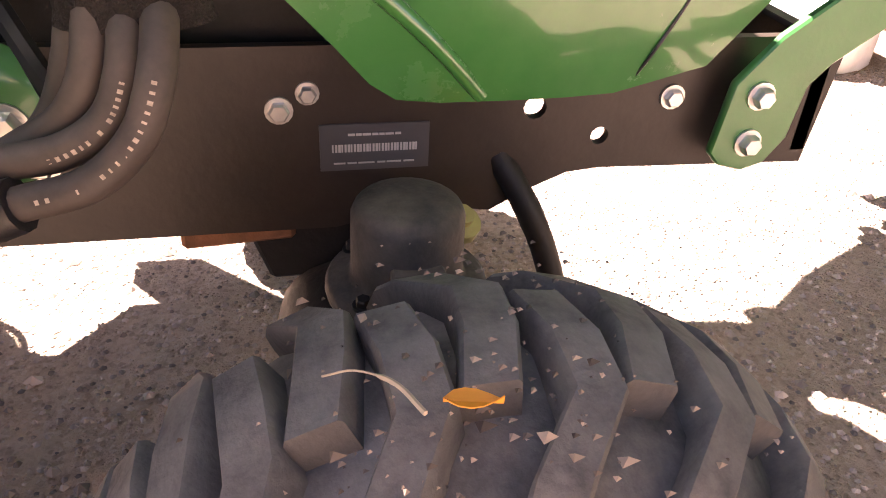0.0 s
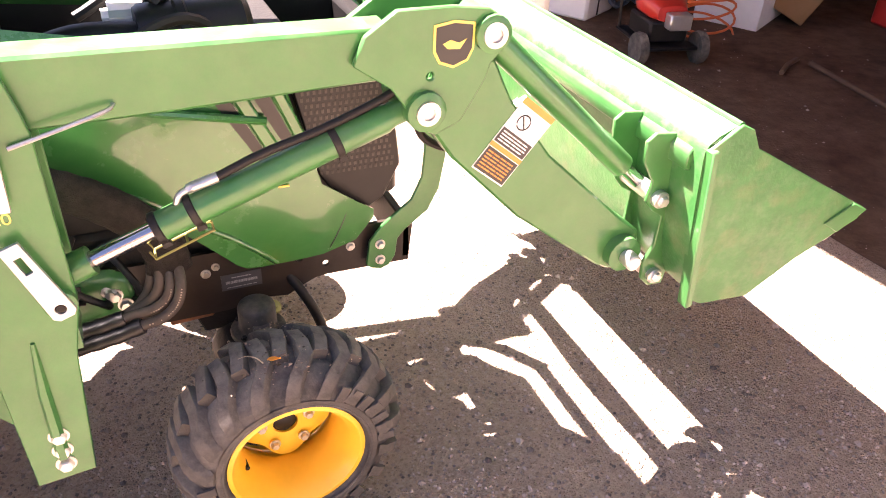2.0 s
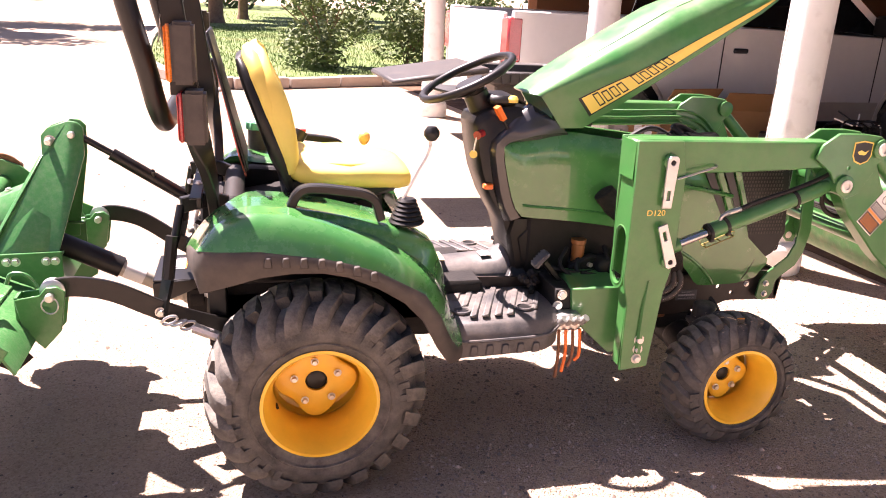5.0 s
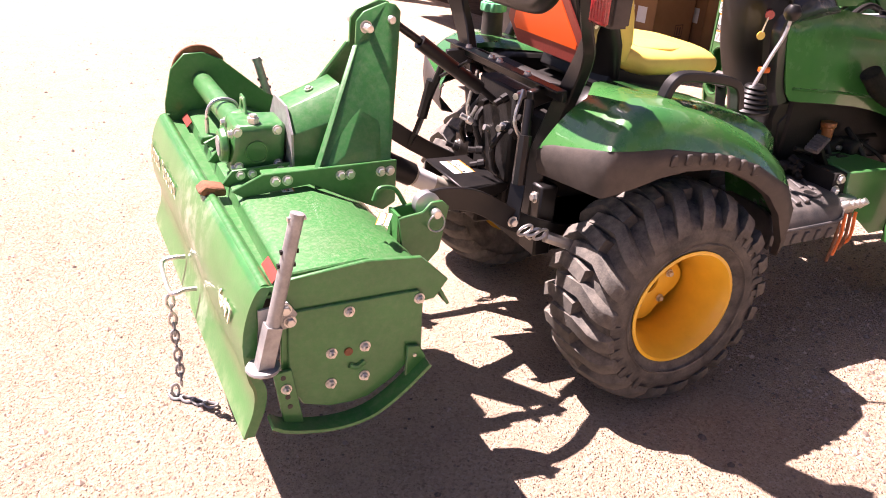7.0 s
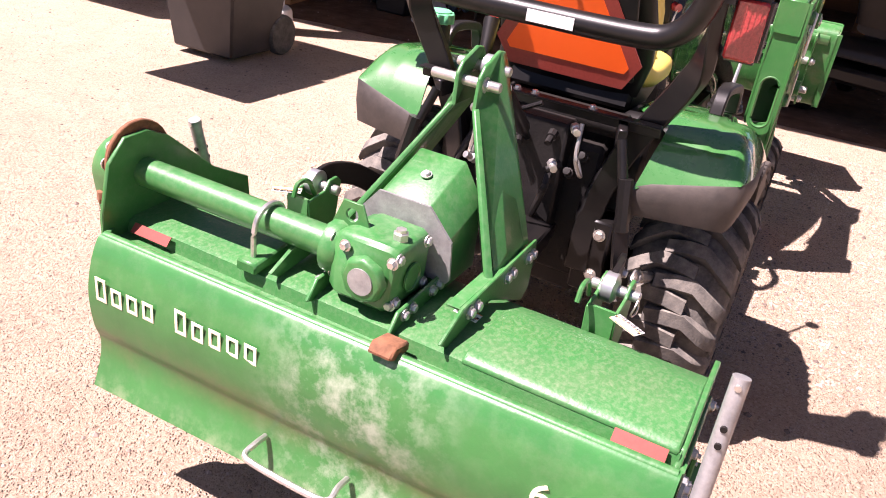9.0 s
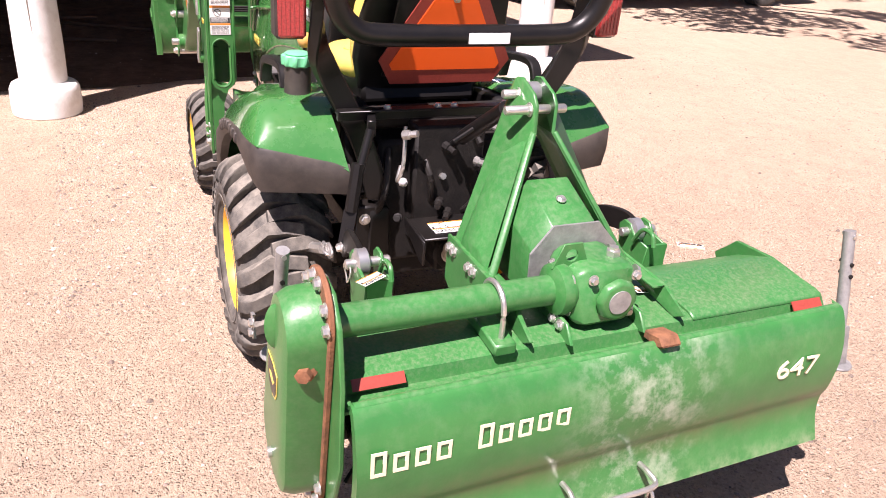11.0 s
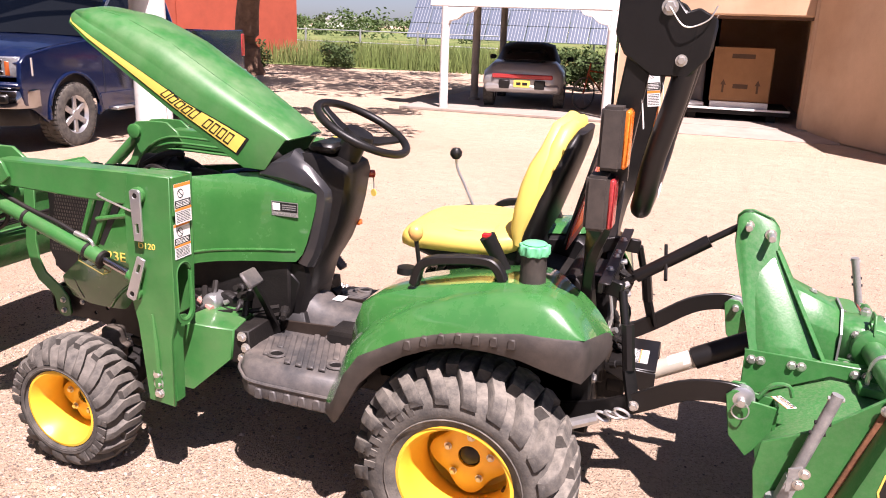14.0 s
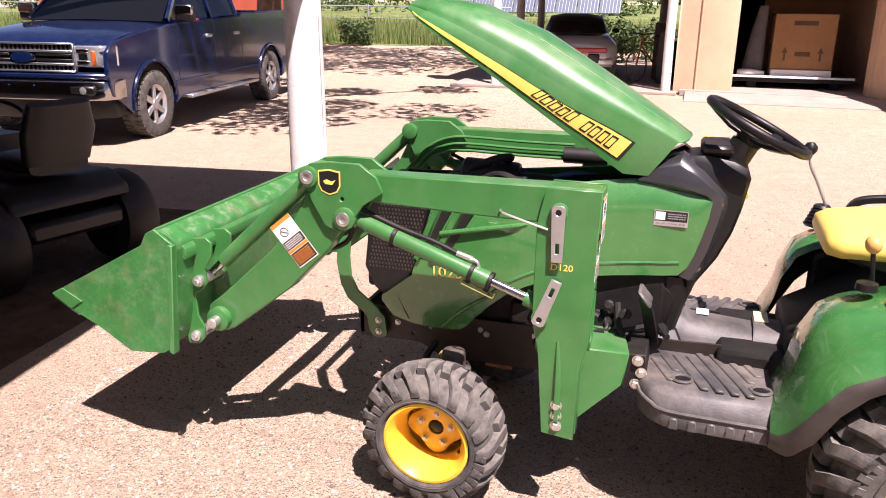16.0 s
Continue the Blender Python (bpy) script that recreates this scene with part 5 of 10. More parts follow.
bm = B()
prism(bm, [(-0.19, -0.20), (0.19, -0.20), (0.15, 0.23), (-0.15, 0.23)], -0.012, -0.002, "z")
bmesh.ops.transform(bm, matrix=tri, verts=bm.verts)
part("triangle_board", bm, BLACK, tractor, "black backing board", bevel=0.003)

# folding roll bar
for s in (1, -1):
    bm = B()
    tube(bm, smooth_path([(-0.335, s * 0.205, 0.46), (-0.322, s * 0.208, 0.64), (-0.310, s * 0.248, 0.79), (-0.308, s * 0.310, 0.92), (-0.318, s * 0.365, 1.02), (-0.337, s * 0.393, 1.11), (-0.375, s * 0.398, 1.36), (-0.405, s * 0.398, 1.60)], 5), 0.03, flat=(0.016, 0.032))
    up = part("rollbar_upright", bm, BLACK_PAINT, tractor, "black roll bar upright with bolt holes", bevel=0.004)
    for i in range(5):
        z = 0.93 + i * 0.055
        bm = B()
        lathe(bm, [(0.006, 0), (0.006, 0.0015), (0.0, 0.0015)], (-0.306 - 0.15 * (z - 0.90), s * min(0.4125, 0.322 + 0.52 * (z - 0.92)), z), (0, s, -0.45), 10)
        part("bolt_hole", bm, ZINC, up)
    bm = B()
    out = [(-0.335, 1.60), (-0.36, 1.55), (-0.43, 1.50), (-0.52, 1.50), (-0.565, 1.55), (-0.575, 1.64), (-0.53, 1.665), (-0.50, 1.655), (-0.465, 1.70), (-0.39, 1.73), (-0.34, 1.69)]
    prism(bm, out, s * 0.370, s * 0.380)
    prism(bm, out, s * 0.416, s * 0.426)
    pv = part("pivot_plate", bm, BLACK_PAINT, tractor, "black folding pivot plates", bevel=0.004)
    bolt(pv, (-0.46, s * 0.426, 1.665), (0, s, 0), 0.015, 0.014)
    bolt(pv, (-0.50, s * 0.426, 1.54), (0, s, 0), 0.011, 0.012)
    bm = B()
    tube(bm, smooth_path([(-0.46, s * 0.44, 1.665), (-0.50, s * 0.445, 1.62), (-0.55, s * 0.44, 1.635), (-0.57, s * 0.435, 1.67)]), 0.002, 6)
    part("pin_wire", bm, ZINC, pv)
    # lamps
    for nm, z0, z1, lens in (("turn_lamp", 1.265, 1.425, AMBER_LENS), ("tail_lamp", 1.105, 1.250, RED_LENS)):
        bm = B()
        off = -0.345 - 0.14 * (z0 - 1.105)
        box(bm, (off - 0.020, s * 0.425, z0), (off + 0.040, s * 0.505, z1))
        lamp = part(nm, bm, TRIM, tractor, "dark grey lamp housing with a ribbed lens", bevel=0.008, seg=2)
        bm = B()
        box(bm, (off - 0.034, s * 0.430, z0 + 0.006), (off - 0.018, s * 0.500, z1 - 0.006))
        ln = part("lens", bm, lens, lamp, "ribbed plastic lens", bevel=0.006)
        for i in range(6):
            bm = B()
            y = 0.438 + i * 0.011
            box(bm, (off - 0.0355, s * y, z0 + 0.014), (off - 0.033, s * (y + 0.006), z1 - 0.014))
            part("lens_rib", bm, lens, lamp)
    bm = B()
    box(bm, (-0.40, s * 0.405, 1.23), (-0.33, s * 0.43, 1.28))
    part("lamp_bracket", bm, BLACK_PAINT, tractor)
    label_plate(tractor, Matrix.Translation((-0.418, s * 0.398, 1.42)) @ pose(0, 0, 0, 0, -82, 0) @ pose(0, 0, 0, 0, 0, 90) @ pose(0, 0, 0, 180, 0, 0), 0.030, 0.11)
label_plate(tractor, side_frame(-0.385, -0.3815, 1.425, 1, 7), 0.044, 0.14)
label_plate(tractor, side_frame(-0.479, -0.3697, 1.605, 1, 0), 0.058, 0.040)
hp = [(-0.53, 0.398, 1.62), (-0.50, 0.397, 1.46), (-0.462, 0.392, 1.30), (-0.445, 0.37, 1.20), (-0.435, 0.32, 1.145), (-0.432, 0.24, 1.130), (-0.432, 0, 1.128)]
full = hp + [(x, -y, z) for x, y, z in hp[-2::-1]]
bm = B()
tube(bm, smooth_path(full, 5), 0.029, 14)
hoop = part("rollbar_hoop", bm, BLACK_PAINT, tractor, "folded black tubular roll bar hoop")
bm = B()
box(bm, (-0.4625, -0.10, 1.112), (-0.4605, 0.02, 1.140))
part("hoop_label", bm, WHITE, hoop, "small pale warning label")
bm = B()
box(bm, (-0.355, -0.34, 0.885), (-0.340, 0.34, 0.915))
box(bm, (-0.375, -0.34, 0.911), (-0.340, 0.34, 0.917))
part("cross_brace", bm, BLACK_PAINT, tractor, "steel angle brace between the uprights", bevel=0.002)
for y in (-0.16, 0.0, 0.05, 0.2):
    bolt(tractor, (-0.357, y, 0.917), (0, 0, 1), 0.009, 0.010)
# hitch, hydraulics and clutter behind the seat
bm = B()
box(bm, (-0.36, -0.11, 0.50), (-0.28, 0.11, 0.86))
tube(bm, [(-0.25, -0.24, 0.86), (-0.25, 0.24, 0.86)], 0.035, 14)
box(bm, (-0.42, -0.05, 0.42), (-0.30, 0.05, 0.52))
lathe(bm, [(0.055, 0), (0.055, 0.06), (0.03, 0.065)], (-0.36, 0, 0.475), (-1, 0, 0), 20)
part("hitch_housing", bm, IRON, tractor, "black oily hitch housing", bevel=0.008)
bm = B()
box(bm, (-0.52, -0.13, 0.575), (-0.37, 0.13, 0.583), pose(0, 0, 0))
prism(bm, [(-0.52, 0.575), (-0.36, 0.585), (-0.36, 0.56), (-0.50, 0.50), (-0.52, 0.50)], 0.125, 0.133)
prism(bm, [(-0.52, 0.575), (-0.36, 0.585), (-0.36, 0.56), (-0.50, 0.50), (-0.52, 0.50)], -0.133, -0.125)
shield_part = part("shaft_shield", bm, BLACK_PAINT, tractor, "black shaft shield with a pale label", bevel=0.003)
label_plate(shield_part, Matrix.Translation((-0.455, 0.03, 0.584)) @ pose(0, 0, 0, 0, 0, -90), 0.11, 0.07)
for s in (1, -1):
    bm = B()
    tube(bm, smooth_path([(-0.25, s * 0.22, 0.86), (-0.32, s * 0.235, 0.885), (-0.405, s * 0.26, 0.875)]), 0.02, flat=(0.012, 0.024))
    part("lift_arm", bm, BLACK_PAINT, tractor, bevel=0.003)
    bm = B()
    tube(bm, [(-0.405, s * 0.262, 0.875), (-0.43, s * 0.30, 0.76), (-0.445, s * 0.315, 0.70)], [0.013, 0.013, 0.013], 10)
    tube(bm, [(-0.432, s * 0.302, 0.79), (-0.450, s * 0.325, 0.66)], 0.019, 8)
    tube(bm, [(-0.450, s * 0.325, 0.66), (-0.475, s * 0.35, 0.555)], 0.012, 8, flat=(0.020, 0.006))
    part("lift_rod", bm, BLACK_PAINT, tractor, "black lift rod with a turnbuckle")
    bm = B()
    tube(bm, smooth_path([(-0.20, s * 0.265, 0.45), (-0.34, s * 0.31, 0.50), (-0.47, s * 0.345, 0.565), (-0.60, s * 0.375, 0.645), (-0.70, s * 0.39, 0.672), (-0.765, s * 0.392, 0.665)], 4), 0.02, flat=(0.007, 0.030))
    ll = part("lower_link", bm, BLACK_PAINT, tractor, "black cranked lower hitch arm", bevel=0.002)
    bm = B()
    lathe(bm, [(0.022, -0.018), (0.034, -0.012), (0.034, 0.012), (0.022, 0.018)], (-0.757, s * 0.392, 0.665), (0, 1, 0), 18)
    part("link_ball", bm, ALLOY, ll, "steel ball joint")
    bolt(tractor, (-0.475, s * 0.358, 0.565), (0, s, 0), 0.012, 0.014)
    bm = B()
    tube(bm, [(-0.20, s * 0.40, 0.44), (-0.30, s * 0.40, 0.49)], 0.008, 8)
    tube(bm, [(-0.28, s * 0.40, 0.48), (-0.38, s * 0.385, 0.52)], 0.017, 8)
    part("sway_turnbuckle", bm, ZINC, tractor, "steel turnbuckle")
    for i in range(3):
        bm = B()
        c = Vector((-0.395 - i * 0.026, s * 0.383, 0.527 + i * 0.010))
        ring = []
        for q in range(16):
            a = 2 * math.pi * q / 16
            ring.append(c + Vector((0.022 * math.cos(a), 0, 0.006 * math.cos(a))) + (Vector((0, 0.012, 0)) if i % 2 else Vector((0, 0, 0.012))) * math.sin(a))
        tube(bm, ring, 0.0045, 6, closed=True)
        part("sway_link", bm, ZINC, tractor, "steel chain link")
bm = B()
tube(bm, [(-0.36, 0.0, 0.80), (-0.43, -0.005, 0.85)], 0.011, 10)
tube(bm, [(-0.42, -0.005, 0.842), (-0.63, -0.02, 0.985)], 0.021, 12)
tube(bm, [(-0.62, -0.02, 0.98), (-0.735, -0.03, 1.055)], 0.011, 10)
tl = part("top_link", bm, BLACK_PAINT, tractor, "black top link with a turning bar")
bm = B()
tube(bm, [(-0.50, -0.075, 0.94), (-0.515, 0.065, 0.865)], 0.006, 8)
part("turning_bar", bm, BLACK_PAINT, tl)
bm = B()
lathe(bm, [(0.014, -0.022), (0.026, -0.014), (0.026, 0.014), (0.014, 0.022)], (-0.735, -0.03, 1.055), (0, 1, 0), 16)
part("link_ball", bm, ALLOY, tl, "steel ball joint")
for k, pts in enumerate((((-0.35, 0.14, 0.86), (-0.37, 0.15, 0.75), (-0.355, 0.16, 0.70), (-0.34, 0.145, 0.74)), ((-0.35, -0.14, 0.87), (-0.375, -0.15, 0.78), (-0.35, -0.165, 0.73), (-0.34, -0.14, 0.78)),
                         ((-0.30, 0.08, 0.80), (-0.38, 0.07, 0.72), (-0.35, 0.05, 0.62), (-0.30, 0.04, 0.60)), ((-0.30, -0.07, 0.78), (-0.40, -0.09, 0.70), (-0.37, -0.06, 0.60), (-0.30, -0.04, 0.58)), ((-0.30, 0.17, 0.78), (-0.36, 0.2, 0.66), (-0.3, 0.22, 0.55)))):
    bm = B()
    tube(bm, smooth_path(pts), 0.006 if k < 2 else 0.010, 8)
    part("hook" if k < 2 else "hydraulic_hose", bm, ZINC if k < 2 else RUBBER_HOSE, tractor)
for k in range(14):
    rnd = random.Random(k + 50)
    p = Vector((-0.36 + rnd.uniform(-0.03, 0.03), rnd.uniform(-0.18, 0.18), rnd.uniform(0.55, 0.86)))
    d = Vector((-1, rnd.uniform(-1, 1), rnd.uniform(-0.6, 0.6))).normalized()
    bm = B()
    lathe(bm, [(0.014, 0), (0.014, 0.02), (0.010, 0.022), (0.010, 0.045), (0.0, 0.046)], p, d, 8)
    part("hydraulic_fitting", bm, IRON if k % 3 else ZINC, tractor)
for s in (1, -1):
    bm = B()
    box(bm, (-0.34, s * 0.19, 0.40), (-0.28, s * 0.28, 0.62))
    part("axle_bracket", bm, BLACK_PAINT, tractor, bevel=0.006)
    bolt(tractor, (-0.34, s * 0.25, 0.58), (-1, 0, 0), 0.013, 0.012)
    bolt(tractor, (-0.34, s * 0.25, 0.46), (-1, 0, 0), 0.013, 0.012)
# hydraulic couplers hanging by the right deck
bm = B()
box(bm, (0.80, -0.40, 0.44), (0.90, -0.33, 0.50))
part("coupler_block", bm, ZINC, tractor, "zinc coupler bracket", bevel=0.006)
for i in range(4):
    bm = B()
    p = (0.815 + 0.026 * i, -0.41, 0.475)
    tube(bm, [p, (p[0] + 0.01, -0.43, 0.50)], 0.013, 10)
    part("coupler", bm, ZINC, tractor, "steel quick coupler")
    bm = B()
    tube(bm, smooth_path([(p[0], -0.41, 0.45), (p[0] + 0.004, -0.415, 0.36), (p[0] + 0.002 - 0.004 * i, -0.41, 0.27 + 0.02 * i)]), 0.006, 8)
    part("coupler_cap_strap", bm, ORANGE_PLASTIC if i % 2 else RUST, tractor, "hanging orange cap strap")
for k in range(9):
    bm = B()
    rnd = random.Random(k)
    p = Vector((rnd.uniform(0.72, 1.0), rnd.choice((-1, 1)) * rnd.uniform(0.15, 0.22), rnd.uniform(0.45, 0.66)))
    lathe(bm, [(0.018, 0), (0.018, 0.03), (0.011, 0.034), (0.011, 0.06), (0.0, 0.06)], p, (rnd.uniform(-0.5, 0.5), 1 if p.y > 0 else -1, rnd.uniform(-0.4, 0.4)), 8)
    part("valve_fitting", bm, IRON, tractor, "dirty valve fitting")
for s in (1, -1):
    for k in range(3):
        bm = B()
        tube(bm, smooth_path([(0.80, s * 0.17, 0.55 + 0.03 * k), (0.95, s * (0.19 + 0.01 * k), 0.50 + 0.04 * k), (1.10, s * 0.17, 0.52 + 0.03 * k), (1.22, s * 0.15, 0.60)]), 0.009, 8)
        part("hydraulic_hose", bm, RUBBER_HOSE, tractor)
# fallen leaf and litter on the right front tyre
bm = B()
loft(bm, [[(1.440 + 0.0052 * i, -0.505 - w - 0.001 * i, 0.4985 + 0.0006 * i), (1.440 + 0.0052 * i, -0.505 - 0.001 * i, 0.4965), (1.440 + 0.0052 * i, -0.505 + w - 0.001 * i, 0.4985)] for i, w in enumerate((0.0006, 0.0055, 0.007, 0.0065, 0.004, 0.0006))])
leafm = material("orange dead leaf", (0.75, 0.28, 0.02), 0.6, vary=0.15)
tagged(part("fallen_leaf", thicken(bm, 0.0006), leafm), "single orange dead leaf lying on the front tyre", "leaf")
bm = B()
tube(bm, smooth_path([(1.390, -0.470, 0.486), (1.405, -0.477, 0.494), (1.421, -0.491, 0.497), (1.431, -0.512, 0.498)]), [0.0006] * 10 + [0.0014] * 9, 5)
obj_twig = tagged(part("twig", bm, material("pale dry twig", (0.42, 0.33, 0.22), 0.8, vary=0.2)), "thin pale dry twig lying on the front tyre", "twig")
rnd = random.Random(23)
V, F = [], []
for _ in range(260):
    ang = rnd.gauss(-0.02, 0.26)
    y = -0.455 + rnd.uniform(-0.095, 0.085)
    deep = rnd.random() < 0.5
    rr = 0.2290 + (0.0012 if deep else 0.0212)
    r = rnd.uniform(0.0007, 0.0022) * (1.9 if rnd.random() < 0.10 else 1)
    c = Vector((FRONT_X + rr * math.sin(ang), y, 0.245 + rr * math.cos(ang)))
    k = len(V)
    for d in ((1, 0, 0), (-0.4, 1, 0), (-0.5, -0.9, 0), (0.1, 0.1, 1)):
        V.append(c + Vector((d[0] * r * rnd.uniform(0.5, 2.2), d[1] * r, d[2] * r)))
    F += [(k, k + 1, k + 3), (k + 1, k + 2, k + 3), (k + 2, k, k + 3), (k, k + 2, k + 1)]
me = bpy.data.meshes.new("tyre_litter")
me.from_pydata(V, [], F)
me.materials.append(material("dry seed crumbs", (0.20, 0.15, 0.11), 0.9, vary=0.3, islands=0.85))
tagged(new("tyre_litter", me), "dry seeds and crumbs caught in the front tyre tread", "litter", kind="stuff")
# four hoses that leave the sleeve, loop back beside the right frame rail and enter heat-shrink tubes
for k, pts in enumerate(([(1.318, -0.282, 0.605), (1.316, -0.318, 0.578), (1.302, -0.330, 0.545), (1.272, -0.330, 0.518), (1.232, -0.325, 0.505), (1.19, -0.32, 0.490), (1.10, -0.31, 0.470)],
                         [(1.300, -0.282, 0.605), (1.297, -0.305, 0.575), (1.284, -0.312, 0.548), (1.256, -0.312, 0.530), (1.215, -0.305, 0.520), (1.16, -0.30, 0.505), (1.08, -0.29, 0.490)],
                         [(1.282, -0.282, 0.605), (1.276, -0.295, 0.572), (1.260, -0.295, 0.545), (1.232, -0.290, 0.525), (1.19, -0.285, 0.505), (1.08, -0.27, 0.478)],
                         [(1.270, -0.262, 0.605), (1.262, -0.272, 0.570), (1.246, -0.272, 0.535), (1.215, -0.268, 0.505), (1.17, -0.262, 0.482), (1.08, -0.25, 0.455)])):
    bm = B()
    path = smooth_path(pts, 7)
    tube(bm, path, 0.0108, 14)
    h = part("loop_hose", bm, BROWN_HOSE, tractor, "dusty black hydraulic hose with printed marks")
    if k < 2:
        rnd = random.Random(90 + k)
        i = 6
        while i < len(path) - 16:
            if rnd.random() < 0.24:
                i += 1
                continue
            bm = B()
            d = (path[i + 1] - path[i]).normalized()
            side = Vector((0.1, -1, 0.35 - 0.25 * k)).normalized()
            q = path[i] + side * 0.0109
            u = d.cross(side)
            L = rnd.uniform(0.0006, 0.0013)
            bm.faces.new([bm.verts.new(q + d * L * p + u * w) for p, w in ((-1, -0.0015), (1, -0.0015), (1, 0.0015), (-1, 0.0015))])
            part("print_bar", thicken(bm, 0.0004), HOSE_PRINT, h, "pale printed mark")
            i += 1
    if k in (0, 1):
        bm = B()
        tail = [path[-15 + 2 * k] + (path[-8] - path[-15 + 2 * k]) * (j / 3) for j in range(3)] + path[-8:] + [path[-1] + Vector((-0.06, 0.0, -0.012)), path[-1] + Vector((-0.16, 0.01, -0.005))]
        tube(bm, tail, [0.0165 + 0.0012 * math.sin(2.1 * j) for j in range(len(tail))], 12)
        part("shrink_tube", bm, SHRINK, h, "black heat-shrink tube over the hoses")

# pipes, hoses and fittings beside the engine
rnd = random.Random(41)
for s in (1, -1):
    for k in range(6):
        bm = B()
        x0, z0 = 0.93 + 0.05 * k, 0.66 - 0.03 * (k % 3)
        tube(bm, smooth_path([(x0, s * 0.15, z0), (x0 + rnd.uniform(-0.05, 0.05), s * rnd.uniform(0.19, 0.24), z0 - 0.05), (x0 + rnd.uniform(-0.06, 0.08), s * rnd.uniform(0.19, 0.26), z0 - 0.12), (x0 + rnd.uniform(-0.03, 0.06), s * 0.15, 0.46)]), rnd.choice((0.008, 0.010, 0.012)), 8)
        part("engine_hose", bm, RUBBER_HOSE, tractor, "black engine hose")
    for k in range(5):
        bm = B()
        x0, z0 = 0.95 + 0.055 * k, 0.50 + 0.05 * ((k * 2) % 4)
        lathe(bm, [(0.010, 0), (0.014, 0.004), (0.014, 0.016), (0.009, 0.018), (0.009, 0.034), (0.0, 0.034)], (x0, s * 0.165, z0), (0.2, s, 0.1), 8)
        part("pipe_fitting", bm, ZINC, tractor, "bright steel pipe fitting")
    for k in range(3):
        bm = B()
        tube(bm, [(0.90 + 0.03 * k, s * (0.20 + 0.015 * k), 0.545 + 0.022 * k), (1.13, s * (0.20 + 0.02 * k), 0.50 + 0.03 * k)], 0.0065, 8)
        part("control_rod", bm, ZINC if k == 1 else IRON, tractor)
    bm = B()
    lathe(bm, [(0.030, 0), (0.034, 0.006), (0.034, 0.07), (0.026, 0.08), (0.0, 0.08)], (1.06, s * 0.15, 0.60), (0, s, 0), 18)
    part("starter_housing", bm, ALLOY if s > 0 else IRON, tractor, "dull metal housing beside the engine", bevel=0.003)
    bm = B()
    prism(bm, [(0.93, 0.60), (1.02, 0.64), (1.10, 0.60), (1.08, 0.52), (0.96, 0.50)], s * 0.15, s * 0.185)
    part("engine_cover", bm, IRON, tractor, "dark cast cover", bevel=0.008)
bm = B()
tube(bm, [(1.12, 0.20, 0.600), (1.04, 0.235, 0.585)], 0.012, 8)
part("hose_end", bm, material("faded pink hose", (0.50, 0.24, 0.20), 0.6), tractor, "faded pink hose end")

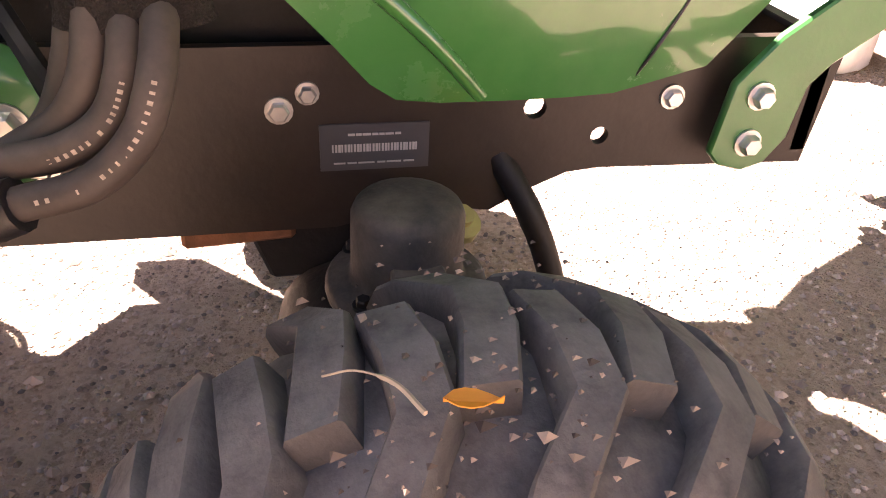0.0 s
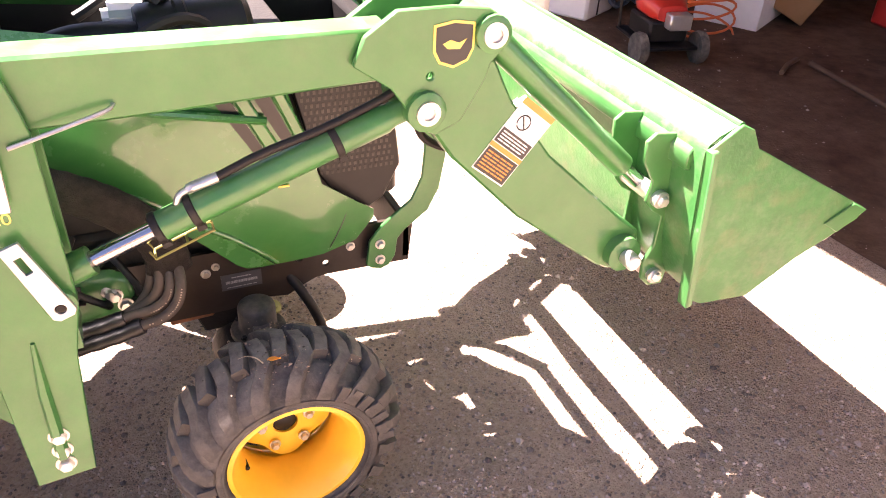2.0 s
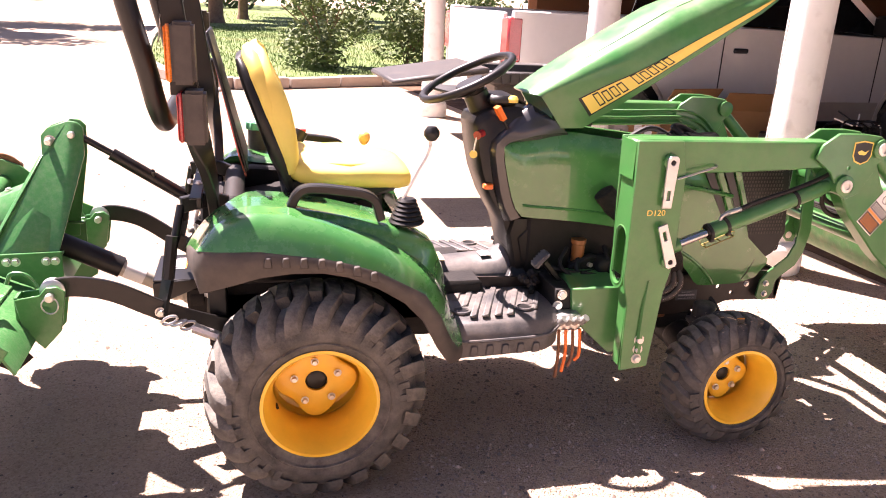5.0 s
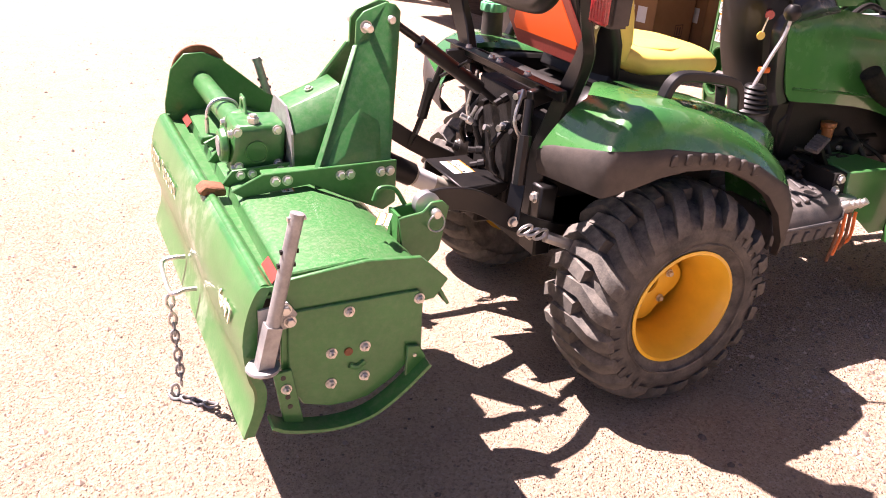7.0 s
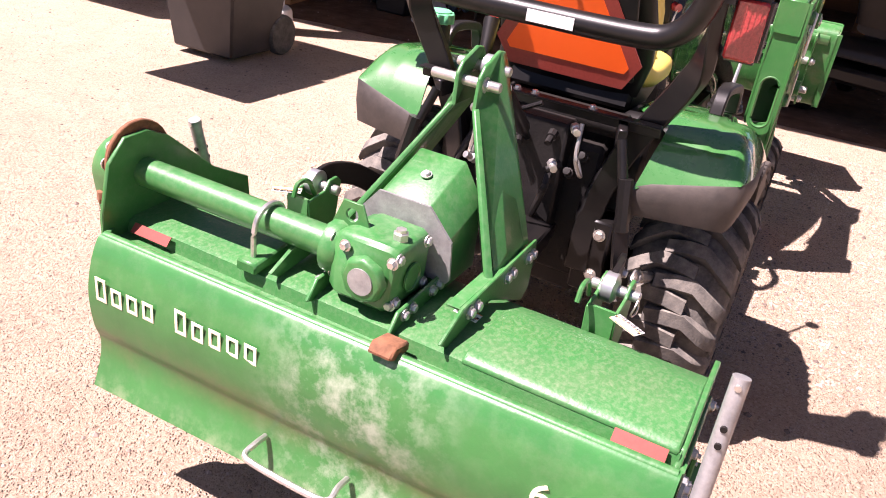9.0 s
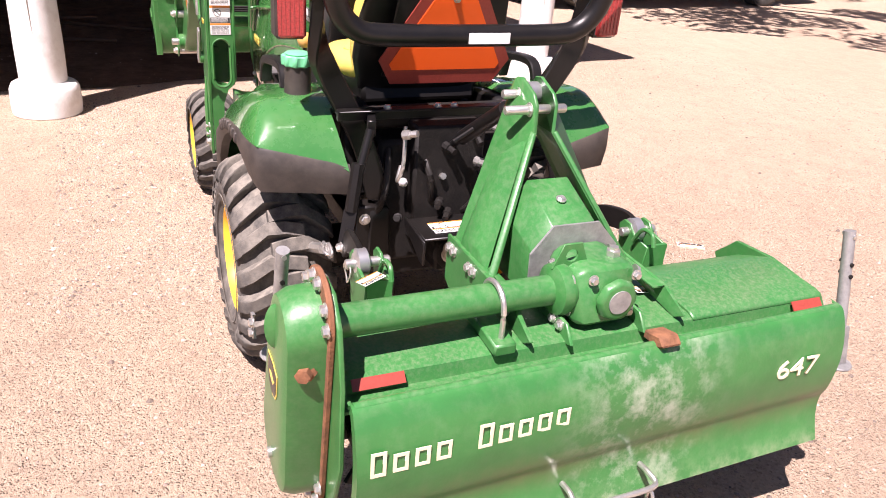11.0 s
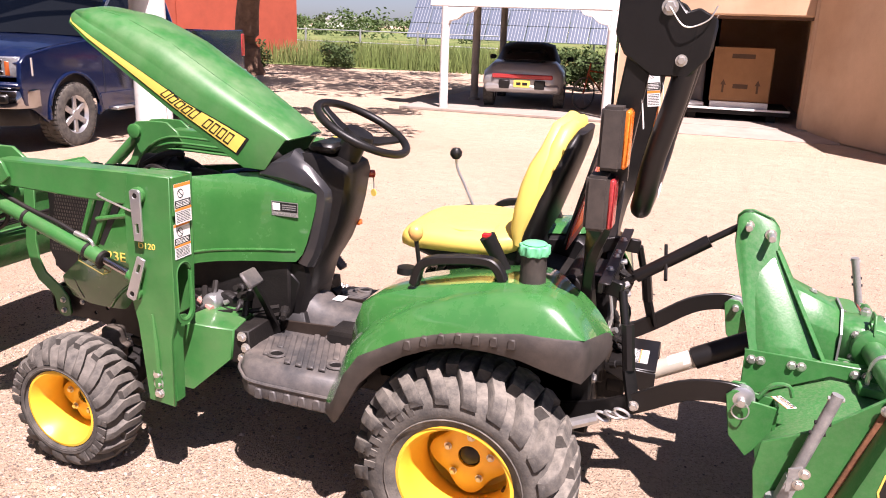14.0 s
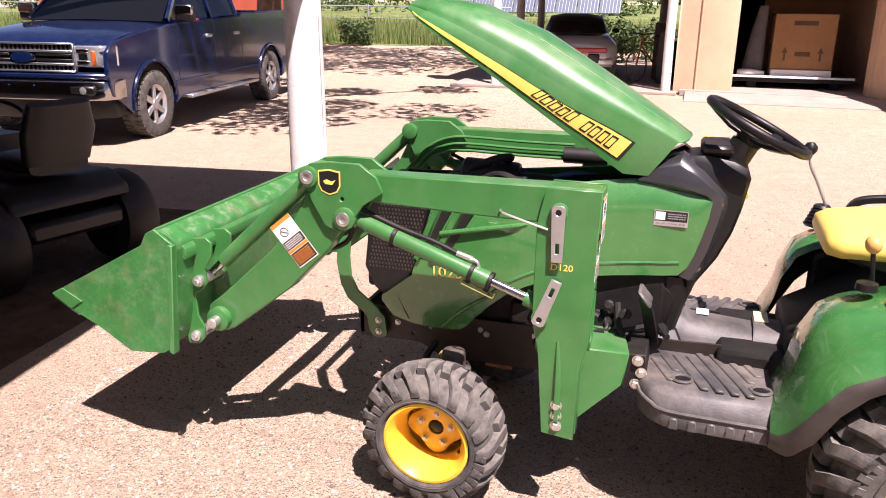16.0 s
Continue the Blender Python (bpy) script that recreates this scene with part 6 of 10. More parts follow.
# ---- front loader ----
loader = thing("front_loader", "green front-end loader with its bucket tilted up, mounted on the tractor", "loader")
for s in (1, -1):
    # mast: outer and inner cheek, front web, rear web with an oval opening
    out = [(0.968, 1.125), (1.125, 1.125), (1.148, 1.02), (1.150, 0.72), (1.128, 0.62), (1.105, 0.345), (1.005, 0.335), (1.000, 0.58), (0.980, 0.655), (0.978, 0.69), (0.975, 0.90)]
    bm = B()
    plate(bm, out, [], s * 0.5050, s * 0.5170)
    mast = part("mast_cheek", bm, GREEN_LOADER, loader, "green loader mast side plate", bevel=0.002)
    inner = [(0.968, 1.125), (1.125, 1.125), (1.148, 1.02), (1.150, 0.72), (1.120, 0.63), (1.06, 0.62), (0.990, 0.665), (0.985, 0.70), (0.975, 0.90)]
    bm = B()
    plate(bm, inner, [], s * 0.4010, s * 0.4110)
    part("mast_inner_cheek", bm, GREEN_LOADER, loader, bevel=0.002)
    bm = B()
    oval = circle(s * 0.4590, 0.672, 0.036, 12, 180, 360) + circle(s * 0.4590, 0.800, 0.036, 12, 0, 180)
    plate(bm, circle(s * 0.4580, 0.668, 0.047, 14, 180, 360) + [(s * 0.4580 + 0.047, 1.0), (s * 0.4580 - 0.047, 1.0)], [oval], 0.978, 0.988, "x")
    prism(bm, [(s * 0.4270, 0.64), (s * 0.5050, 0.66), (s * 0.5050, 0.60), (s * 0.5020, 0.35), (s * 0.4620, 0.35), (s * 0.4550, 0.56)], 1.002, 1.014, "x")
    tube(bm, [(0.983, p[0], p[1]) for p in oval], 0.007, 6, closed=True)
    part("mast_web", bm, GREEN_LOADER, loader, "rear mast web with an oval opening", sharp=50)
    bm = B()
    prism(bm, [(s * 0.4110, 0.62), (s * 0.5050, 0.62), (s * 0.5050, 0.95), (s * 0.4110, 0.95)], 1.128, 1.138, "x")
    part("mast_front_web", bm, GREEN_LOADER, loader)
    bm = B()
    tube(bm, [(1.068, s * 0.5180, 0.66), (1.062, s * 0.5210, 0.56), (1.060, s * 0.5210, 0.40)], [0.004, 0.010, 0.012], 6)
    part("mast_rib", bm, GREEN_LOADER, mast)
    for i in range(3):
        bolt(mast, (1.060 + 0.001 * i, s * 0.5170, 0.378 + 0.035 * i), (0, s, 0), 0.0135, 0.014)
    lettering("D120", 0.027, DECAL_YELLOW, side_frame(1.070 if s > 0 else 1.060, s * 0.5175, 0.892, s), mast, "model_number", "yellow loader model number", width=1.1)
    # locking straps
    for (x0, z0), (x1, z1) in (((1.085, 1.06), (1.083, 0.925)), ((1.125, 0.73), (1.083, 0.845))):
        d = Vector((x1 - x0, z1 - z0)).normalized()
        nrm = Vector((-d.y, d.x))
        w = 0.020
        p0, p1 = Vector((x0, z0)) - d * w, Vector((x1, z1)) + d * 0.012
        outl = [tuple(p0 + nrm * w * 0.6), tuple(p0 + d * w * 0.4 + nrm * w), tuple(p1 + nrm * w * 0.8), tuple(p1 - nrm * w * 0.8), tuple(p0 + d * w * 0.4 - nrm * w), tuple(p0 - nrm * w * 0.6)]
        mid = Vector((x0, z0)) + (Vector((x1, z1)) - Vector((x0, z0))) * 0.78
        slot = [tuple(mid + d * 0.016 + nrm * 0.006), tuple(mid + d * 0.016 - nrm * 0.006), tuple(mid - d * 0.016 - nrm * 0.006), tuple(mid - d * 0.016 + nrm * 0.006)]
        bm = B()
        plate(bm, outl, [slot, circle(x0, z0, 0.009, 12)], s * 0.5310, s * 0.5390)
        part("lock_strap", bm, ALLOY, mast, "bare steel locking strap", bevel=0.001)
        pin(mast, (x0, s * 0.4950, z0), (x0, s * 0.5320, z0), 0.026, GREEN_LOADER, "pin_boss")
        pin(mast, (x0, s * 0.5250, z0), (x0, s * 0.5380, z0), 0.0088, IRON, "pin")
    bm = B()
    tube(bm, smooth_path([(1.115, s * 0.5230, 1.005), (1.18, s * 0.5210, 1.022), (1.25, s * 0.5130, 1.040), (1.262, s * 0.4950, 1.043)]), 0.0035, 6)
    part("lock_rod", bm, ZINC, mast, "thin bent lock rod")
    # warning labels on the rear web
    mt = Matrix.Translation((0.9765, s * 0.4590, 0.985)) @ Matrix(((0, 0, -1, 0), (-1, 0, 0, 0), (0, 1, 0, 0), (0, 0, 0, 1)))
    bm = B()
    plate(bm, [(s * 0.4110, 1.0), (s * 0.5050, 1.0), (s * 0.5050, 1.12), (s * 0.4110, 1.12)], [], 0.968, 0.978, "x")
    part("mast_cap_web", bm, GREEN_LOADER, loader)
    if s > 0:
        label_plate(mast, Matrix.Translation((-0.010, 0, 0.050)) @ mt, 0.080, 0.13)
        label_plate(mast, Matrix.Translation((0.0, 0, -0.074)) @ mt, 0.080, 0.115)
    # gusset back to the tractor frame
    bm = B()
    rings = []
    for y, pts in ((0.405, [(1.02, 0.60), (1.10, 0.60), (1.09, 0.35), (1.01, 0.345)]), (0.36, [(0.865, 0.580), (1.08, 0.59), (1.07, 0.345), (0.88, 0.465)]), (0.165, [(0.90, 0.585), (1.06, 0.585), (1.05, 0.43), (0.90, 0.46)])):
        rings.append([(x, s * y, z) for x, z in pts])
    loop_loft(bm, rings)
    gus = part("mast_gusset", bm, GREEN_LOADER, loader, "green mast gusset", bevel=0.005)
    bm = B()
    prism(bm, [(0.805, 0.455), (0.885, 0.455), (0.885, 0.575), (0.815, 0.578)], s * 0.150, s * 0.352, "y")
    part("mount_plate", bm, IRON, loader, "black mounting block", bevel=0.004)
    for i in range(3):
        bolt(loader, ((0.841, 0.826, 0.840)[i], s * 0.352, 0.476 + 0.040 * i), (0, s, 0), 0.0135, 0.014)
    # boom
    bm = B()
    rings = []
    for x, z0, z1 in ((0.972, 1.05, 1.123), (1.02, 1.012, 1.126), (1.35, 1.018, 1.122), (1.70, 1.030, 1.118)):
        rings.append([(x, s * 0.4200, z0), (x, s * 0.4950, z0), (x, s * 0.4950, z1), (x, s * 0.4200, z1)])
    loop_loft(bm, rings)
    boom = part("boom", bm, GREEN_LOADER, loader, "long green loader arm", bevel=0.005)
    knee = [(1.625, 1.065), (1.645, 1.112), (1.70, 1.150), (1.80, 1.150), (1.865, 1.142), (1.905, 1.112), (1.905, 1.080), (1.872, 1.045), (1.865, 1.02), (1.82, 0.945), (1.772, 0.925), (1.735, 0.945), (1.715, 0.985), (1.690, 1.020)]
    for y0, y1 in ((0.500, 0.513), (0.402, 0.415)):
        bm = B()
        plate(bm, knee, [circle(1.76, 1.035, 0.007, 10)] if y0 > 0.45 else [], s * y0, s * y1)
        kp = part("knee_plate", bm, GREEN_LOADER, loader, "green knee plate of the loader arm", bevel=0.003)
        if y0 > 0.45:
            shield(kp, side_frame(1.800, s * 0.5135, 1.088, s), 0.075)
    for px, pz, r in ((1.870, 1.100, 0.033), (1.752, 0.975, 0.036)):
        pin(loader, (px, s * 0.3850, pz), (px, s * 0.5270, pz), r, GREEN_LOADER, "pivot_boss")
        bm = B()
        lathe(bm, [(0.022, 0.0), (0.022, 0.006), (0.012, 0.007), (0.012, 0.002), (0.0, 0.002)], (px, s * 0.5260, pz), (0, s, 0), 18)
        part("pivot_pin", bm, ZINC, loader, "bright pivot pin")
    # lower arm
    arm = [(1.80, 1.06), (1.892, 1.045), (1.932, 0.965), (2.030, 0.836), (2.230, 0.654), (2.292, 0.605), (2.298, 0.560), (2.275, 0.522), (2.228, 0.515), (2.190, 0.536), (1.970, 0.706), (1.818, 0.862), (1.768, 0.935), (1.755, 0.99)]
    bm = B()
    prism(bm, arm, s * 0.4270, s * 0.4930)
    la = part("lower_arm", bm, GREEN_LOADER, loader, "green lower loader arm", bevel=0.005)
    label_plate(la, side_frame(1.944, s * 0.4935, 0.876, s, 39 if s > 0 else -39), 0.088, 0.165, dark=True)
    pin(la, (2.245, s * 0.4000, 0.566), (2.245, s * 0.5210, 0.566), 0.042, GREEN_LOADER, "pivot_boss")
    pin(la, (2.245, s * 0.5200, 0.566), (2.245, s * 0.5570, 0.566), 0.019, ZINC, "pivot_pin")
    # bucket cylinder
    bm = B()
    tube(bm, [(1.875, s * 0.4600, 1.095), (2.235, s * 0.4600, 0.765)], 0.027, 16)
    bc = part("bucket_cylinder", bm, GREEN_LOADER, loader, "green hydraulic bucket cylinder")
    bm = B()
    tube(bm, [(2.225, s * 0.4600, 0.774), (2.298, s * 0.4600, 0.707)], 0.016, 12)
    part("rod", bm, CHROME, bc, "bright steel rod")
    pin(bc, (2.298, s * 0.3950, 0.706), (2.298, s * 0.5390, 0.706), 0.020, ZINC)
    # lift cylinder
    a, b = Vector((1.752, s * 0.4750, 0.975)), Vector((1.125, s * 0.4750, 0.752))
    d = (b - a).normalized()
    L = (b - a).length
    bm = B()
    tube(bm, [a, a + d * L * 0.08, a + d * L * 0.10, a + d * L * 0.745], [0.022, 0.022, 0.0265, 0.0265], 18)
    lc = part("lift_cylinder", bm, GREEN_LOADER, loader, "green hydraulic lift cylinder")
    for f in (0.24, 0.64, 0.735):
        bm = B()
        lathe(bm, [(0.0265, -0.007), (0.029, -0.005), (0.029, 0.005), (0.0265, 0.007)], a + d * L * f, d, 18)
        part("cable_tie", bm, RUBBER_HOSE, lc)
    bm = B()
    tube(bm, [a + d * L * 0.73, a + d * L * 0.95], 0.015, 14)
    part("rod", bm, CHROME, lc, "bright steel rod")
    bm = B()
    tube(bm, [a + d * L * 0.91, a + d * L], 0.026, 12)
    part("rod_eye", bm, GREEN_LOADER, lc)
    up = d.cross(Vector((0, 1, 0))).normalized()
    up = up if up.z > 0 else -up
    bm = B()
    tube(bm, smooth_path([a + d * L * 0.665 + up * 0.024, a + d * L * 0.648 + up * 0.037, a + d * L * 0.62 + up * 0.040]), 0.0062, 10)
    tube(bm, [a + d * L * 0.625 + up * 0.040, a + d * L * 0.61 + up * 0.040], 0.0085, 6)
    tube(bm, [a + d * L * 0.612 + up * 0.040, a + d * L * 0.545 + up * 0.037], 0.0092, 12)
    part("hose_fitting", bm, ZINC, lc, "crimped steel hose end")
    bm = B()
    tube(bm, smooth_path([a + d * L * 0.55 + up * 0.037, a + d * L * 0.42 + up * 0.040, a + d * L * 0.25 + up * 0.033, a + d * L * 0.08 + up * 0.036, a + up * 0.05 - d * 0.04, (1.80, s * 0.4350, 1.03)]), 0.0078, 10)
    part("hose", bm, RUBBER_HOSE, lc, "black hydraulic hose")
    q = a + d * L * 0.69
    bm = B()
    for k in (-1, 1):
        tube(bm, [q - up * 0.024 - d * 0.052 + Vector((0, k * 0.016, 0)), q - up * 0.042 - d * 0.048 + Vector((0, k * 0.016, 0)), q - up * 0.044 + d * 0.058 + Vector((0, k * 0.016, 0)), q - up * 0.026 + d * 0.060 + Vector((0, k * 0.016, 0))], 0.0022, 6)
    for e in (-0.048, 0.0, 0.058):
        tube(bm, [q - up * 0.0435 + d * e + Vector((0, -0.016, 0)), q - up * 0.0435 + d * e + Vector((0, 0.016, 0))], 0.0022, 6)
    part("hose_guard", bm, material("olive coated wire", (0.22, 0.20, 0.05), 0.5, vary=0.2), lc, "thin yellow-green wire guard")
    for f in (0.24, 0.64, 0.735):
        bm = B()
        m = a + d * L * f - up * 0.0295 + Vector((0, s * 0.008, 0))
        box(bm, (-0.008, -0.007, -0.005), (0.008, 0.007, 0.005), Matrix.Translation(m) @ d.to_track_quat("X", "Z").to_matrix().to_4x4())
        part("tie_lock", bm, RUBBER_HOSE, lc, bevel=0.001)
    # hoses at the knee
    for k in range(2):
        bm = B()
        tube(bm, smooth_path([(1.78, s * 0.3950, 0.96), (1.80, s * 0.3850, 0.895 - 0.03 * k), (1.88, s * 0.3850, 0.865 - 0.04 * k), (1.95, s * 0.3950, 0.885 - 0.02 * k), (2.0, s * 0.4050, 0.92)]), 0.0085, 8)
        part("knee_hose", bm, RUBBER_HOSE, loader, "looped black hydraulic hose")
    bm = B()
    tube(bm, [(1.975, s * 0.4200, 0.905), (2.01, s * 0.4200, 0.925)], 0.013, 8)
    part("hose_fitting", bm, ZINC, loader)
    # lines along the inner side of the boom
    for k in range(3):
        bm = B()
        z = 1.03 + 0.028 * k
        tube(bm, smooth_path([(1.18, s * 0.3930, z), (1.40, s * 0.3930, z), (1.62, s * 0.3930, z + 0.005), (1.72, s * 0.3930, z - 0.01), (1.80, s * 0.3930, z - 0.06), (1.95, s * 0.4050, z - 0.22), (2.2, s * 0.4150, z - 0.46)], 4), 0.006, 8)
        part("steel_line", bm, GREEN_LOADER, loader, "green painted hydraulic line")
    bm = B()
    tube(bm, [(1.05, s * 0.3950, 1.045), (1.22, s * 0.3930, 1.045)], 0.032, 10)
    part("hose_sleeve", bm, RUBBER_HOSE, loader, "black woven hose sleeve")
    # front guard bracket
    guard = [(1.749, 0.440), (1.760, 0.428), (1.785, 0.421), (1.806, 0.428), (1.822, 0.452), (1.828, 0.500), (1.845, 0.520), (1.905, 0.565), (1.932, 0.620), (1.946, 0.705), (1.920, 0.985), (1.868, 0.985), (1.893, 0.728), (1.888, 0.655), (1.862, 0.600), (1.790, 0.545), (1.757, 0.505)]
    bm = B()
    prism(bm, guard, s * 0.176, s * 0.186)
    gd = part("guard_bracket", bm, GREEN_LOADER, loader, "green front guard bracket", bevel=0.002)
    for bz in (0.494, 0.450):
        bolt(gd, (1.783, s * 0.186, bz), (0, s, 0), 0.0095, 0.012)
bm = B()
tube(bm, [(1.895, -0.18, 0.97), (1.895, 0.18, 0.97)], 0.020, 10)
part("guard_bar", bm, GREEN_LOADER, loader)
bm = B()
tube(bm, [(2.12, -0.44, 0.70), (2.12, 0.44, 0.70)], 0.030, 16)
part("cross_tube", bm, GREEN_LOADER, loader, "green cross tube between the arms")
for k in range(3):
    bm = B()
    tube(bm, smooth_path([(2.10 - 0.01 * k, -0.46, 0.755 + 0.014 * k), (2.09 - 0.02 * k, 0.0, 0.76 + 0.014 * k), (2.10 - 0.01 * k, 0.46, 0.755 + 0.014 * k)]), 0.006, 8)
    part("steel_line", bm, RUBBER_HOSE, loader)
# bracket on the right rail that holds the hoses
bm = B()
loop_loft(bm, [[(x, y, z) for x, z in o] for y, o in ((-0.156, [(1.02, 0.40), (1.20, 0.435), (1.228, 0.47), (1.222, 0.525), (1.19, 0.548), (1.02, 0.56)]), (-0.172, [(1.02, 0.41), (1.195, 0.44), (1.222, 0.472), (1.216, 0.520), (1.188, 0.541), (1.02, 0.55)]), (-0.180, [(1.02, 0.425), (1.185, 0.452), (1.208, 0.476), (1.203, 0.512), (1.182, 0.528), (1.02, 0.535)]))])
part("hose_mount", bm, GREEN_LOADER, loader, "green cast bracket bolted to the rail", bevel=0.006)
bolt(loader, (1.186, -0.180, 0.490), (0, -1, 0), 0.0125, 0.014)
bolt(loader, (1.203, -0.180, 0.462), (0, -1, 0), 0.0125, 0.014)

# bucket
bucket = thing("loader_bucket", "green steel loader bucket tilted up, with scraped bare edge", "bucket")
prof = [(2.388, 0.904), (2.318, 0.868), (2.314, 0.80), (2.336, 0.60), (2.368, 0.500), (2.43, 0.462), (2.53, 0.456), (2.655, 0.530), (2.822, 0.604)]
curve = [(v.x, v.z) for v in smooth_path([(p[0], 0, p[1]) for p in prof], 3)]
bm = loft(B(), [[(x, y, z) for x, z in curve] for y in (-0.612, -0.3, 0.0, 0.3, 0.612)])
thicken(bm, 0.006)
part("bucket_shell", bm, BUCKET_IN, bucket, "curved bucket back and floor, scraped inside")
side = [(2.316, 0.860), (2.386, 0.906), (2.418, 0.890), (2.444, 0.845), (2.840, 0.630), (2.826, 0.602), (2.655, 0.524), (2.535, 0.450), (2.40, 0.462), (2.350, 0.49), (2.320, 0.78)]
for s in (1, -1):
    bm = B()
    prism(bm, side, s * 0.610, s * 0.622)
    part("bucket_side", bm, BUCKET_IN, bucket, "green bucket side plate", bevel=0.002)
    bm = B()
    prism(bm, [(2.712, 0.614), (2.792, 0.654), (2.842, 0.628), (2.765, 0.580)], s * 0.6215, s * 0.6275)
    part("side_cutter", bm, GREEN_LOADER, bucket, bevel=0.002)
    bm = B()
    prism(bm, [(2.312, 0.86), (2.330, 0.862), (2.366, 0.475), (2.348, 0.468)], s * 0.600, s * 0.634)
    part("edge_rib", bm, GREEN_LOADER, bucket, bevel=0.003)
    for y in (0.402, 0.518):
        ear = [(2.318, 0.855), (2.262, 0.862), (2.240, 0.845), (2.244, 0.800), (2.276, 0.748), (2.268, 0.700), (2.292, 0.672), (2.320, 0.655), (2.318, 0.575), (2.296, 0.535), (2.300, 0.490), (2.325, 0.465), (2.365, 0.462), (2.372, 0.500), (2.345, 0.60), (2.325, 0.80)]
        bm = B()
        prism(bm, ear, s * (y - 0.005), s * (y + 0.005))
        part("bucket_ear", bm, GREEN_LOADER, bucket, "green hinge ear", bevel=0.002)
    pin(bucket, (2.330, s * 0.3950, 0.498), (2.330, s * 0.5370, 0.498), 0.019, ZINC)
    bolt(bucket, (2.330, s * 0.5310, 0.498), (0, s, 0), 0.013, 0.014)
    bolt(bucket, (2.298, s * 0.5370, 0.706), (0, s, 0), 0.013, 0.012)
bm = B()
tube(bm, [(2.386, -0.615, 0.902), (2.386, 0.615, 0.902)], 0.007, 8)
part("top_lip", bm, GREEN_LOADER, bucket)
bm = B()
prism(bm, [(2.740, 0.562), (2.843, 0.616), (2.846, 0.608), (2.745, 0.552)], -0.615, 0.615)
part("cutting_edge", bm, ALLOY, bucket, "bare steel cutting edge", bevel=0.001)
bm = B()
prism(bm, [(2.314, 0.852), (2.300, 0.835), (2.300, 0.800), (2.316, 0.795)], -0.58, 0.58)
part("back_channel", bm, GREEN_LOADER, bucket, bevel=0.003)

# ---- tiller ----
tiller = thing("rotary_tiller", "dusty green rotary tiller hitched behind the tractor", "tiller")
Y0, Y1 = -0.6485, 0.575
deck = [(-0.805, 0.530), (-0.832, 0.578), (-0.862, 0.605), (-0.905, 0.622), (-1.005, 0.664), (-1.165, 0.656), (-1.182, 0.650), (-1.190, 0.622), (-1.240, 0.624)]
bm = loft(B(), [[(x, y, z) for x, z in deck] for y in (Y0, -0.3, 0, 0.3, Y1)])
thicken(bm, 0.007)
part("deck", bm, GREEN_SOILED, tiller, "dusty green top deck with dried soil", bevel=0.0, sharp=30)
# raised upper skin of the right half, with its front lip
bm = B()
loop_loft(bm, [[(x, y, z) for x, z in ((-0.900, 0.628), (-1.008, 0.673), (-1.166, 0.664), (-1.184, 0.655), (-1.184, 0.645), (-1.008, 0.652), (-0.905, 0.612))] for y in (-0.645, -0.635, -0.262, -0.252)])
part("deck_skin", bm, GREEN_SOILED, tiller, "scuffed raised deck skin", bevel=0.003)
for y0, y1 in ((-0.63, -0.54), (0.44, 0.545)):
    bm = B()
    box(bm, (-0.0115, y0, -0.001), (0.0115, y1, 0.0015), Matrix.Translation((-1.196, 0, 0.646)) @ pose(0, 0, 0, 0, -48, 0))
    part("red_reflector", bm, RED_REFLECT, tiller, "red reflector strip")
# rear flap
fp = [(-1.225, 0.632), (-1.240, 0.648), (-1.262, 0.642), (-1.285, 0.590), (-1.297, 0.52), (-1.290, 0.44), (-1.278, 0.40), (-1.282, 0.35), (-1.305, 0.285)]
fcur = [(v.x, v.z) for v in smooth_path([(p[0], 0, p[1]) for p in fp], 4)]
def flap_x(x, y):
    """The flap hangs a little askew."""
    return x + 0.006 - 0.026 * (y + 0.045)


bm = loft(B(), [[(flap_x(x, y), y, z) for x, z in fcur] for y in (-0.660, -0.5, -0.35, -0.15, 0, 0.15, 0.3, 0.45, 0.565)])
thicken(bm, 0.006)
flap = part("rear_flap", bm, GREEN_FLAP, tiller, "curved dusty green rear flap", sharp=60)
for y in (-0.659, 0.564):
    bm = B()
    inner = [(x + 0.030 - 0.012 * abs(i / len(fcur) - 0.5), z) for i, (x, z) in enumerate(fcur)]
    loft(bm, [[(flap_x(x, y) + 0.002, y, z) for x, z in fcur[5:]], [(flap_x(x, y), y, z) for x, z in inner[5:]]])
    part("flap_flange", thicken(bm, 0.004), GREEN_WORN, flap, "turned-in end of the flap")
bm = B()
tube(bm, [(flap_x(-1.246, y), y, 0.642) for y in (-0.655, -0.2, 0.2, 0.56)], 0.011, 12)
part("hinge_roll", bm, GREEN_WORN, flap, "rolled hinge edge")
rearm = Matrix(((0, 0, -1, 0), (-1, 0, 0, 0), (0, 1, 0, 0), (0, 0, 0, 1)))


def on_flap(y, z, off=0.0025):
    for (x0, z0), (x1, z1) in zip(fcur[6:], fcur[7:]):
        if z1 <= z <= z0:
            x = x0 + (x1 - x0) * (z0 - z) / (z0 - z1)
            break
    return Matrix.Translation((flap_x(x, y) - off, y, z)) @ rearm


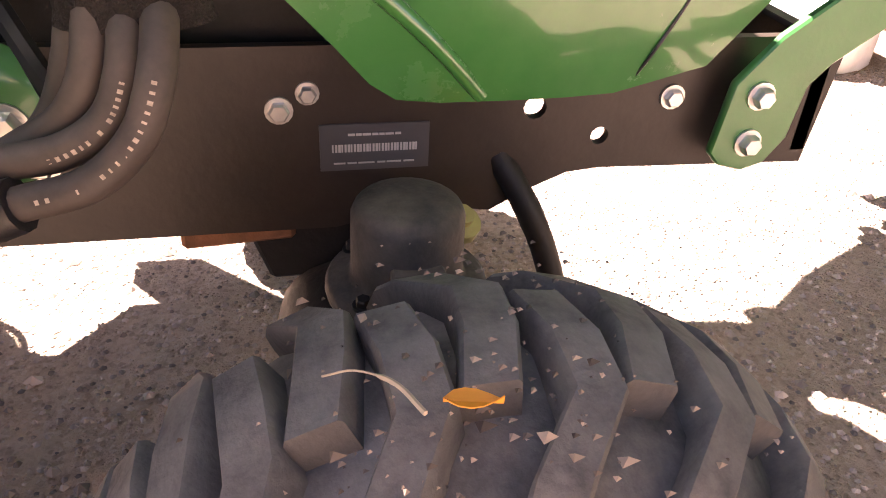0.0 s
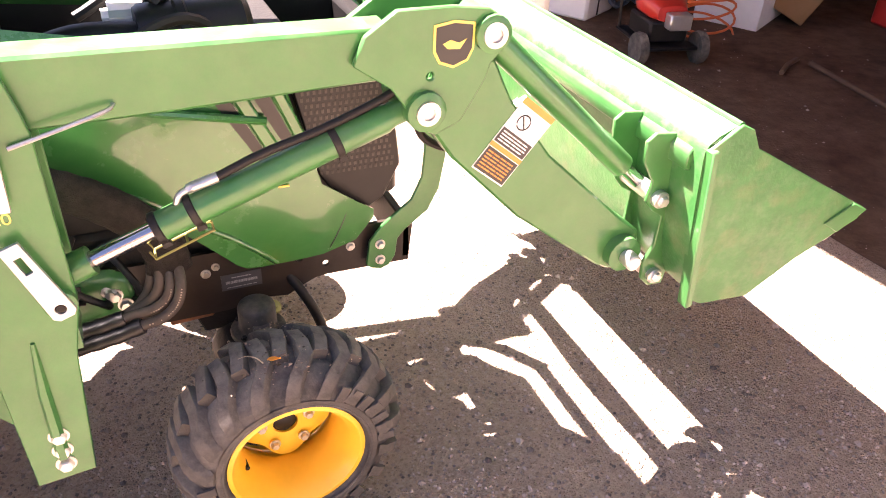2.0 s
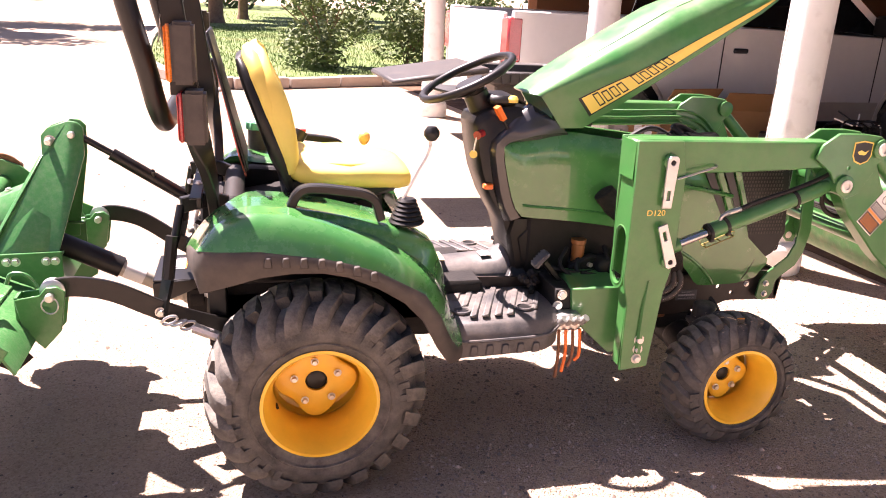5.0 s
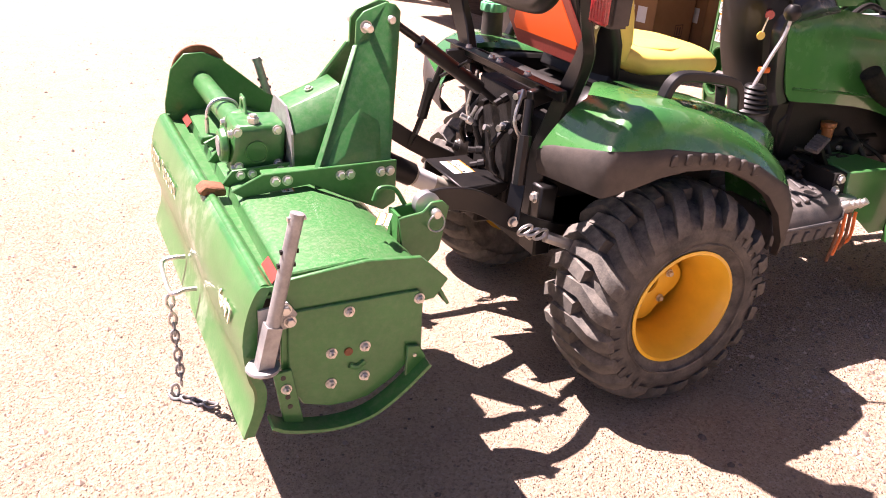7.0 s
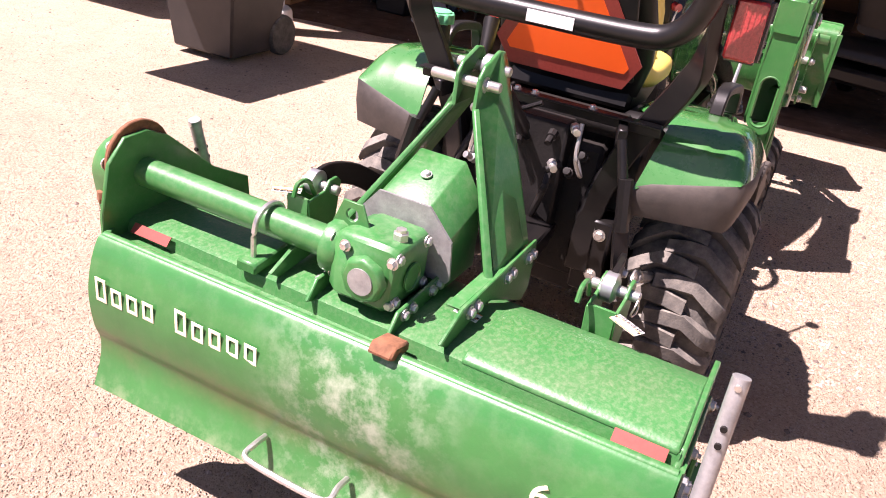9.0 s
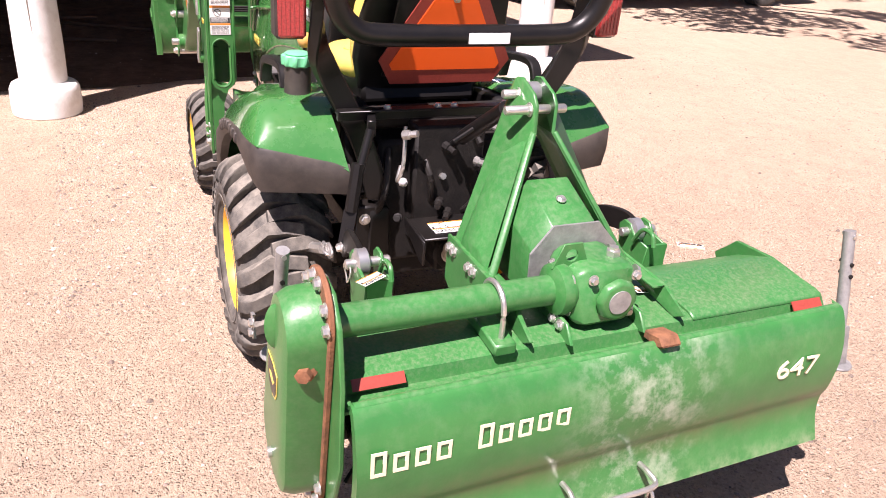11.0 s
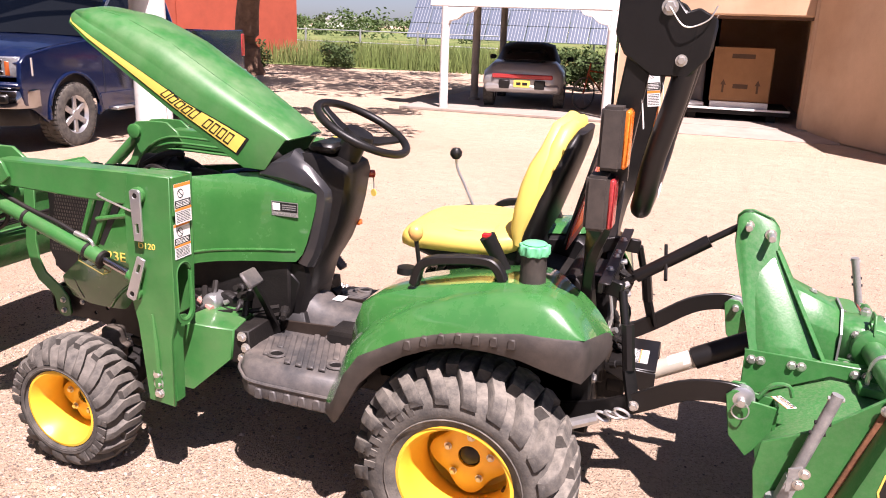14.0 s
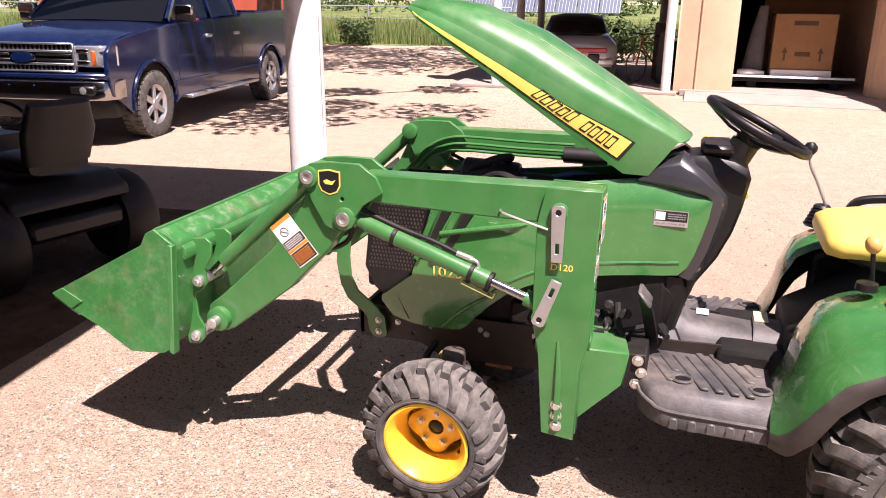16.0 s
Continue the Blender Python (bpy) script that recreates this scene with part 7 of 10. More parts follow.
CREAM = material("cream decal film", (0.78, 0.72, 0.50), 0.5, vary=0.05)
lettering("647", 0.068, CREAM, on_flap(-0.511, 0.532) @ pose(0, 0, 0, -3, 0, 0), flap, "model_number", "cream model number", width=1.25, thick=0.0015)
for i in range(10):
    if i == 4:
        continue
    w = 0.030 if i != 1 else 0.034
    hgt = 0.056 if i in (0, 5) else 0.042
    bm = B()
    y = 0.525 - i * 0.0435
    m = on_flap(y, 0.548 + 0.0014 * i)
    for p0, p1 in (((-0.015, -0.030), (-0.008, hgt - 0.030)), ((0.008, -0.030), (0.015, hgt - 0.030)), ((-0.008, -0.030), (0.008, -0.023)), ((-0.008, hgt - 0.037), (0.008, hgt - 0.030))):
        box(bm, (*p0, 0), (*p1, 0.0015), m)
    part("brand_block", bm, CREAM, flap, "plain cream hollow block")
# handle and chain at the flap
bm = B()
hy = [(-1.283, 0.10, 0.36), (-1.315, 0.10, 0.362), (-1.345, 0.10, 0.355), (-1.352, 0.06, 0.352), (-1.352, -0.06, 0.352), (-1.345, -0.10, 0.355), (-1.315, -0.10, 0.362), (-1.283, -0.10, 0.36)]
tube(bm, smooth_path(hy, 4), 0.0065, 8)
part("flap_handle", bm, ZINC, tiller, "bent steel flap handle")
for k in range(11):
    c = Vector((-1.352 + 0.001 * k, -0.085 + 0.006 * math.sin(k * 1.7), 0.325 - 0.0285 * k)) if k < 10 else Vector((-1.36, -0.07, 0.025))
    ring = []
    sw = k % 2
    for q in range(16):
        a = 2 * math.pi * q / 16
        w = Vector((0, 0.010, 0)) if sw else Vector((0.010, 0, 0))
        ring.append(c + Vector((0, 0, 0.020 * math.cos(a))) + w * math.sin(a))
    bm = B()
    tube(bm, ring, 0.0042, 6, closed=True)
    part("chain_link", bm, ZINC if k < 3 else PLATE_DULL, tiller, "hanging steel chain link")
for k in range(4):
    bm = B()
    c = Vector((-1.36 + 0.028 * k, -0.075 - 0.024 * k, 0.008))
    ring = [c + Vector((0.017 * math.cos(a), -0.012 * math.cos(a), 0.004 * math.cos(2 * a))) + Vector((0.006, 0.009, 0)) * math.sin(a) for a in [2 * math.pi * q / 16 for q in range(16)]]
    tube(bm, ring, 0.0042, 6, closed=True)
    part("chain_link", bm, PLATE_DULL, tiller, "steel chain link on the ground")
# right side plate with skid and bolts
end = [(-1.195, 0.625), (-1.172, 0.655), (-1.008, 0.672), (-0.884, 0.662), (-0.815, 0.596), (-0.846, 0.553), (-0.874, 0.550), (-0.871, 0.430), (-0.936, 0.372), (-1.0, 0.334), (-1.082, 0.330), (-1.151, 0.350), (-1.195, 0.40)]
bm = B()
prism(bm, end, -0.6545, -0.6435)
part("side_plate", bm, GREEN_WORN, tiller, "green tiller side plate", bevel=0.002)
bm = B()
prism(bm, [(-1.182, 0.583), (-0.888, 0.586), (-0.877, 0.548), (-0.874, 0.432), (-0.938, 0.367), (-1.0, 0.329), (-1.04, 0.322), (-1.09, 0.324), (-1.151, 0.345), (-1.182, 0.40)], -0.662, -0.652)
part("bearing_plate", bm, GREEN_WORN, tiller, "bolted bearing plate", bevel=0.003)
for bx, bz in ((-1.050, 0.562), (-0.888, 0.565), (-0.897, 0.426), (-1.088, 0.465), (-1.012, 0.467), (-1.089, 0.387), (-1.012, 0.390)):
    bolt(tiller, (bx, -0.662, bz), (0, -1, 0), 0.0095, 0.010, nut=True)
bm = B()
lathe(bm, [(0.010, 0.0), (0.010, 0.003), (0.0, 0.003)], (-1.050, -0.662, 0.461), (0, -1, 0), 12)
part("grease_hole", bm, RUST, tiller)
bm = B()
tube(bm, smooth_path([(-1.047, -0.663, 0.425), (-1.030, -0.664, 0.418), (-1.012, -0.663, 0.428)]), 0.007, 8)
part("pressed_dimple", bm, GREEN_WORN, tiller)
bm = B()
sk = [(-1.228, 0.332), (-1.19, 0.312), (-1.096, 0.293), (-1.01, 0.302), (-0.94, 0.344), (-0.868, 0.410)]
tube(bm, smooth_path([(x, -0.680, z) for x, z in sk], 4), 0.02, flat=(0.024, 0.004))
part("skid_shoe", bm, GREEN_WORN, tiller, "curved green skid shoe")
bm = B()
prism(bm, [(-1.218, 0.446), (-1.178, 0.451), (-1.153, 0.306), (-1.197, 0.313)], -0.674, -0.664)
part("skid_bracket", bm, GREEN_WORN, tiller, bevel=0.002)
bm = B()
prism(bm, [(-0.915, 0.452), (-0.885, 0.448), (-0.866, 0.412), (-0.915, 0.370)], -0.674, -0.664)
part("skid_bracket", bm, GREEN_WORN, tiller, bevel=0.002)
for i in range(4):
    bm = B()
    lathe(bm, [(0.006, 0), (0.006, 0.001), (0, 0.001)], (-1.197 + 0.0045 * i, -0.674, 0.434 - 0.0255 * i), (0, -1, 0), 10)
    part("adjust_hole", bm, DECAL_BLACK, tiller)
bolt(tiller, (-1.191, -0.674, 0.405), (0, -1, 0), 0.009, 0.010, nut=True)
# parking stands
for s, top, bot in ((-1, (-1.166, -0.692, 0.815), (-1.243, -0.697, 0.482)), (1, (-0.942, 0.615, 0.812), (-0.858, 0.618, 0.510))):
    a, b = Vector(top), Vector(bot)
    bm = B()
    tube(bm, [a, b], 0.0142, 16)
    st = part("parking_stand", bm, PLATE_DULL, tiller, "tubular steel parking stand")
    d = (b - a).normalized()
    for f in (0.03, 0.22, 0.30):
        bm = B()
        tube(bm, [a + d * f * 0.36 + Vector((-0.018, 0, 0)), a + d * f * 0.36 + Vector((0.018, 0, 0))], 0.0055, 8)
        part("stand_hole", bm, IRON if f > 0.1 else ZINC, st)
    bm = B()
    tube(bm, [a + d * 0.24, a + d * 0.345], 0.022, 4, spin=math.pi / 4)
    part("stand_socket", bm, PLATE_DULL, st, "square steel socket")
    bm = B()
    lathe(bm, [(0.034, 0), (0.036, 0.004), (0.034, 0.008), (0, 0.008)], b, (0, 0, 1), 16)
    part("stand_foot", bm, PLATE_DULL, st)
    bm = B()
    bx = b.x + (0.06 if s < 0 else -0.03)
    prism(bm, [(b.x, b.z + 0.06), (b.x, b.z + 0.12), (bx, b.z + 0.13), (bx + 0.02, b.z + 0.10), (bx, b.z + 0.07)], s * 0.664, s * 0.670)
    part("stand_plate", bm, PLATE_DULL, st, "zinc bracket plate")
    bolt(st, (bx - 0.005, s * 0.670, b.z + 0.115), (0, s, 0), 0.010, 0.010)
    bolt(st, (bx + 0.004, s * 0.670, b.z + 0.085), (0, s, 0), 0.010, 0.010)
# left plate and chain case
lp = [(-0.79, 0.56), (-0.80, 0.64), (-0.92, 0.70), (-1.06, 0.815), (-1.12, 0.842), (-1.18, 0.838), (-1.225, 0.79), (-1.25, 0.68), (-1.25, 0.50), (-1.18, 0.30), (-0.95, 0.285), (-0.82, 0.36)]
bm = B()
prism(bm, lp, 0.572, 0.582)
part("chain_plate", bm, GREEN_WORN, tiller, "tall green chain-side plate", bevel=0.002)
c0, c1, r0, r1 = Vector((-1.128, 0.752)), Vector((-1.050, 0.415)), 0.076, 0.105
ax = (c1 - c0).normalized()
ang = math.degrees(math.atan2(ax.y, ax.x))
case = [(c0.x + r0 * math.cos(radians(t)), c0.y + r0 * math.sin(radians(t))) for t in [ang + 90 + 180 * i / 14 for i in range(15)]] + \
       [(c1.x + r1 * math.cos(radians(t)), c1.y + r1 * math.sin(radians(t))) for t in [ang - 90 + 180 * i / 14 for i in range(15)]]
cx, cz = sum(p[0] for p in case) / len(case), sum(p[1] for p in case) / len(case)
bm = B()
loop_loft(bm, [[(cx + (p[0] - cx) * k, y, cz + (p[1] - cz) * k) for p in case] for y, k in ((0.582, 1.0), (0.640, 0.985), (0.662, 0.93), (0.668, 0.82))])
cc = part("chain_case", bm, GREEN_WORN, tiller, "domed green chain case cover", sharp=45)
bm = B()
loop_loft(bm, [[(cx + (p[0] - cx) * k, y, cz + (p[1] - cz) * k) for p in case] for y, k in ((0.583, 1.14), (0.594, 1.14))])
part("case_flange", bm, RUST, cc, "rust-edged cover flange", bevel=0.002)
for i in range(12):
    j = int(i * len(case) / 12)
    p = case[j]
    bolt(cc, (cx + (p[0] - cx) * 1.07, 0.594, cz + (p[1] - cz) * 1.07), (0, 1, 0), 0.0105, 0.011)
bm = B()
pillow(bm, [((-1.140, 0.640, 0.775), 0.012, 0.040, (0, 0, 1)), ((-1.110, 0.664, 0.745), 0.022, 0.048, (0, 0, 1)), ((-1.080, 0.662, 0.725), 0.012, 0.032, (0, 0, 1))], power=2.0)
part("case_boss", bm, GREEN_WORN, cc)
bm = B()
lathe(bm, [(0.022, 0), (0.022, 0.010), (0.015, 0.012), (0.015, 0.028), (0.0, 0.030)], (-1.180, 0.625, 0.690), (-0.9, 0.5, 0), 6)
part("filler_plug", bm, RUST, cc, "rusty filler plug")
bm = B()
lathe(bm, [(0.012, 0), (0.012, 0.008), (0, 0.008)], (-1.045, 0.668, 0.40), (0, 1, 0), 12)
part("level_plug", bm, ZINC, cc)
shield(cc, side_frame(-1.088, 0.6685, 0.618, 1, -10), 0.080)
# shaft tube, gearbox and clamp
bm = B()
tube(bm, [(-1.130, 0.575, 0.748), (-1.112, 0.06, 0.738)], 0.0325, 24)
part("shaft_tube", bm, GREEN_WORN, tiller, "green drive shaft tube")
bm = B()
lathe(bm, [(0.036, 0), (0.055, 0.01), (0.058, 0.03), (0.05, 0.045)], (-1.112, 0.095, 0.738), (0.02, -1, 0), 24)
part("tube_flange", bm, GREEN_WORN, tiller)
for k in range(4):
    a = math.pi / 4 + k * math.pi / 2
    bolt(tiller, (-1.105 + 0.055 * math.cos(a), 0.060, 0.737 + 0.050 * math.sin(a)), (0, 1, 0), 0.0095, 0.011)
bm = B()
loop_loft(bm, [[(x, y, z) for x, z in o] for y, o in ((0.060, [(-1.163, 0.685), (-1.050, 0.682), (-1.045, 0.782), (-1.150, 0.786)]), (0.035, [(-1.175, 0.672), (-1.032, 0.668), (-1.024, 0.796), (-1.156, 0.800)]), (-0.075, [(-1.175, 0.672), (-1.032, 0.668), (-1.024, 0.796), (-1.156, 0.800)]), (-0.090, [(-1.166, 0.682), (-1.042, 0.678), (-1.034, 0.787), (-1.148, 0.790)]))])
gb = part("gearbox", bm, GREEN_WORN, tiller, "green cast gearbox", bevel=0.012)
bm = B()
lathe(bm, [(0.050, 0), (0.046, 0.018), (0.038, 0.02), (0.0, 0.02)], (-1.172, -0.033, 0.733), (-1, 0, 0), 8)
part("gearbox_cover", bm, GREEN_WORN, gb, bevel=0.004)
bm = B()
lathe(bm, [(0.027, 0.020), (0.027, 0.0225), (0.0, 0.0225)], (-1.172, -0.033, 0.733), (-1, 0, 0), 24)
part("cover_plate", bm, PLATE_DULL, gb, "round grey cover plate")
bm = B()
lathe(bm, [(0.030, 0), (0.030, 0.004), (0.026, 0.004), (0.025, 0.0012), (0.0, 0.0012)], (-1.105, -0.0925, 0.728), (0, -1, 0), 24)
part("bore_cap", bm, GREEN_LOADER, gb)
for k, (dx, dz) in enumerate(((-0.055, -0.045), (-0.055, 0.05), (0.055, 0.05), (0.055, -0.045))):
    bolt(gb, (-1.102 + dx * 0.93, -0.088, 0.735 + dz * 0.95), (0, -1, 0), 0.0095, 0.010)
    bolt(gb, (-1.165 + 0.002 * k, -0.033 + (0.055 if k % 2 else -0.05), 0.733 + (0.045 if k < 2 else -0.045)), (-1, 0, 0), 0.009, 0.011)
bm = B()
lathe(bm, [(0.016, 0), (0.016, 0.014), (0.011, 0.016), (0.011, 0.022), (0, 0.022)], (-1.106, -0.06, 0.797), (0, 0, 1), 6)
part("fill_plug", bm, ZINC, gb)
bm = B()
plate(bm, [(-0.045, 0.0), (0.045, 0.0), (0.022, 0.055), (-0.022, 0.055)], [circle(0, 0.028, 0.014, 12)], 0, 0.006, "y")
bmesh.ops.transform(bm, matrix=Matrix.Translation((-1.105, 0.047, 0.785)) @ pose(0, 0, 0, 0, 0, 90), verts=bm.verts)
part("lifting_eye", bm, GREEN_WORN, gb, bevel=0.001)
bm = B()
tube(bm, smooth_path([(-1.175, 0.23, 0.665), (-1.175, 0.23, 0.735), (-1.16, 0.23, 0.77), (-1.127, 0.23, 0.782), (-1.095, 0.23, 0.77), (-1.082, 0.23, 0.735), (-1.082, 0.23, 0.675)]), 0.006, 8)
part("u_bolt", bm, ZINC, tiller, "steel pipe clamp bolt")
bm = B()
prism(bm, [(-1.20, 0.655), (-1.06, 0.665), (-1.06, 0.695), (-1.20, 0.680)], 0.205, 0.255)
part("clamp_block", bm, GREEN_WORN, tiller, bevel=0.004)
# A-frame: two flared plates with flanges, tied at the top
for s in (1, -1):
    top_y, bot_y = -0.02 + s * 0.021, -0.02 + s * 0.178
    o = [(-0.702, 1.072), (-0.718, 1.090), (-0.745, 1.095), (-0.806, 1.072), (-0.826, 1.048), (-0.828, 0.985), (-0.990, 0.690), (-0.985, 0.655), (-0.785, 0.655), (-0.782, 0.690), (-0.705, 0.985)]

    def lean(z):
        return top_y + (bot_y - top_y) * min(max((0.985 - z) / 0.295, 0), 1)
    bm = B()
    a_ = [bm.verts.new((x, lean(z), z)) for x, z in o]
    b_ = [bm.verts.new((x, lean(z) + s * 0.009, z)) for x, z in o]
    n = len(o)
    bm.faces.new(a_)
    bm.faces.new(b_[::-1])
    for i in range(n):
        bm.faces.new((a_[i], a_[(i + 1) % n], b_[(i + 1) % n], b_[i]))
    ap = part("mast_plate", bm, GREEN_WORN, tiller, "tall green hitch mast plate", bevel=0.002)
    # pressed-out centre panel
    bm = B()
    rim_p = [(-0.955, 0.700), (-0.802, 0.700), (-0.716, 0.975), (-0.815, 0.975)]
    top_p = [(-0.908, 0.735), (-0.820, 0.735), (-0.758, 0.925), (-0.800, 0.925)]
    ra = [bm.verts.new((x, lean(z) + s * 0.0085, z)) for x, z in rim_p]
    rb = [bm.verts.new((x, lean(z) + s * 0.026, z)) for x, z in top_p]
    bm.faces.new(rb)
    for i in range(4):
        bm.faces.new((ra[i], ra[(i + 1) % 4], rb[(i + 1) % 4], rb[i]))
    part("pressed_panel", bm, GREEN_WORN, ap, bevel=0.004)
    bm = B()
    fr = []
    for x, z, w in ((-0.832, 0.985, 0.004), (-0.905, 0.850, 0.006), (-0.987, 0.70, 0.008)):
        y = lean(z)
        fr.append([(x, y, z), (x - 0.004, y + s * 0.01, z + 0.002), (x + 0.010, y + s * (0.010 + w), z + 0.004), (x + 0.012, y + s * w, z)])
    loop_loft(bm, fr)
    part("mast_flange", bm, GREEN_WORN, ap, bevel=0.002)
    for bx in (-0.735, -0.800):
        bz = 1.053 if bx > -0.75 else 1.033
        bolt(ap, (bx, top_y + s * 0.009, bz), (0, s, 0), 0.0125, 0.012)
    # long side bar under the plate
    bm = B()
    y0 = bot_y + s * 0.009
    prism(bm, [(-0.765, 0.72), (-0.765, 0.60), (-0.80, 0.58), (-1.00, 0.675), (-1.17, 0.655), (-1.20, 0.675), (-1.12, 0.712)], y0, y0 + s * 0.008)
    box(bm, (-1.12, min(y0, y0 - s * 0.03), 0.705), (-0.765, max(y0, y0 - s * 0.03), 0.712))
    sb = part("frame_bar", bm, GREEN_WORN, tiller, "green tiller frame bar", bevel=0.002)
    for bx in (-0.785, -0.81, -0.895, -0.92, -1.06, -1.09):
        bolt(sb, (bx, y0 + s * 0.008, 0.692), (0, s, 0), 0.0105, 0.011)
    # hitch clevis
    for k in (-1, 1):
        yy = s * 0.39 - 0.015 + k * 0.030
        bm = B()
        prism(bm, [(-0.715, 0.672), (-0.735, 0.690), (-0.765, 0.688), (-0.785, 0.665), (-0.850, 0.655), (-0.835, 0.560), (-0.785, 0.500), (-0.735, 0.555)], yy - 0.004, yy + 0.004)
        part("clevis_plate", bm, GREEN_WORN, tiller, "green hitch clevis plate", bevel=0.002)
    bm = B()
    box(bm, (-0.850, s * 0.39 - 0.045, 0.585), (-0.842, s * 0.39 + 0.015, 0.66))
    part("clevis_back", bm, GREEN_WORN, tiller)
    pin(tiller, (-0.755, s * 0.39 - 0.015 - 0.055, 0.662), (-0.755, s * 0.39 - 0.015 + 0.055, 0.662), 0.0125, ZINC, "hitch_pin", "bright hitch pin")
    bm = B()
    c = Vector((-0.755, s * 0.39 - 0.015 + s * 0.05, 0.66))
    tube(bm, [c + Vector((0.022 * math.sin(a), 0.003 * math.sin(2 * a), -0.02 + 0.024 * math.cos(a))) for a in [2 * math.pi * i / 16 for i in range(16)]], 0.0022, 6, closed=True)
    part("linch_pin", bm, ZINC, tiller)
    bm = B()
    tube(bm, smooth_path([(-0.80, s * 0.36, 0.655), (-0.83, s * 0.36, 0.70), (-0.87, s * 0.36, 0.705), (-0.885, s * 0.36, 0.675)]), 0.006, 8)
    part("stop_clip", bm, GREEN_WORN, tiller)
pin(tiller, (-0.80, -0.085, 1.033), (-0.80, 0.075, 1.033), 0.011, ZINC, "mast_pin")
pin(tiller, (-0.735, -0.075, 1.053), (-0.735, 0.050, 1.053), 0.011, ZINC, "mast_pin")
# shaft guard box
bm = B()
og = [(-0.118, 0.665), (0.085, 0.665), (0.085, 0.775), (0.040, 0.832), (-0.068, 0.832), (-0.118, 0.775)]
loop_loft(bm, [[(x, p[0], 0.665 + (p[1] - 0.665) * k) for p in og] for x, k in ((-1.018, 1.0), (-0.875, 1.36))])
part("shaft_guard", bm, GREEN_WORN, tiller, "faceted green shaft guard", bevel=0.003)
bm = B()
prism(bm, [(-0.135, 0.700), (-0.128, 0.690), (0.09, 0.690), (0.094, 0.778), (0.044, 0.840), (-0.072, 0.840), (-0.128, 0.780)], -1.025, -1.019, "x")
part("guard_face", bm, PLATE_DULL, tiller, "bare metal guard face")
bolt(tiller, (-0.945, -0.015, 0.866), (-0.35, 0, 1), 0.009, 0.008)
# plate under the gearbox
for y0 in (-0.112, 0.072):
    bm = B()
    prism(bm, [(-1.205, 0.652), (-1.175, 0.690), (-0.985, 0.702), (-0.985, 0.660), (-1.17, 0.640)], y0, y0 + 0.008)
    gp = part("gearbox_plate", bm, GREEN_WORN, tiller, "green plate under the gearbox", bevel=0.002)
    for bx in (-1.155, -1.125, -1.05, -1.022):
        bolt(gp, (bx, y0 if y0 < 0 else y0 + 0.008, 0.679 + 0.05 * (bx + 1.09)), (0, -1 if y0 < 0 else 1, 0), 0.0092, 0.010)
# drive shaft between tractor and tiller
bm = B()
tube(bm, [(-0.40, 0.0, 0.475), (-0.44, 0.0, 0.49)], 0.030, 12)
tube(bm, [(-0.43, 0.0, 0.487), (-0.64, -0.008, 0.595)], 0.030, 14)
ds = part("drive_shaft", bm, BEIGE, tiller, "beige guarded drive shaft")
bm = B()
tube(bm, [(-0.63, -0.008, 0.59), (-0.84, -0.015, 0.70)], 0.036, 14)
part("shaft_sleeve", bm, BLACK, ds, "black shaft sleeve")
bm = B()
tube(bm, [(-0.56, -0.006, 0.554), (-0.62, -0.008, 0.585)], 0.0308, 14)
part("shaft_label", bm, WHITE, ds, "pale label band")
bm = B()
lathe(bm, [(0.036, 0), (0.040, 0.01), (0.040, 0.03), (0.028, 0.05), (0.034, 0.06), (0.034, 0.075), (0.02, 0.08)], (-0.475, 0.0, 0.51), (0.88, 0, -0.45), 16)
part("yoke", bm, BEIGE, ds)
# rusty latch on the deck edge and small labels
bm = B()
prism(bm, [(-1.20, 0.66), (-1.25, 0.672), (-1.27, 0.655), (-1.25, 0.642), (-1.20, 0.64)], -0.155, -0.105)
part("latch", bm, RUST, tiller, "rusty latch block", bevel=0.004)
label_plate(tiller, Matrix.Translation((-0.90, -0.47, 0.6735)) @ pose(0, 0, 0, 0, 0, 60), 0.07, 0.03)
label_plate(tiller, Matrix.Translation((-0.86, 0.40, 0.674)) @ pose(0, 0, 0, 0, 0, -60), 0.07, 0.03)
label_plate(tiller, Matrix.Translation((-1.06, -0.20, 0.668)) @ pose(0, 0, 0, 0, 8, -90), 0.05, 0.03)
# rotor and tines, half hidden under the deck
bm = B()
tube(bm, [(-1.03, -0.64, 0.43), (-1.03, 0.57, 0.43)], 0.04, 12)
for k in range(18):
    a = k * 2.4
    y = -0.58 + k * 0.064
    tube(bm, [(-1.03, y, 0.43), (-1.03 + 0.13 * math.cos(a), y, 0.43 + 0.13 * math.sin(a)), (-1.03 + 0.15 * math.cos(a + 0.3), y + 0.03, 0.43 + 0.15 * math.sin(a + 0.3))], 0.01, flat=(0.004, 0.016))
part("rotor", bm, IRON, tiller, "dark tined rotor")

# ---- materials of the surroundings ----
PLASTER = material("tan adobe plaster", (0.57, 0.39, 0.255), 0.9, vary=0.10, scale=1.2, second=(0.48, 0.31, 0.19), second_amount=0.5, second_scale=0.7, bump=0.25, bump_scale=40, spec=0.2)
# orange-brown plaster, darkened so its colour carries the carport's shade
PLASTER_SHADED = material("shade-darkened orange-brown plaster", (0.17, 0.075, 0.034), 0.9, vary=0.12, scale=1.5, bump=0.25, bump_scale=40, spec=0.2)
WHITE_PAINT = material("weathered white paint", (0.80, 0.78, 0.75), 0.6, vary=0.06, scale=3, second=(0.62, 0.58, 0.54), second_amount=0.35, second_scale=9, bump=0.15, bump_scale=60)
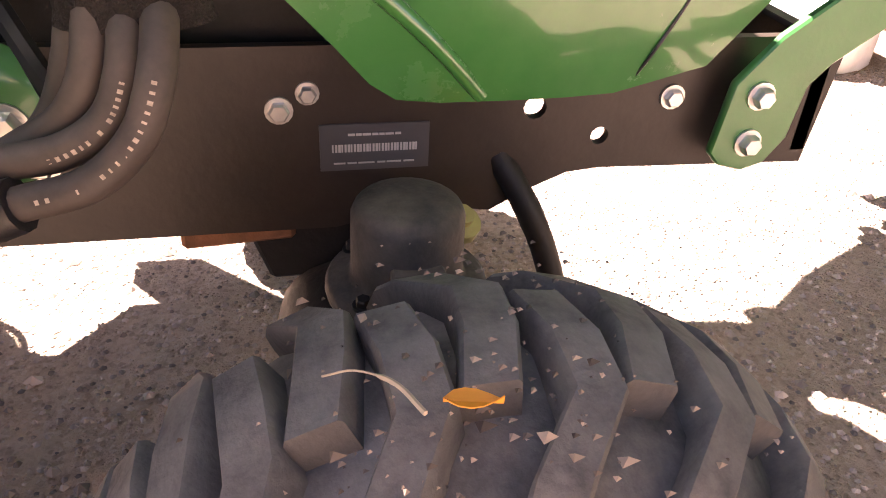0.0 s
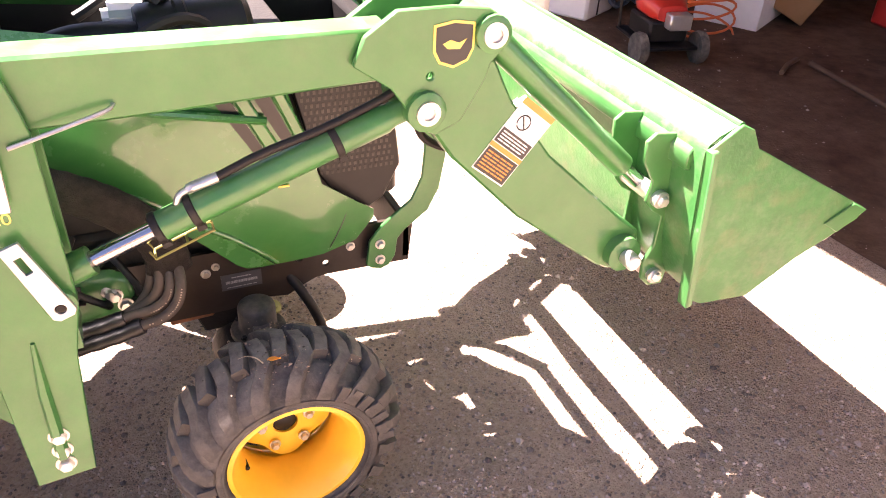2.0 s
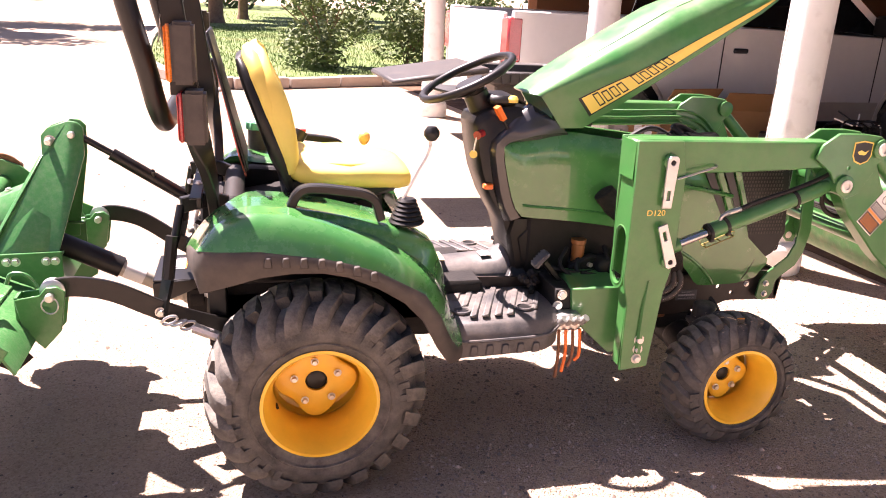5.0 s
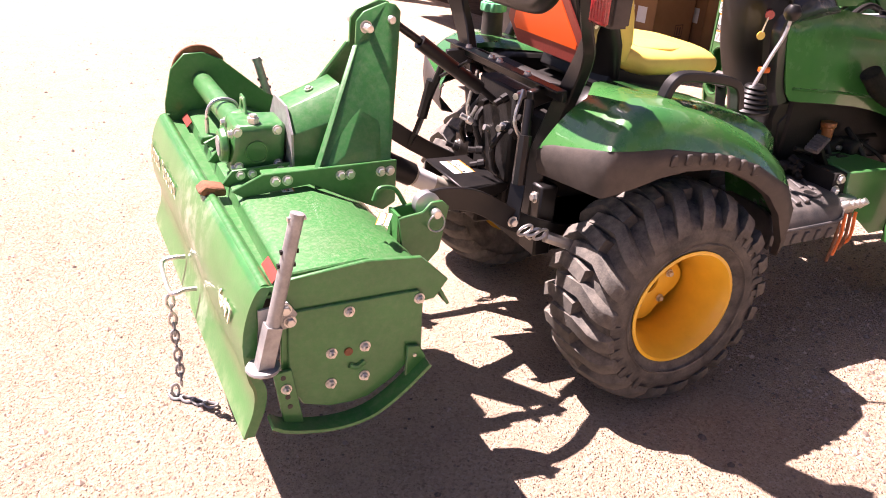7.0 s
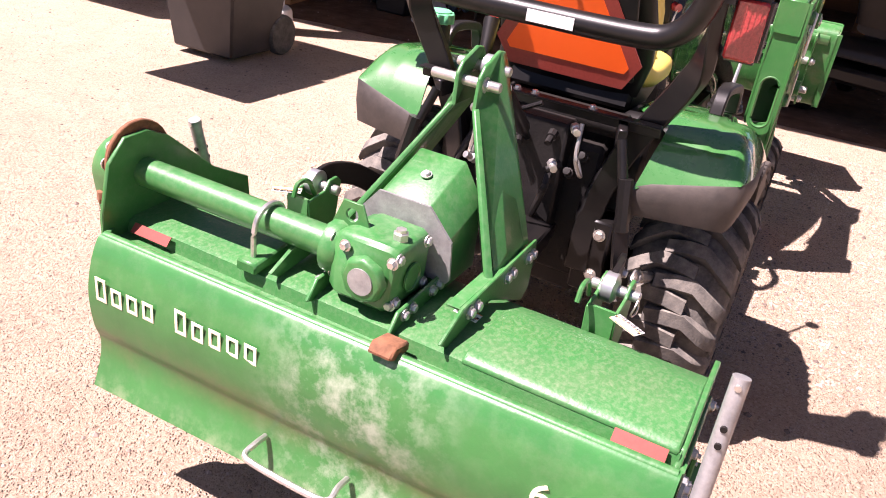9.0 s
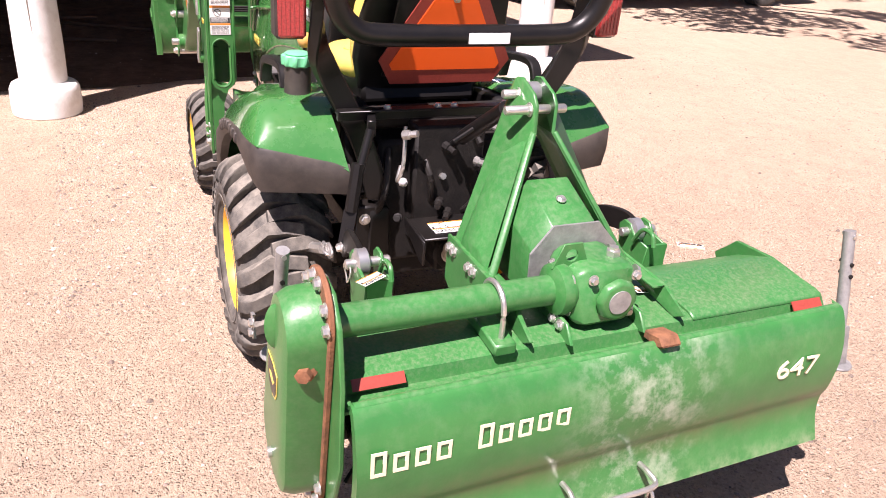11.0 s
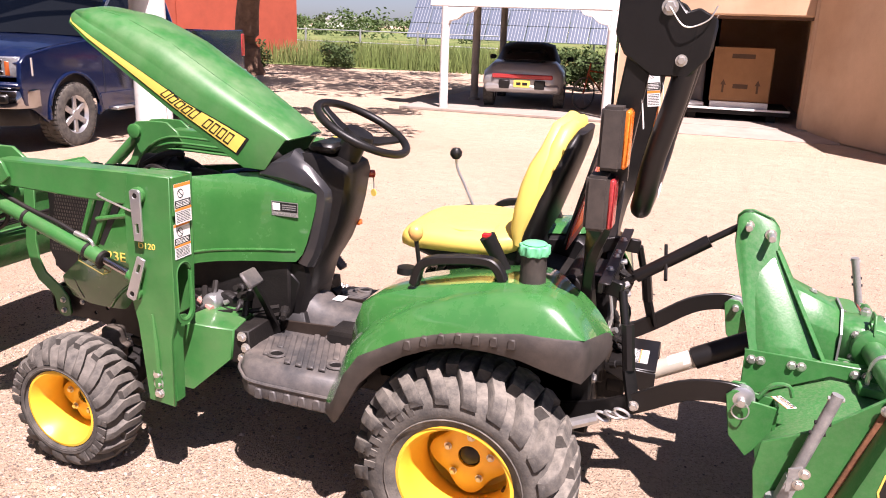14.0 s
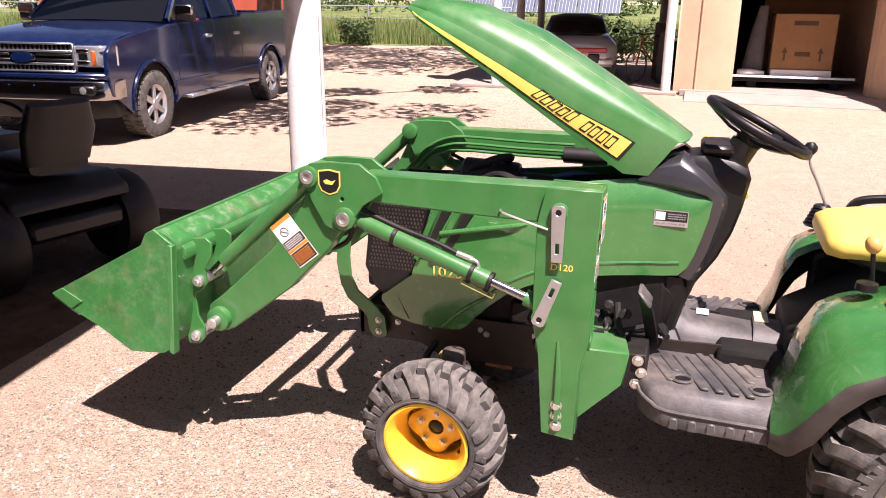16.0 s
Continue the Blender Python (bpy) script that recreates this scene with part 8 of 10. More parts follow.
CONCRETE = material("pale concrete", (0.34, 0.28, 0.235), 0.9, vary=0.14, scale=2, bump=0.15, bump_scale=80)
DARK_WOOD = material("dark rough timber", (0.10, 0.055, 0.03), 0.8, vary=0.3, scale=3, bump=0.2, bump_scale=40)
GREY_WOOD = material("weathered grey timber", (0.30, 0.27, 0.23), 0.85, vary=0.2, scale=5, bump=0.2)
TRUCK_WHITE = material("white car paint", (0.62, 0.61, 0.585), 0.28, vary=0.03, coat=0.6, dust=0.1)
TRUCK_BLUE = material("dark blue car paint", (0.0022, 0.009, 0.042), 0.14, vary=0.05, coat=0.6, dust=0.03)
CAR_SILVER = material("silver car paint", (0.34, 0.33, 0.32), 0.28, metal=0.3, vary=0.03, coat=0.6)
TRUCK_TRIM = material("beige lower cladding paint", (0.42, 0.38, 0.32), 0.4, vary=0.05)
GLASS_DARK = material("tinted car glass", (0.006, 0.007, 0.008), 0.04, vary=0.05, spec=0.45)
CARDBOARD = material("brown cardboard", (0.31, 0.16, 0.065), 0.85, vary=0.10, scale=4, bump=0.08)
BIN_GREY = material("dark grey bin plastic", (0.024, 0.022, 0.022), 0.5, vary=0.12, scale=6, dust=0.1, bump=0.05)
RED_PAINT = material("red painted metal", (0.50, 0.03, 0.02), 0.35, vary=0.06, coat=0.3)
BLUE_HOSE = material("grey blue hose", (0.10, 0.14, 0.20), 0.5, vary=0.1)
ORANGE_CORD = material("orange rubber cord", (0.70, 0.14, 0.03), 0.5, vary=0.1)
BARN_RED = material("red corrugated barn siding", (0.42, 0.085, 0.045), 0.6, vary=0.12, scale=2)
BARK = material("rough brown bark", (0.16, 0.095, 0.06), 0.95, vary=0.35, scale=6, bump=0.6, bump_scale=25)
LAWN = material("lawn grass", (0.085, 0.14, 0.028), 0.9, vary=0.3, scale=2.5, second=(0.16, 0.17, 0.05), second_amount=0.5, second_scale=0.8)
FIELD = material("tall field grass", (0.13, 0.18, 0.045), 0.9, vary=0.3, scale=0.6, second=(0.28, 0.24, 0.10), second_amount=0.5, second_scale=0.3)
LEAF = material("green foliage", (0.055, 0.095, 0.022), 0.75, vary=0.35, scale=0.8)
LEAF_PALE = material("pale green shrub foliage", (0.11, 0.15, 0.05), 0.75, vary=0.3, scale=1.5)
FAR_LEAF = material("distant tree foliage", (0.075, 0.105, 0.045), 0.9, vary=0.3, scale=0.15)
PANEL = material("blue-grey solar panel", (0.10, 0.125, 0.17), 0.4, metal=0.0, vary=0.06)
GALV = material("galvanised steel", (0.45, 0.46, 0.46), 0.5, metal=0.6, vary=0.1)
RUG = material("grey quilted fabric", (0.12, 0.11, 0.105), 0.95, vary=0.2, scale=6, bump=0.2)


def obj(name, bm, mat, label, category, group="", kind="", bevel=0.0):
    return tagged(part(name, bm, mat, None, "", bevel), label, category, group, kind)


# ---- carport beside the tractor ----
CP = Matrix.Translation((3.40, -2.40, 0)) @ pose(0, 0, 0, 0, 0, 7.4)
for i, ly in enumerate((0.0, 3.70, 5.85, 9.75)):
    post = thing("porch_post", "white painted round porch post on a plaster base", "post", group="white porch posts", m=CP @ Matrix.Translation((0, ly, 0)))
    bm = B()
    rnd = random.Random(i)
    k = rnd.uniform(-0.02, 0.02)
    lathe(bm, [(0.135, 0.20), (0.137, 0.4), (0.130 + k * 0.2, 1.0), (0.126, 1.8), (0.120, 2.46)], (0, 0, 0), (0, 0, 1), 20)
    part("shaft", bm, WHITE_PAINT, post)
    bm = B()
    lathe(bm, [(0.200, 0.0), (0.202, 0.08), (0.198, 0.155), (0.185, 0.185), (0.13, 0.20)], (0, 0, 0), (0, 0, 1), 20)
    part("base", bm, WHITE_PAINT, post, bevel=0.006)
    bm = B()
    tube(bm, [(-0.128, 0.03, 0.5), (-0.132, 0.045, 1.0), (-0.126, 0.035, 1.5)], 0.003, 5)
    part("crack", bm, GREY_WOOD, post, "dark drying crack")
bm = B()
box(bm, (-0.12, -0.35, 2.46), (0.12, 13.5, 2.68), CP)
obj("roof_beam", bm, WHITE_PAINT, "white painted timber porch beam", "beam", kind="structure", bevel=0.01)
bm = B()
box(bm, (-0.36, -0.22, 2.68), (8.8, 13.5, 2.80), CP)
obj("ceiling", bm, DARK_WOOD, "dark timber carport ceiling", "ceiling", kind="structure")
bm = B()
box(bm, (-0.42, -0.26, 2.80), (8.9, 13.6, 2.92), CP)
obj("roof", bm, GALV, "flat metal carport roof", "roof", kind="structure")
for i in range(12):
    bm = B()
    box(bm, (-0.1, 0.5 + i * 1.1, 2.55), (8.7, 0.62 + i * 1.1, 2.68), CP)
    obj("rafter", bm, DARK_WOOD, "dark rough timber rafter under the carport roof", "rafter", group="carport rafters", kind="structure")
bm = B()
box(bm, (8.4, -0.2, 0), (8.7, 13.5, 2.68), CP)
obj("wall_back", bm, PLASTER_SHADED, "orange-brown plaster wall at the back of the carport", "wall", kind="structure")
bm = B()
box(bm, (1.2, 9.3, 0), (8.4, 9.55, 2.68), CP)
obj("wall_side", bm, PLASTER_SHADED, "orange-brown plaster side wall of the carport", "wall", kind="structure")
# unseen end wall, added to cut the light entering the carport
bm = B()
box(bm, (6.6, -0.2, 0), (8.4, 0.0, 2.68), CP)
obj("wall_end", bm, PLASTER_SHADED, "unseen end wall added to darken the carport", "wall", kind="structure")


# brown dirt sheet with the roof's shade put into its colour
DIRT_SHADED = material("shade-darkened brown dirt", (0.13, 0.080, 0.052), 0.95, vary=0.3, scale=9, second=(0.085, 0.05, 0.032), second_amount=0.6, second_scale=3, bump=0.5, bump_scale=60, spec=0.1)
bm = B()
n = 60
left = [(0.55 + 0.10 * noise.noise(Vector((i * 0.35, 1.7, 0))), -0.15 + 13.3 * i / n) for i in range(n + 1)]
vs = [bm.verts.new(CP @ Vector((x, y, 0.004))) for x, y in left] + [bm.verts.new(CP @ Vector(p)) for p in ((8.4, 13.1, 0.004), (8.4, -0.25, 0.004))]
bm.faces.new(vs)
tagged(part("floor", bm, DIRT_SHADED), "dirt floor of the carport, darkened for the roof's shade", "floor", kind="structure")

# ---- vehicles ----
def road_wheel(parent, x, y, z, s, R=0.39, W=0.27, rim=0.235, spokes=6):
    bm = B()
    lathe(bm, [(rim, -W * 0.45), (R - 0.06, -W * 0.5), (R - 0.015, -W * 0.45), (R, -W * 0.3), (R, W * 0.3), (R - 0.015, W * 0.45), (R - 0.06, W * 0.5), (rim, W * 0.45)], (x, y, z), (0, 1, 0), 36, closed=False)
    for i in range(40):
        a = 2 * math.pi * i / 40
        m = Matrix.Translation((x, y, z)) @ Matrix.Rotation(a, 4, "Y") @ Matrix.Translation((0, 0, R))
        for q in (-1, 1):
            box(bm, (-0.020, q * W * 0.12, -0.01), (0.020, q * W * 0.44, 0.008), m)
    w = part("wheel", bm, RUBBER, parent, "dusty black road tyre")
    bm = B()
    lathe(bm, [(rim, -W * 0.4 * s), (rim - 0.03, 0.0), (rim - 0.03, W * 0.30 * s), (rim + 0.006, W * 0.44 * s)], (x, y, z), (0, 1, 0), 32, closed=False)
    part("rim", bm, ALLOY, w, "alloy rim")
    bm = B()
    lathe(bm, [(rim - 0.035, W * 0.05 * s), (0.0, W * 0.05 * s)], (x, y, z), (0, 1, 0), 24, closed=False)
    part("brake", bm, IRON, w)
    for i in range(spokes):
        bm = B()
        m = Matrix.Translation((x, y + s * W * 0.34, z)) @ Matrix.Rotation(2 * math.pi * i / spokes, 4, "Y")
        box(bm, (-0.034, -0.02, 0.03), (0.034, 0.012, rim - 0.01), m)
        part("spoke", bm, ALLOY, w, bevel=0.008)
    bm = B()
    lathe(bm, [(0.062, 0), (0.058, 0.02 * s), (0.0, 0.024 * s)], (x, y + s * W * 0.36, z), (0, 1, 0), 18)
    part("hub_cap", bm, ALLOY, w)
    return w


LAMP_CLEAR = material("clear headlamp", (0.55, 0.56, 0.57), 0.08, metal=0.7, vary=0.25, scale=40, coat=1.0)
AMBER_DULL = material("dull amber lens", (0.34, 0.075, 0.015), 0.3, vary=0.15, coat=0.5)
GRILLE_BRIGHT = material("satin grille metal", (0.30, 0.31, 0.33), 0.28, metal=0.8, vary=0.05)


def pickup(name, label, m, paint, lower, chrome_front=True, wb=3.68):
    t = thing(name, label, "pickup truck", m=m)
    hw = 0.98
    arch0 = [(0.0 + 0.50 * math.cos(radians(a)), 0.42 + 0.48 * math.sin(radians(a))) for a in range(190, -11, -20)]
    arch1 = [(wb + 0.50 * math.cos(radians(a)), 0.42 + 0.48 * math.sin(radians(a))) for a in range(190, -11, -20)]
    bottom = [(-1.22, 0.62)] + [(-1.1, 0.52)] + arch0 + [(0.62, 0.40), (wb - 0.62, 0.40)] + arch1 + [(wb + 0.72, 0.50), (wb + 0.88, 0.58)]
    top = [(wb + 0.93, 0.80), (wb + 0.90, 1.05), (wb + 0.80, 1.14), (wb + 0.30, 1.22), (wb - 0.42, 1.30), (1.10, 1.36), (1.07, 1.40), (-1.20, 1.42), (-1.23, 1.00)]
    for s in (1, -1):
        bm = B()
        plate(bm, bottom + top, [], s * (hw - 0.06), s * hw)
        part("body_side", bm, paint, t, bevel=0.012)
        bm = B()
        low = [(0.54, 0.40), (wb - 0.54, 0.40), (wb - 0.50, 0.62), (0.50, 0.62)]
        prism(bm, low, s * (hw - 0.01), s * (hw + 0.012))
        part("rocker_panel", bm, lower, t, bevel=0.006)
        for cx in (0.0, wb):
            bm = B()
            tube(bm, [(cx + 0.50 * math.cos(radians(a)), s * (hw + 0.005), 0.42 + 0.48 * math.sin(radians(a))) for a in range(185, -6, -10)], 0.022, 8)
            part("wheel_arch", bm, lower, t)
            road_wheel(t, cx, s * (hw - 0.12), 0.39, s)
        for x0 in (1.08, 1.98, wb - 0.62):
            bm = B()
            box(bm, (x0 - 0.006, s * hw - 0.004, 0.62), (x0 + 0.006, s * hw + 0.002, 1.32))
            part("door_gap", bm, DECAL_BLACK, t)
        for x0 in (1.20, 2.10):
            bm = B()
            box(bm, (x0, s * (hw - 0.005), 1.10), (x0 + 0.17, s * (hw + 0.03), 1.15))
            part("door_handle", bm, ALLOY if chrome_front else DECAL_BLACK, t, bevel=0.012)
        # greenhouse side
        bm = B()
        gl = [(1.12, 1.37), (1.18, 1.86), (2.45, 1.90), (wb - 0.55, 1.34)]
        lo_y, hi_y = hw - 0.06, hw - 0.22
        ring = [[(x, s * (lo_y + (hi_y - lo_y) * (z - 1.34) / 0.56), z) for x, z in gl]]
        vs = [bm.verts.new(p) for p in ring[0]]
        bm.faces.new(vs)
        part("side_window", thicken(bm, 0.01), GLASS_DARK, t, "dark tinted side windows")
        for x0, x1, w in ((1.97, 1.97, 0.045), (1.12, 1.17, 0.05), (wb - 0.53, 2.45, 0.05)):
            bm = B()
            tube(bm, [(x0, s * (lo_y + 0.004), 1.34), (x1, s * (hi_y + 0.006), 1.90)], 0.03, flat=(0.02, w * 0.7))
            part("pillar", bm, paint, t)
        bm = B()
        mm = Matrix.Translation((wb - 0.72, s * (hw + 0.10), 1.42))
        box(bm, (-0.06, -0.12, -0.10), (0.06, 0.12, 0.11), mm)
        mir = part("mirror", bm, BLACK, t, "black door mirror", bevel=0.03)
        bm = B()
        box(bm, (0.02, -0.122, -0.02), (0.065, 0.122, 0.112), mm)
        part("mirror_cap", bm, CHROME if chrome_front else BLACK, mir, bevel=0.02)
        bm = B()
        tube(bm, [(wb - 0.72, s * (hw - 0.02), 1.36), (wb - 0.72, s * (hw + 0.08), 1.38)], 0.025, 8)
        part("mirror_arm", bm, BLACK, mir)
        bm = B()
        tube(bm, [(0.75, s * (hw + 0.02), 0.40), (wb - 0.75, s * (hw + 0.02), 0.40)], 0.05, flat=(0.07, 0.022))
        part("running_board", bm, ALLOY if chrome_front else BLACK, t, bevel=0.008)
        # headlamp that wraps round the corner, with its amber piece
        bm = B()
        prism(bm, [(wb + 0.925, s * 0.60), (wb + 0.925, s * 0.80), (wb + 0.88, s * 0.93), (wb + 0.70, s * 0.992), (wb + 0.68, s * 0.95), (wb + 0.80, s * 0.60)], 0.885, 1.115, "z")
        lamp = part("headlight", bm, LAMP_CLEAR, t, "clear wrap-round headlamp", bevel=0.015)
        bm = B()
        prism(bm, [(wb + 0.931, s * 0.795), (wb + 0.915, s * 0.845), (wb + 0.88, s * 0.845), (wb + 0.89, s * 0.795)], 0.905, 1.065, "z")
        part("marker_lamp", bm, AMBER_DULL, lamp, "amber lens", bevel=0.006)
        for z in (0.92, 1.045):
            bm = B()
            box(bm, (wb + 0.915, s * 0.705 - 0.075, z), (wb + 0.934, s * 0.705 + 0.075, z + 0.035))
            part("lamp_bar", bm, CHROME, lamp, bevel=0.006)
        bm = B()
        box(bm, (wb + 0.915, s * 0.705 - 0.055, 0.965), (wb + 0.930, s * 0.705 + 0.055, 1.035))
        part("lamp_lens", bm, GLASS_DARK, lamp, "dark square projector", bevel=0.008)
        bm = B()
        box(bm, (-1.25, s * 0.80, 0.95), (-1.10, s * 0.99, 1.36))
        part("tail_light", bm, RED_LENS, t, "red tail light", bevel=0.02)
    # hood, roof, glass, bed
    bm = B()
    rows = [[(x, y, z - 0.04 * (abs(y) / 0.93) ** 3) for y in (-0.93, -0.7, -0.35, 0, 0.35, 0.7, 0.93)] for x, z in ((wb - 0.45, 1.34), (wb, 1.30), (wb + 0.5, 1.24), (wb + 0.80, 1.17), (wb + 0.90, 1.08))]
    part("hood", thicken(loft(bm, rows), 0.01), paint, t)
    bm = B()
    rows = [[(x, y, z - 0.05 * (abs(y) / 0.76) ** 3) for y in (-0.76, -0.5, 0, 0.5, 0.76)] for x, z in ((1.14, 1.90), (1.5, 1.945), (2.1, 1.95), (2.48, 1.91))]
    part("cab_roof", thicken(loft(bm, rows), 0.03), paint, t)
    bm = B()
    loft(bm, [[(2.48, -0.74, 1.88), (2.50, 0.0, 1.91), (2.48, 0.74, 1.88)], [(wb - 0.45, -0.90, 1.33), (wb - 0.38, 0.0, 1.35), (wb - 0.45, 0.90, 1.33)]])
    part("windshield", thicken(bm, 0.01), GLASS_DARK, t, "dark windshield")
    bm = B()
    loft(bm, [[(1.13, -0.74, 1.88), (1.13, 0.74, 1.88)], [(1.08, -0.90, 1.36), (1.08, 0.90, 1.36)]])
    part("rear_window", thicken(bm, 0.01), GLASS_DARK, t)
    bm = B()
    box(bm, (-1.2, -0.90, 0.62), (wb + 0.82, 0.90, 0.80))
    for cx in (0.0, wb):
        box(bm, (cx - 0.55, -0.93, 0.55), (cx + 0.55, 0.93, 0.95))
    part("underbody", bm, IRON, t, "dark underbody")
    bm = B()
    box(bm, (-1.25, -0.82, 0.72), (-1.19, 0.82, 1.40))
    part("tailgate", bm, paint, t, bevel=0.015)
    bm = B()
    box(bm, (-1.42, -0.95, 0.52), (-1.22, 0.95, 0.72))
    part("rear_bumper", bm, ALLOY, t, bevel=0.03)
    # front bumper, bowed back at its ends, with fog recesses and a dark valance
    bm = B()
    loop_loft(bm, [[(wb + x - 0.14, y, 0.54), (wb + x, y, 0.54), (wb + x + 0.015, y, 0.62), (wb + x, y, 0.745), (wb + x - 0.14, y, 0.755)] for x, y in ((0.78, -1.0), (0.95, -0.93), (1.0, -0.72), (1.03, 0), (1.0, 0.72), (0.95, 0.93), (0.78, 1.0))])
    bump = part("front_bumper", bm, CHROME if chrome_front else paint, t, "bright front bumper", bevel=0.012)
    for s in (1, -1):
        bm = B()
        box(bm, (wb + 0.96, s * 0.70 - 0.15, 0.60), (wb + 1.022, s * 0.70 + 0.15, 0.70))
        part("fog_recess", bm, BLACK_PAINT, bump, "black fog lamp recess", bevel=0.02)
        bm = B()
        lathe(bm, [(0.0, 0.0), (0.036, 0.0), (0.040, 0.008), (0.030, 0.012), (0.0, 0.014)], (wb + 1.02, s * 0.72, 0.65), (1, 0, 0), 16)
        part("fog_lamp", bm, LAMP_CLEAR, bump)
    bm = B()
    loop_loft(bm, [[(wb + x - 0.2, y, 0.34), (wb + x - 0.06, y, 0.33), (wb + x - 0.02, y, 0.54), (wb + x - 0.2, y, 0.54)] for x, y in ((0.80, -0.92), (0.98, -0.7), (1.0, 0), (0.98, 0.7), (0.80, 0.92))])
    part("valance", bm, BLACK, t, "black lower valance", bevel=0.01)
    bm = B()
    box(bm, (wb + 0.86, -0.97, 0.755), (wb + 0.955, 0.97, 0.835))
    part("bumper_filler", bm, paint, t, bevel=0.03)
    # grille: dark field, mesh rows, two thick bars and a frame
    bm = B()
    box(bm, (wb + 0.88, -0.60, 0.83), (wb + 0.925, 0.60, 1.14))
    grille = part("grille", bm, BLACK_PAINT, t, "dark mesh grille in a bright frame", bevel=0.015)
    bar_mat = GRILLE_BRIGHT if chrome_front else BLACK
    for z, h in ((0.832, 0.020), (1.122, 0.022), (0.905, 0.026), (1.040, 0.026)):
        bm = B()
        box(bm, (wb + 0.915, -0.605, z), (wb + 0.955, 0.605, z + h))
        part("grille_bar", bm, bar_mat, grille, bevel=0.006)
    for z0, z1 in ((0.945, 0.972), (1.000, 1.030)):
        for y0, y1 in ((-0.58, -0.16), (0.16, 0.58)):
            bm = B()
            box(bm, (wb + 0.918, y0, z0), (wb + 0.948, y1, z1))
            part("grille_bar", bm, BLACK, grille, bevel=0.006)
    for z in (0.868, 1.082):
        for i in range(23):
            bm = B()
            box(bm, (wb + 0.918, -0.58 + i * 0.0518, z - 0.020), (wb + 0.934, -0.568 + i * 0.0518, z + 0.038))
            part("grille_rib", bm, bar_mat, grille)
    for s in (1, -1):
        bm = B()
        box(bm, (wb + 0.905, s * 0.602 - 0.014, 0.84), (wb + 0.95, s * 0.602 + 0.014, 1.135))
        part("grille_bar", bm, bar_mat, grille, bevel=0.006)
    for r, mt, x in ((1.0, CHROME, 0.948), (0.9, TRUCK_BLUE, 0.956)):
        bm = B()
        lathe(bm, [(0.155 * r, 0), (0.150 * r, 0.012), (0, 0.018)], (0, 0, 0), (1, 0, 0), 28)
        bmesh.ops.transform(bm, matrix=Matrix.Translation((wb + x, 0, 0.985)) @ Matrix.Diagonal((1, 1, 0.42, 1)), verts=bm.verts)
        part("badge", bm, mt, grille, "plain dark oval badge" if r < 1 else "bright oval badge rim")
    bm = B()
    box(bm, (wb + 1.02, -0.16, 0.58), (wb + 1.03, 0.16, 0.70))
    part("number_plate", bm, material("blue plate paint", (0.03, 0.12, 0.5), 0.4), t, "plain blue plate")
    return t


pickup("pickup_truck", "white pickup truck with beige cladding parked under the carport", pose(3.32, 5.32, 0, 0, 0, 3), TRUCK_WHITE, TRUCK_TRIM, False)
pickup("pickup_truck", "dark blue crew-cab pickup truck parked on the gravel", pose(8.40, -8.72, 0, 0, 0, 98.4), TRUCK_BLUE, TRUCK_BLUE, True)

# sports car in the far carport
car = thing("sports_car", "silver rear-engined sports car with a black soft top under a carport", "car", m=pose(3.33, -14.80, 0.055, 0, 0, -81))
st = [(-2.10, 0.55, 0.42, 0.66), (-2.02, 0.76, 0.34, 0.78), (-1.75, 0.82, 0.30, 0.88), (-1.2, 0.835, 0.28, 0.93), (-0.4, 0.81, 0.26, 0.90), (0.6, 0.79, 0.26, 0.86), (1.3, 0.80, 0.28, 0.82), (1.85, 0.72, 0.34, 0.70), (2.1, 0.5, 0.42, 0.58)]
rings = []
for x, w, z0, z1 in st:
    zz = z1 - z0
    rings.append([(x, -w * 0.9, z0), (x, -w, z0 + zz * 0.35), (x, -w * 0.97, z0 + zz * 0.72), (x, -w * 0.75, z1), (x, 0, z1 + 0.03), (x, w * 0.75, z1), (x, w * 0.97, z0 + zz * 0.72), (x, w, z0 + zz * 0.35), (x, w * 0.9, z0)])
part("body", loop_loft(B(), rings), CAR_SILVER, car, "silver body", sharp=60)
bm = B()
loop_loft(bm, [[(x, -w, z0), (x, -w * 0.78, z1), (x, -w * 0.4, z1 + 0.05), (x, w * 0.4, z1 + 0.05), (x, w * 0.78, z1), (x, w, z0)] for x, w, z0, z1 in ((-1.25, 0.62, 0.88, 0.90), (-0.75, 0.68, 0.88, 1.17), (-0.2, 0.69, 0.86, 1.24), (0.2, 0.68, 0.84, 1.20), (0.75, 0.66, 0.82, 0.86))])
part("soft_top", bm, BLACK, car, "black soft top", sharp=60)
bm = B()
prism(bm, [(-0.45, 0.96), (0.45, 0.96), (0.36, 1.16), (-0.36, 1.16)], -1.02, -1.0, "x")
bmesh.ops.transform(bm, matrix=Matrix.Translation((-1.0, 0, 1.05)) @ pose(0, 0, 0, 0, 38, 0) @ Matrix.Translation((1.0, 0, -1.05)), verts=bm.verts)
part("rear_window", bm, GLASS_DARK, car)
bm = B()
box(bm, (-2.125, -0.60, 0.60), (-2.03, 0.60, 0.69))
part("light_bar", bm, RED_LENS, car, "full-width red tail light bar", bevel=0.02)
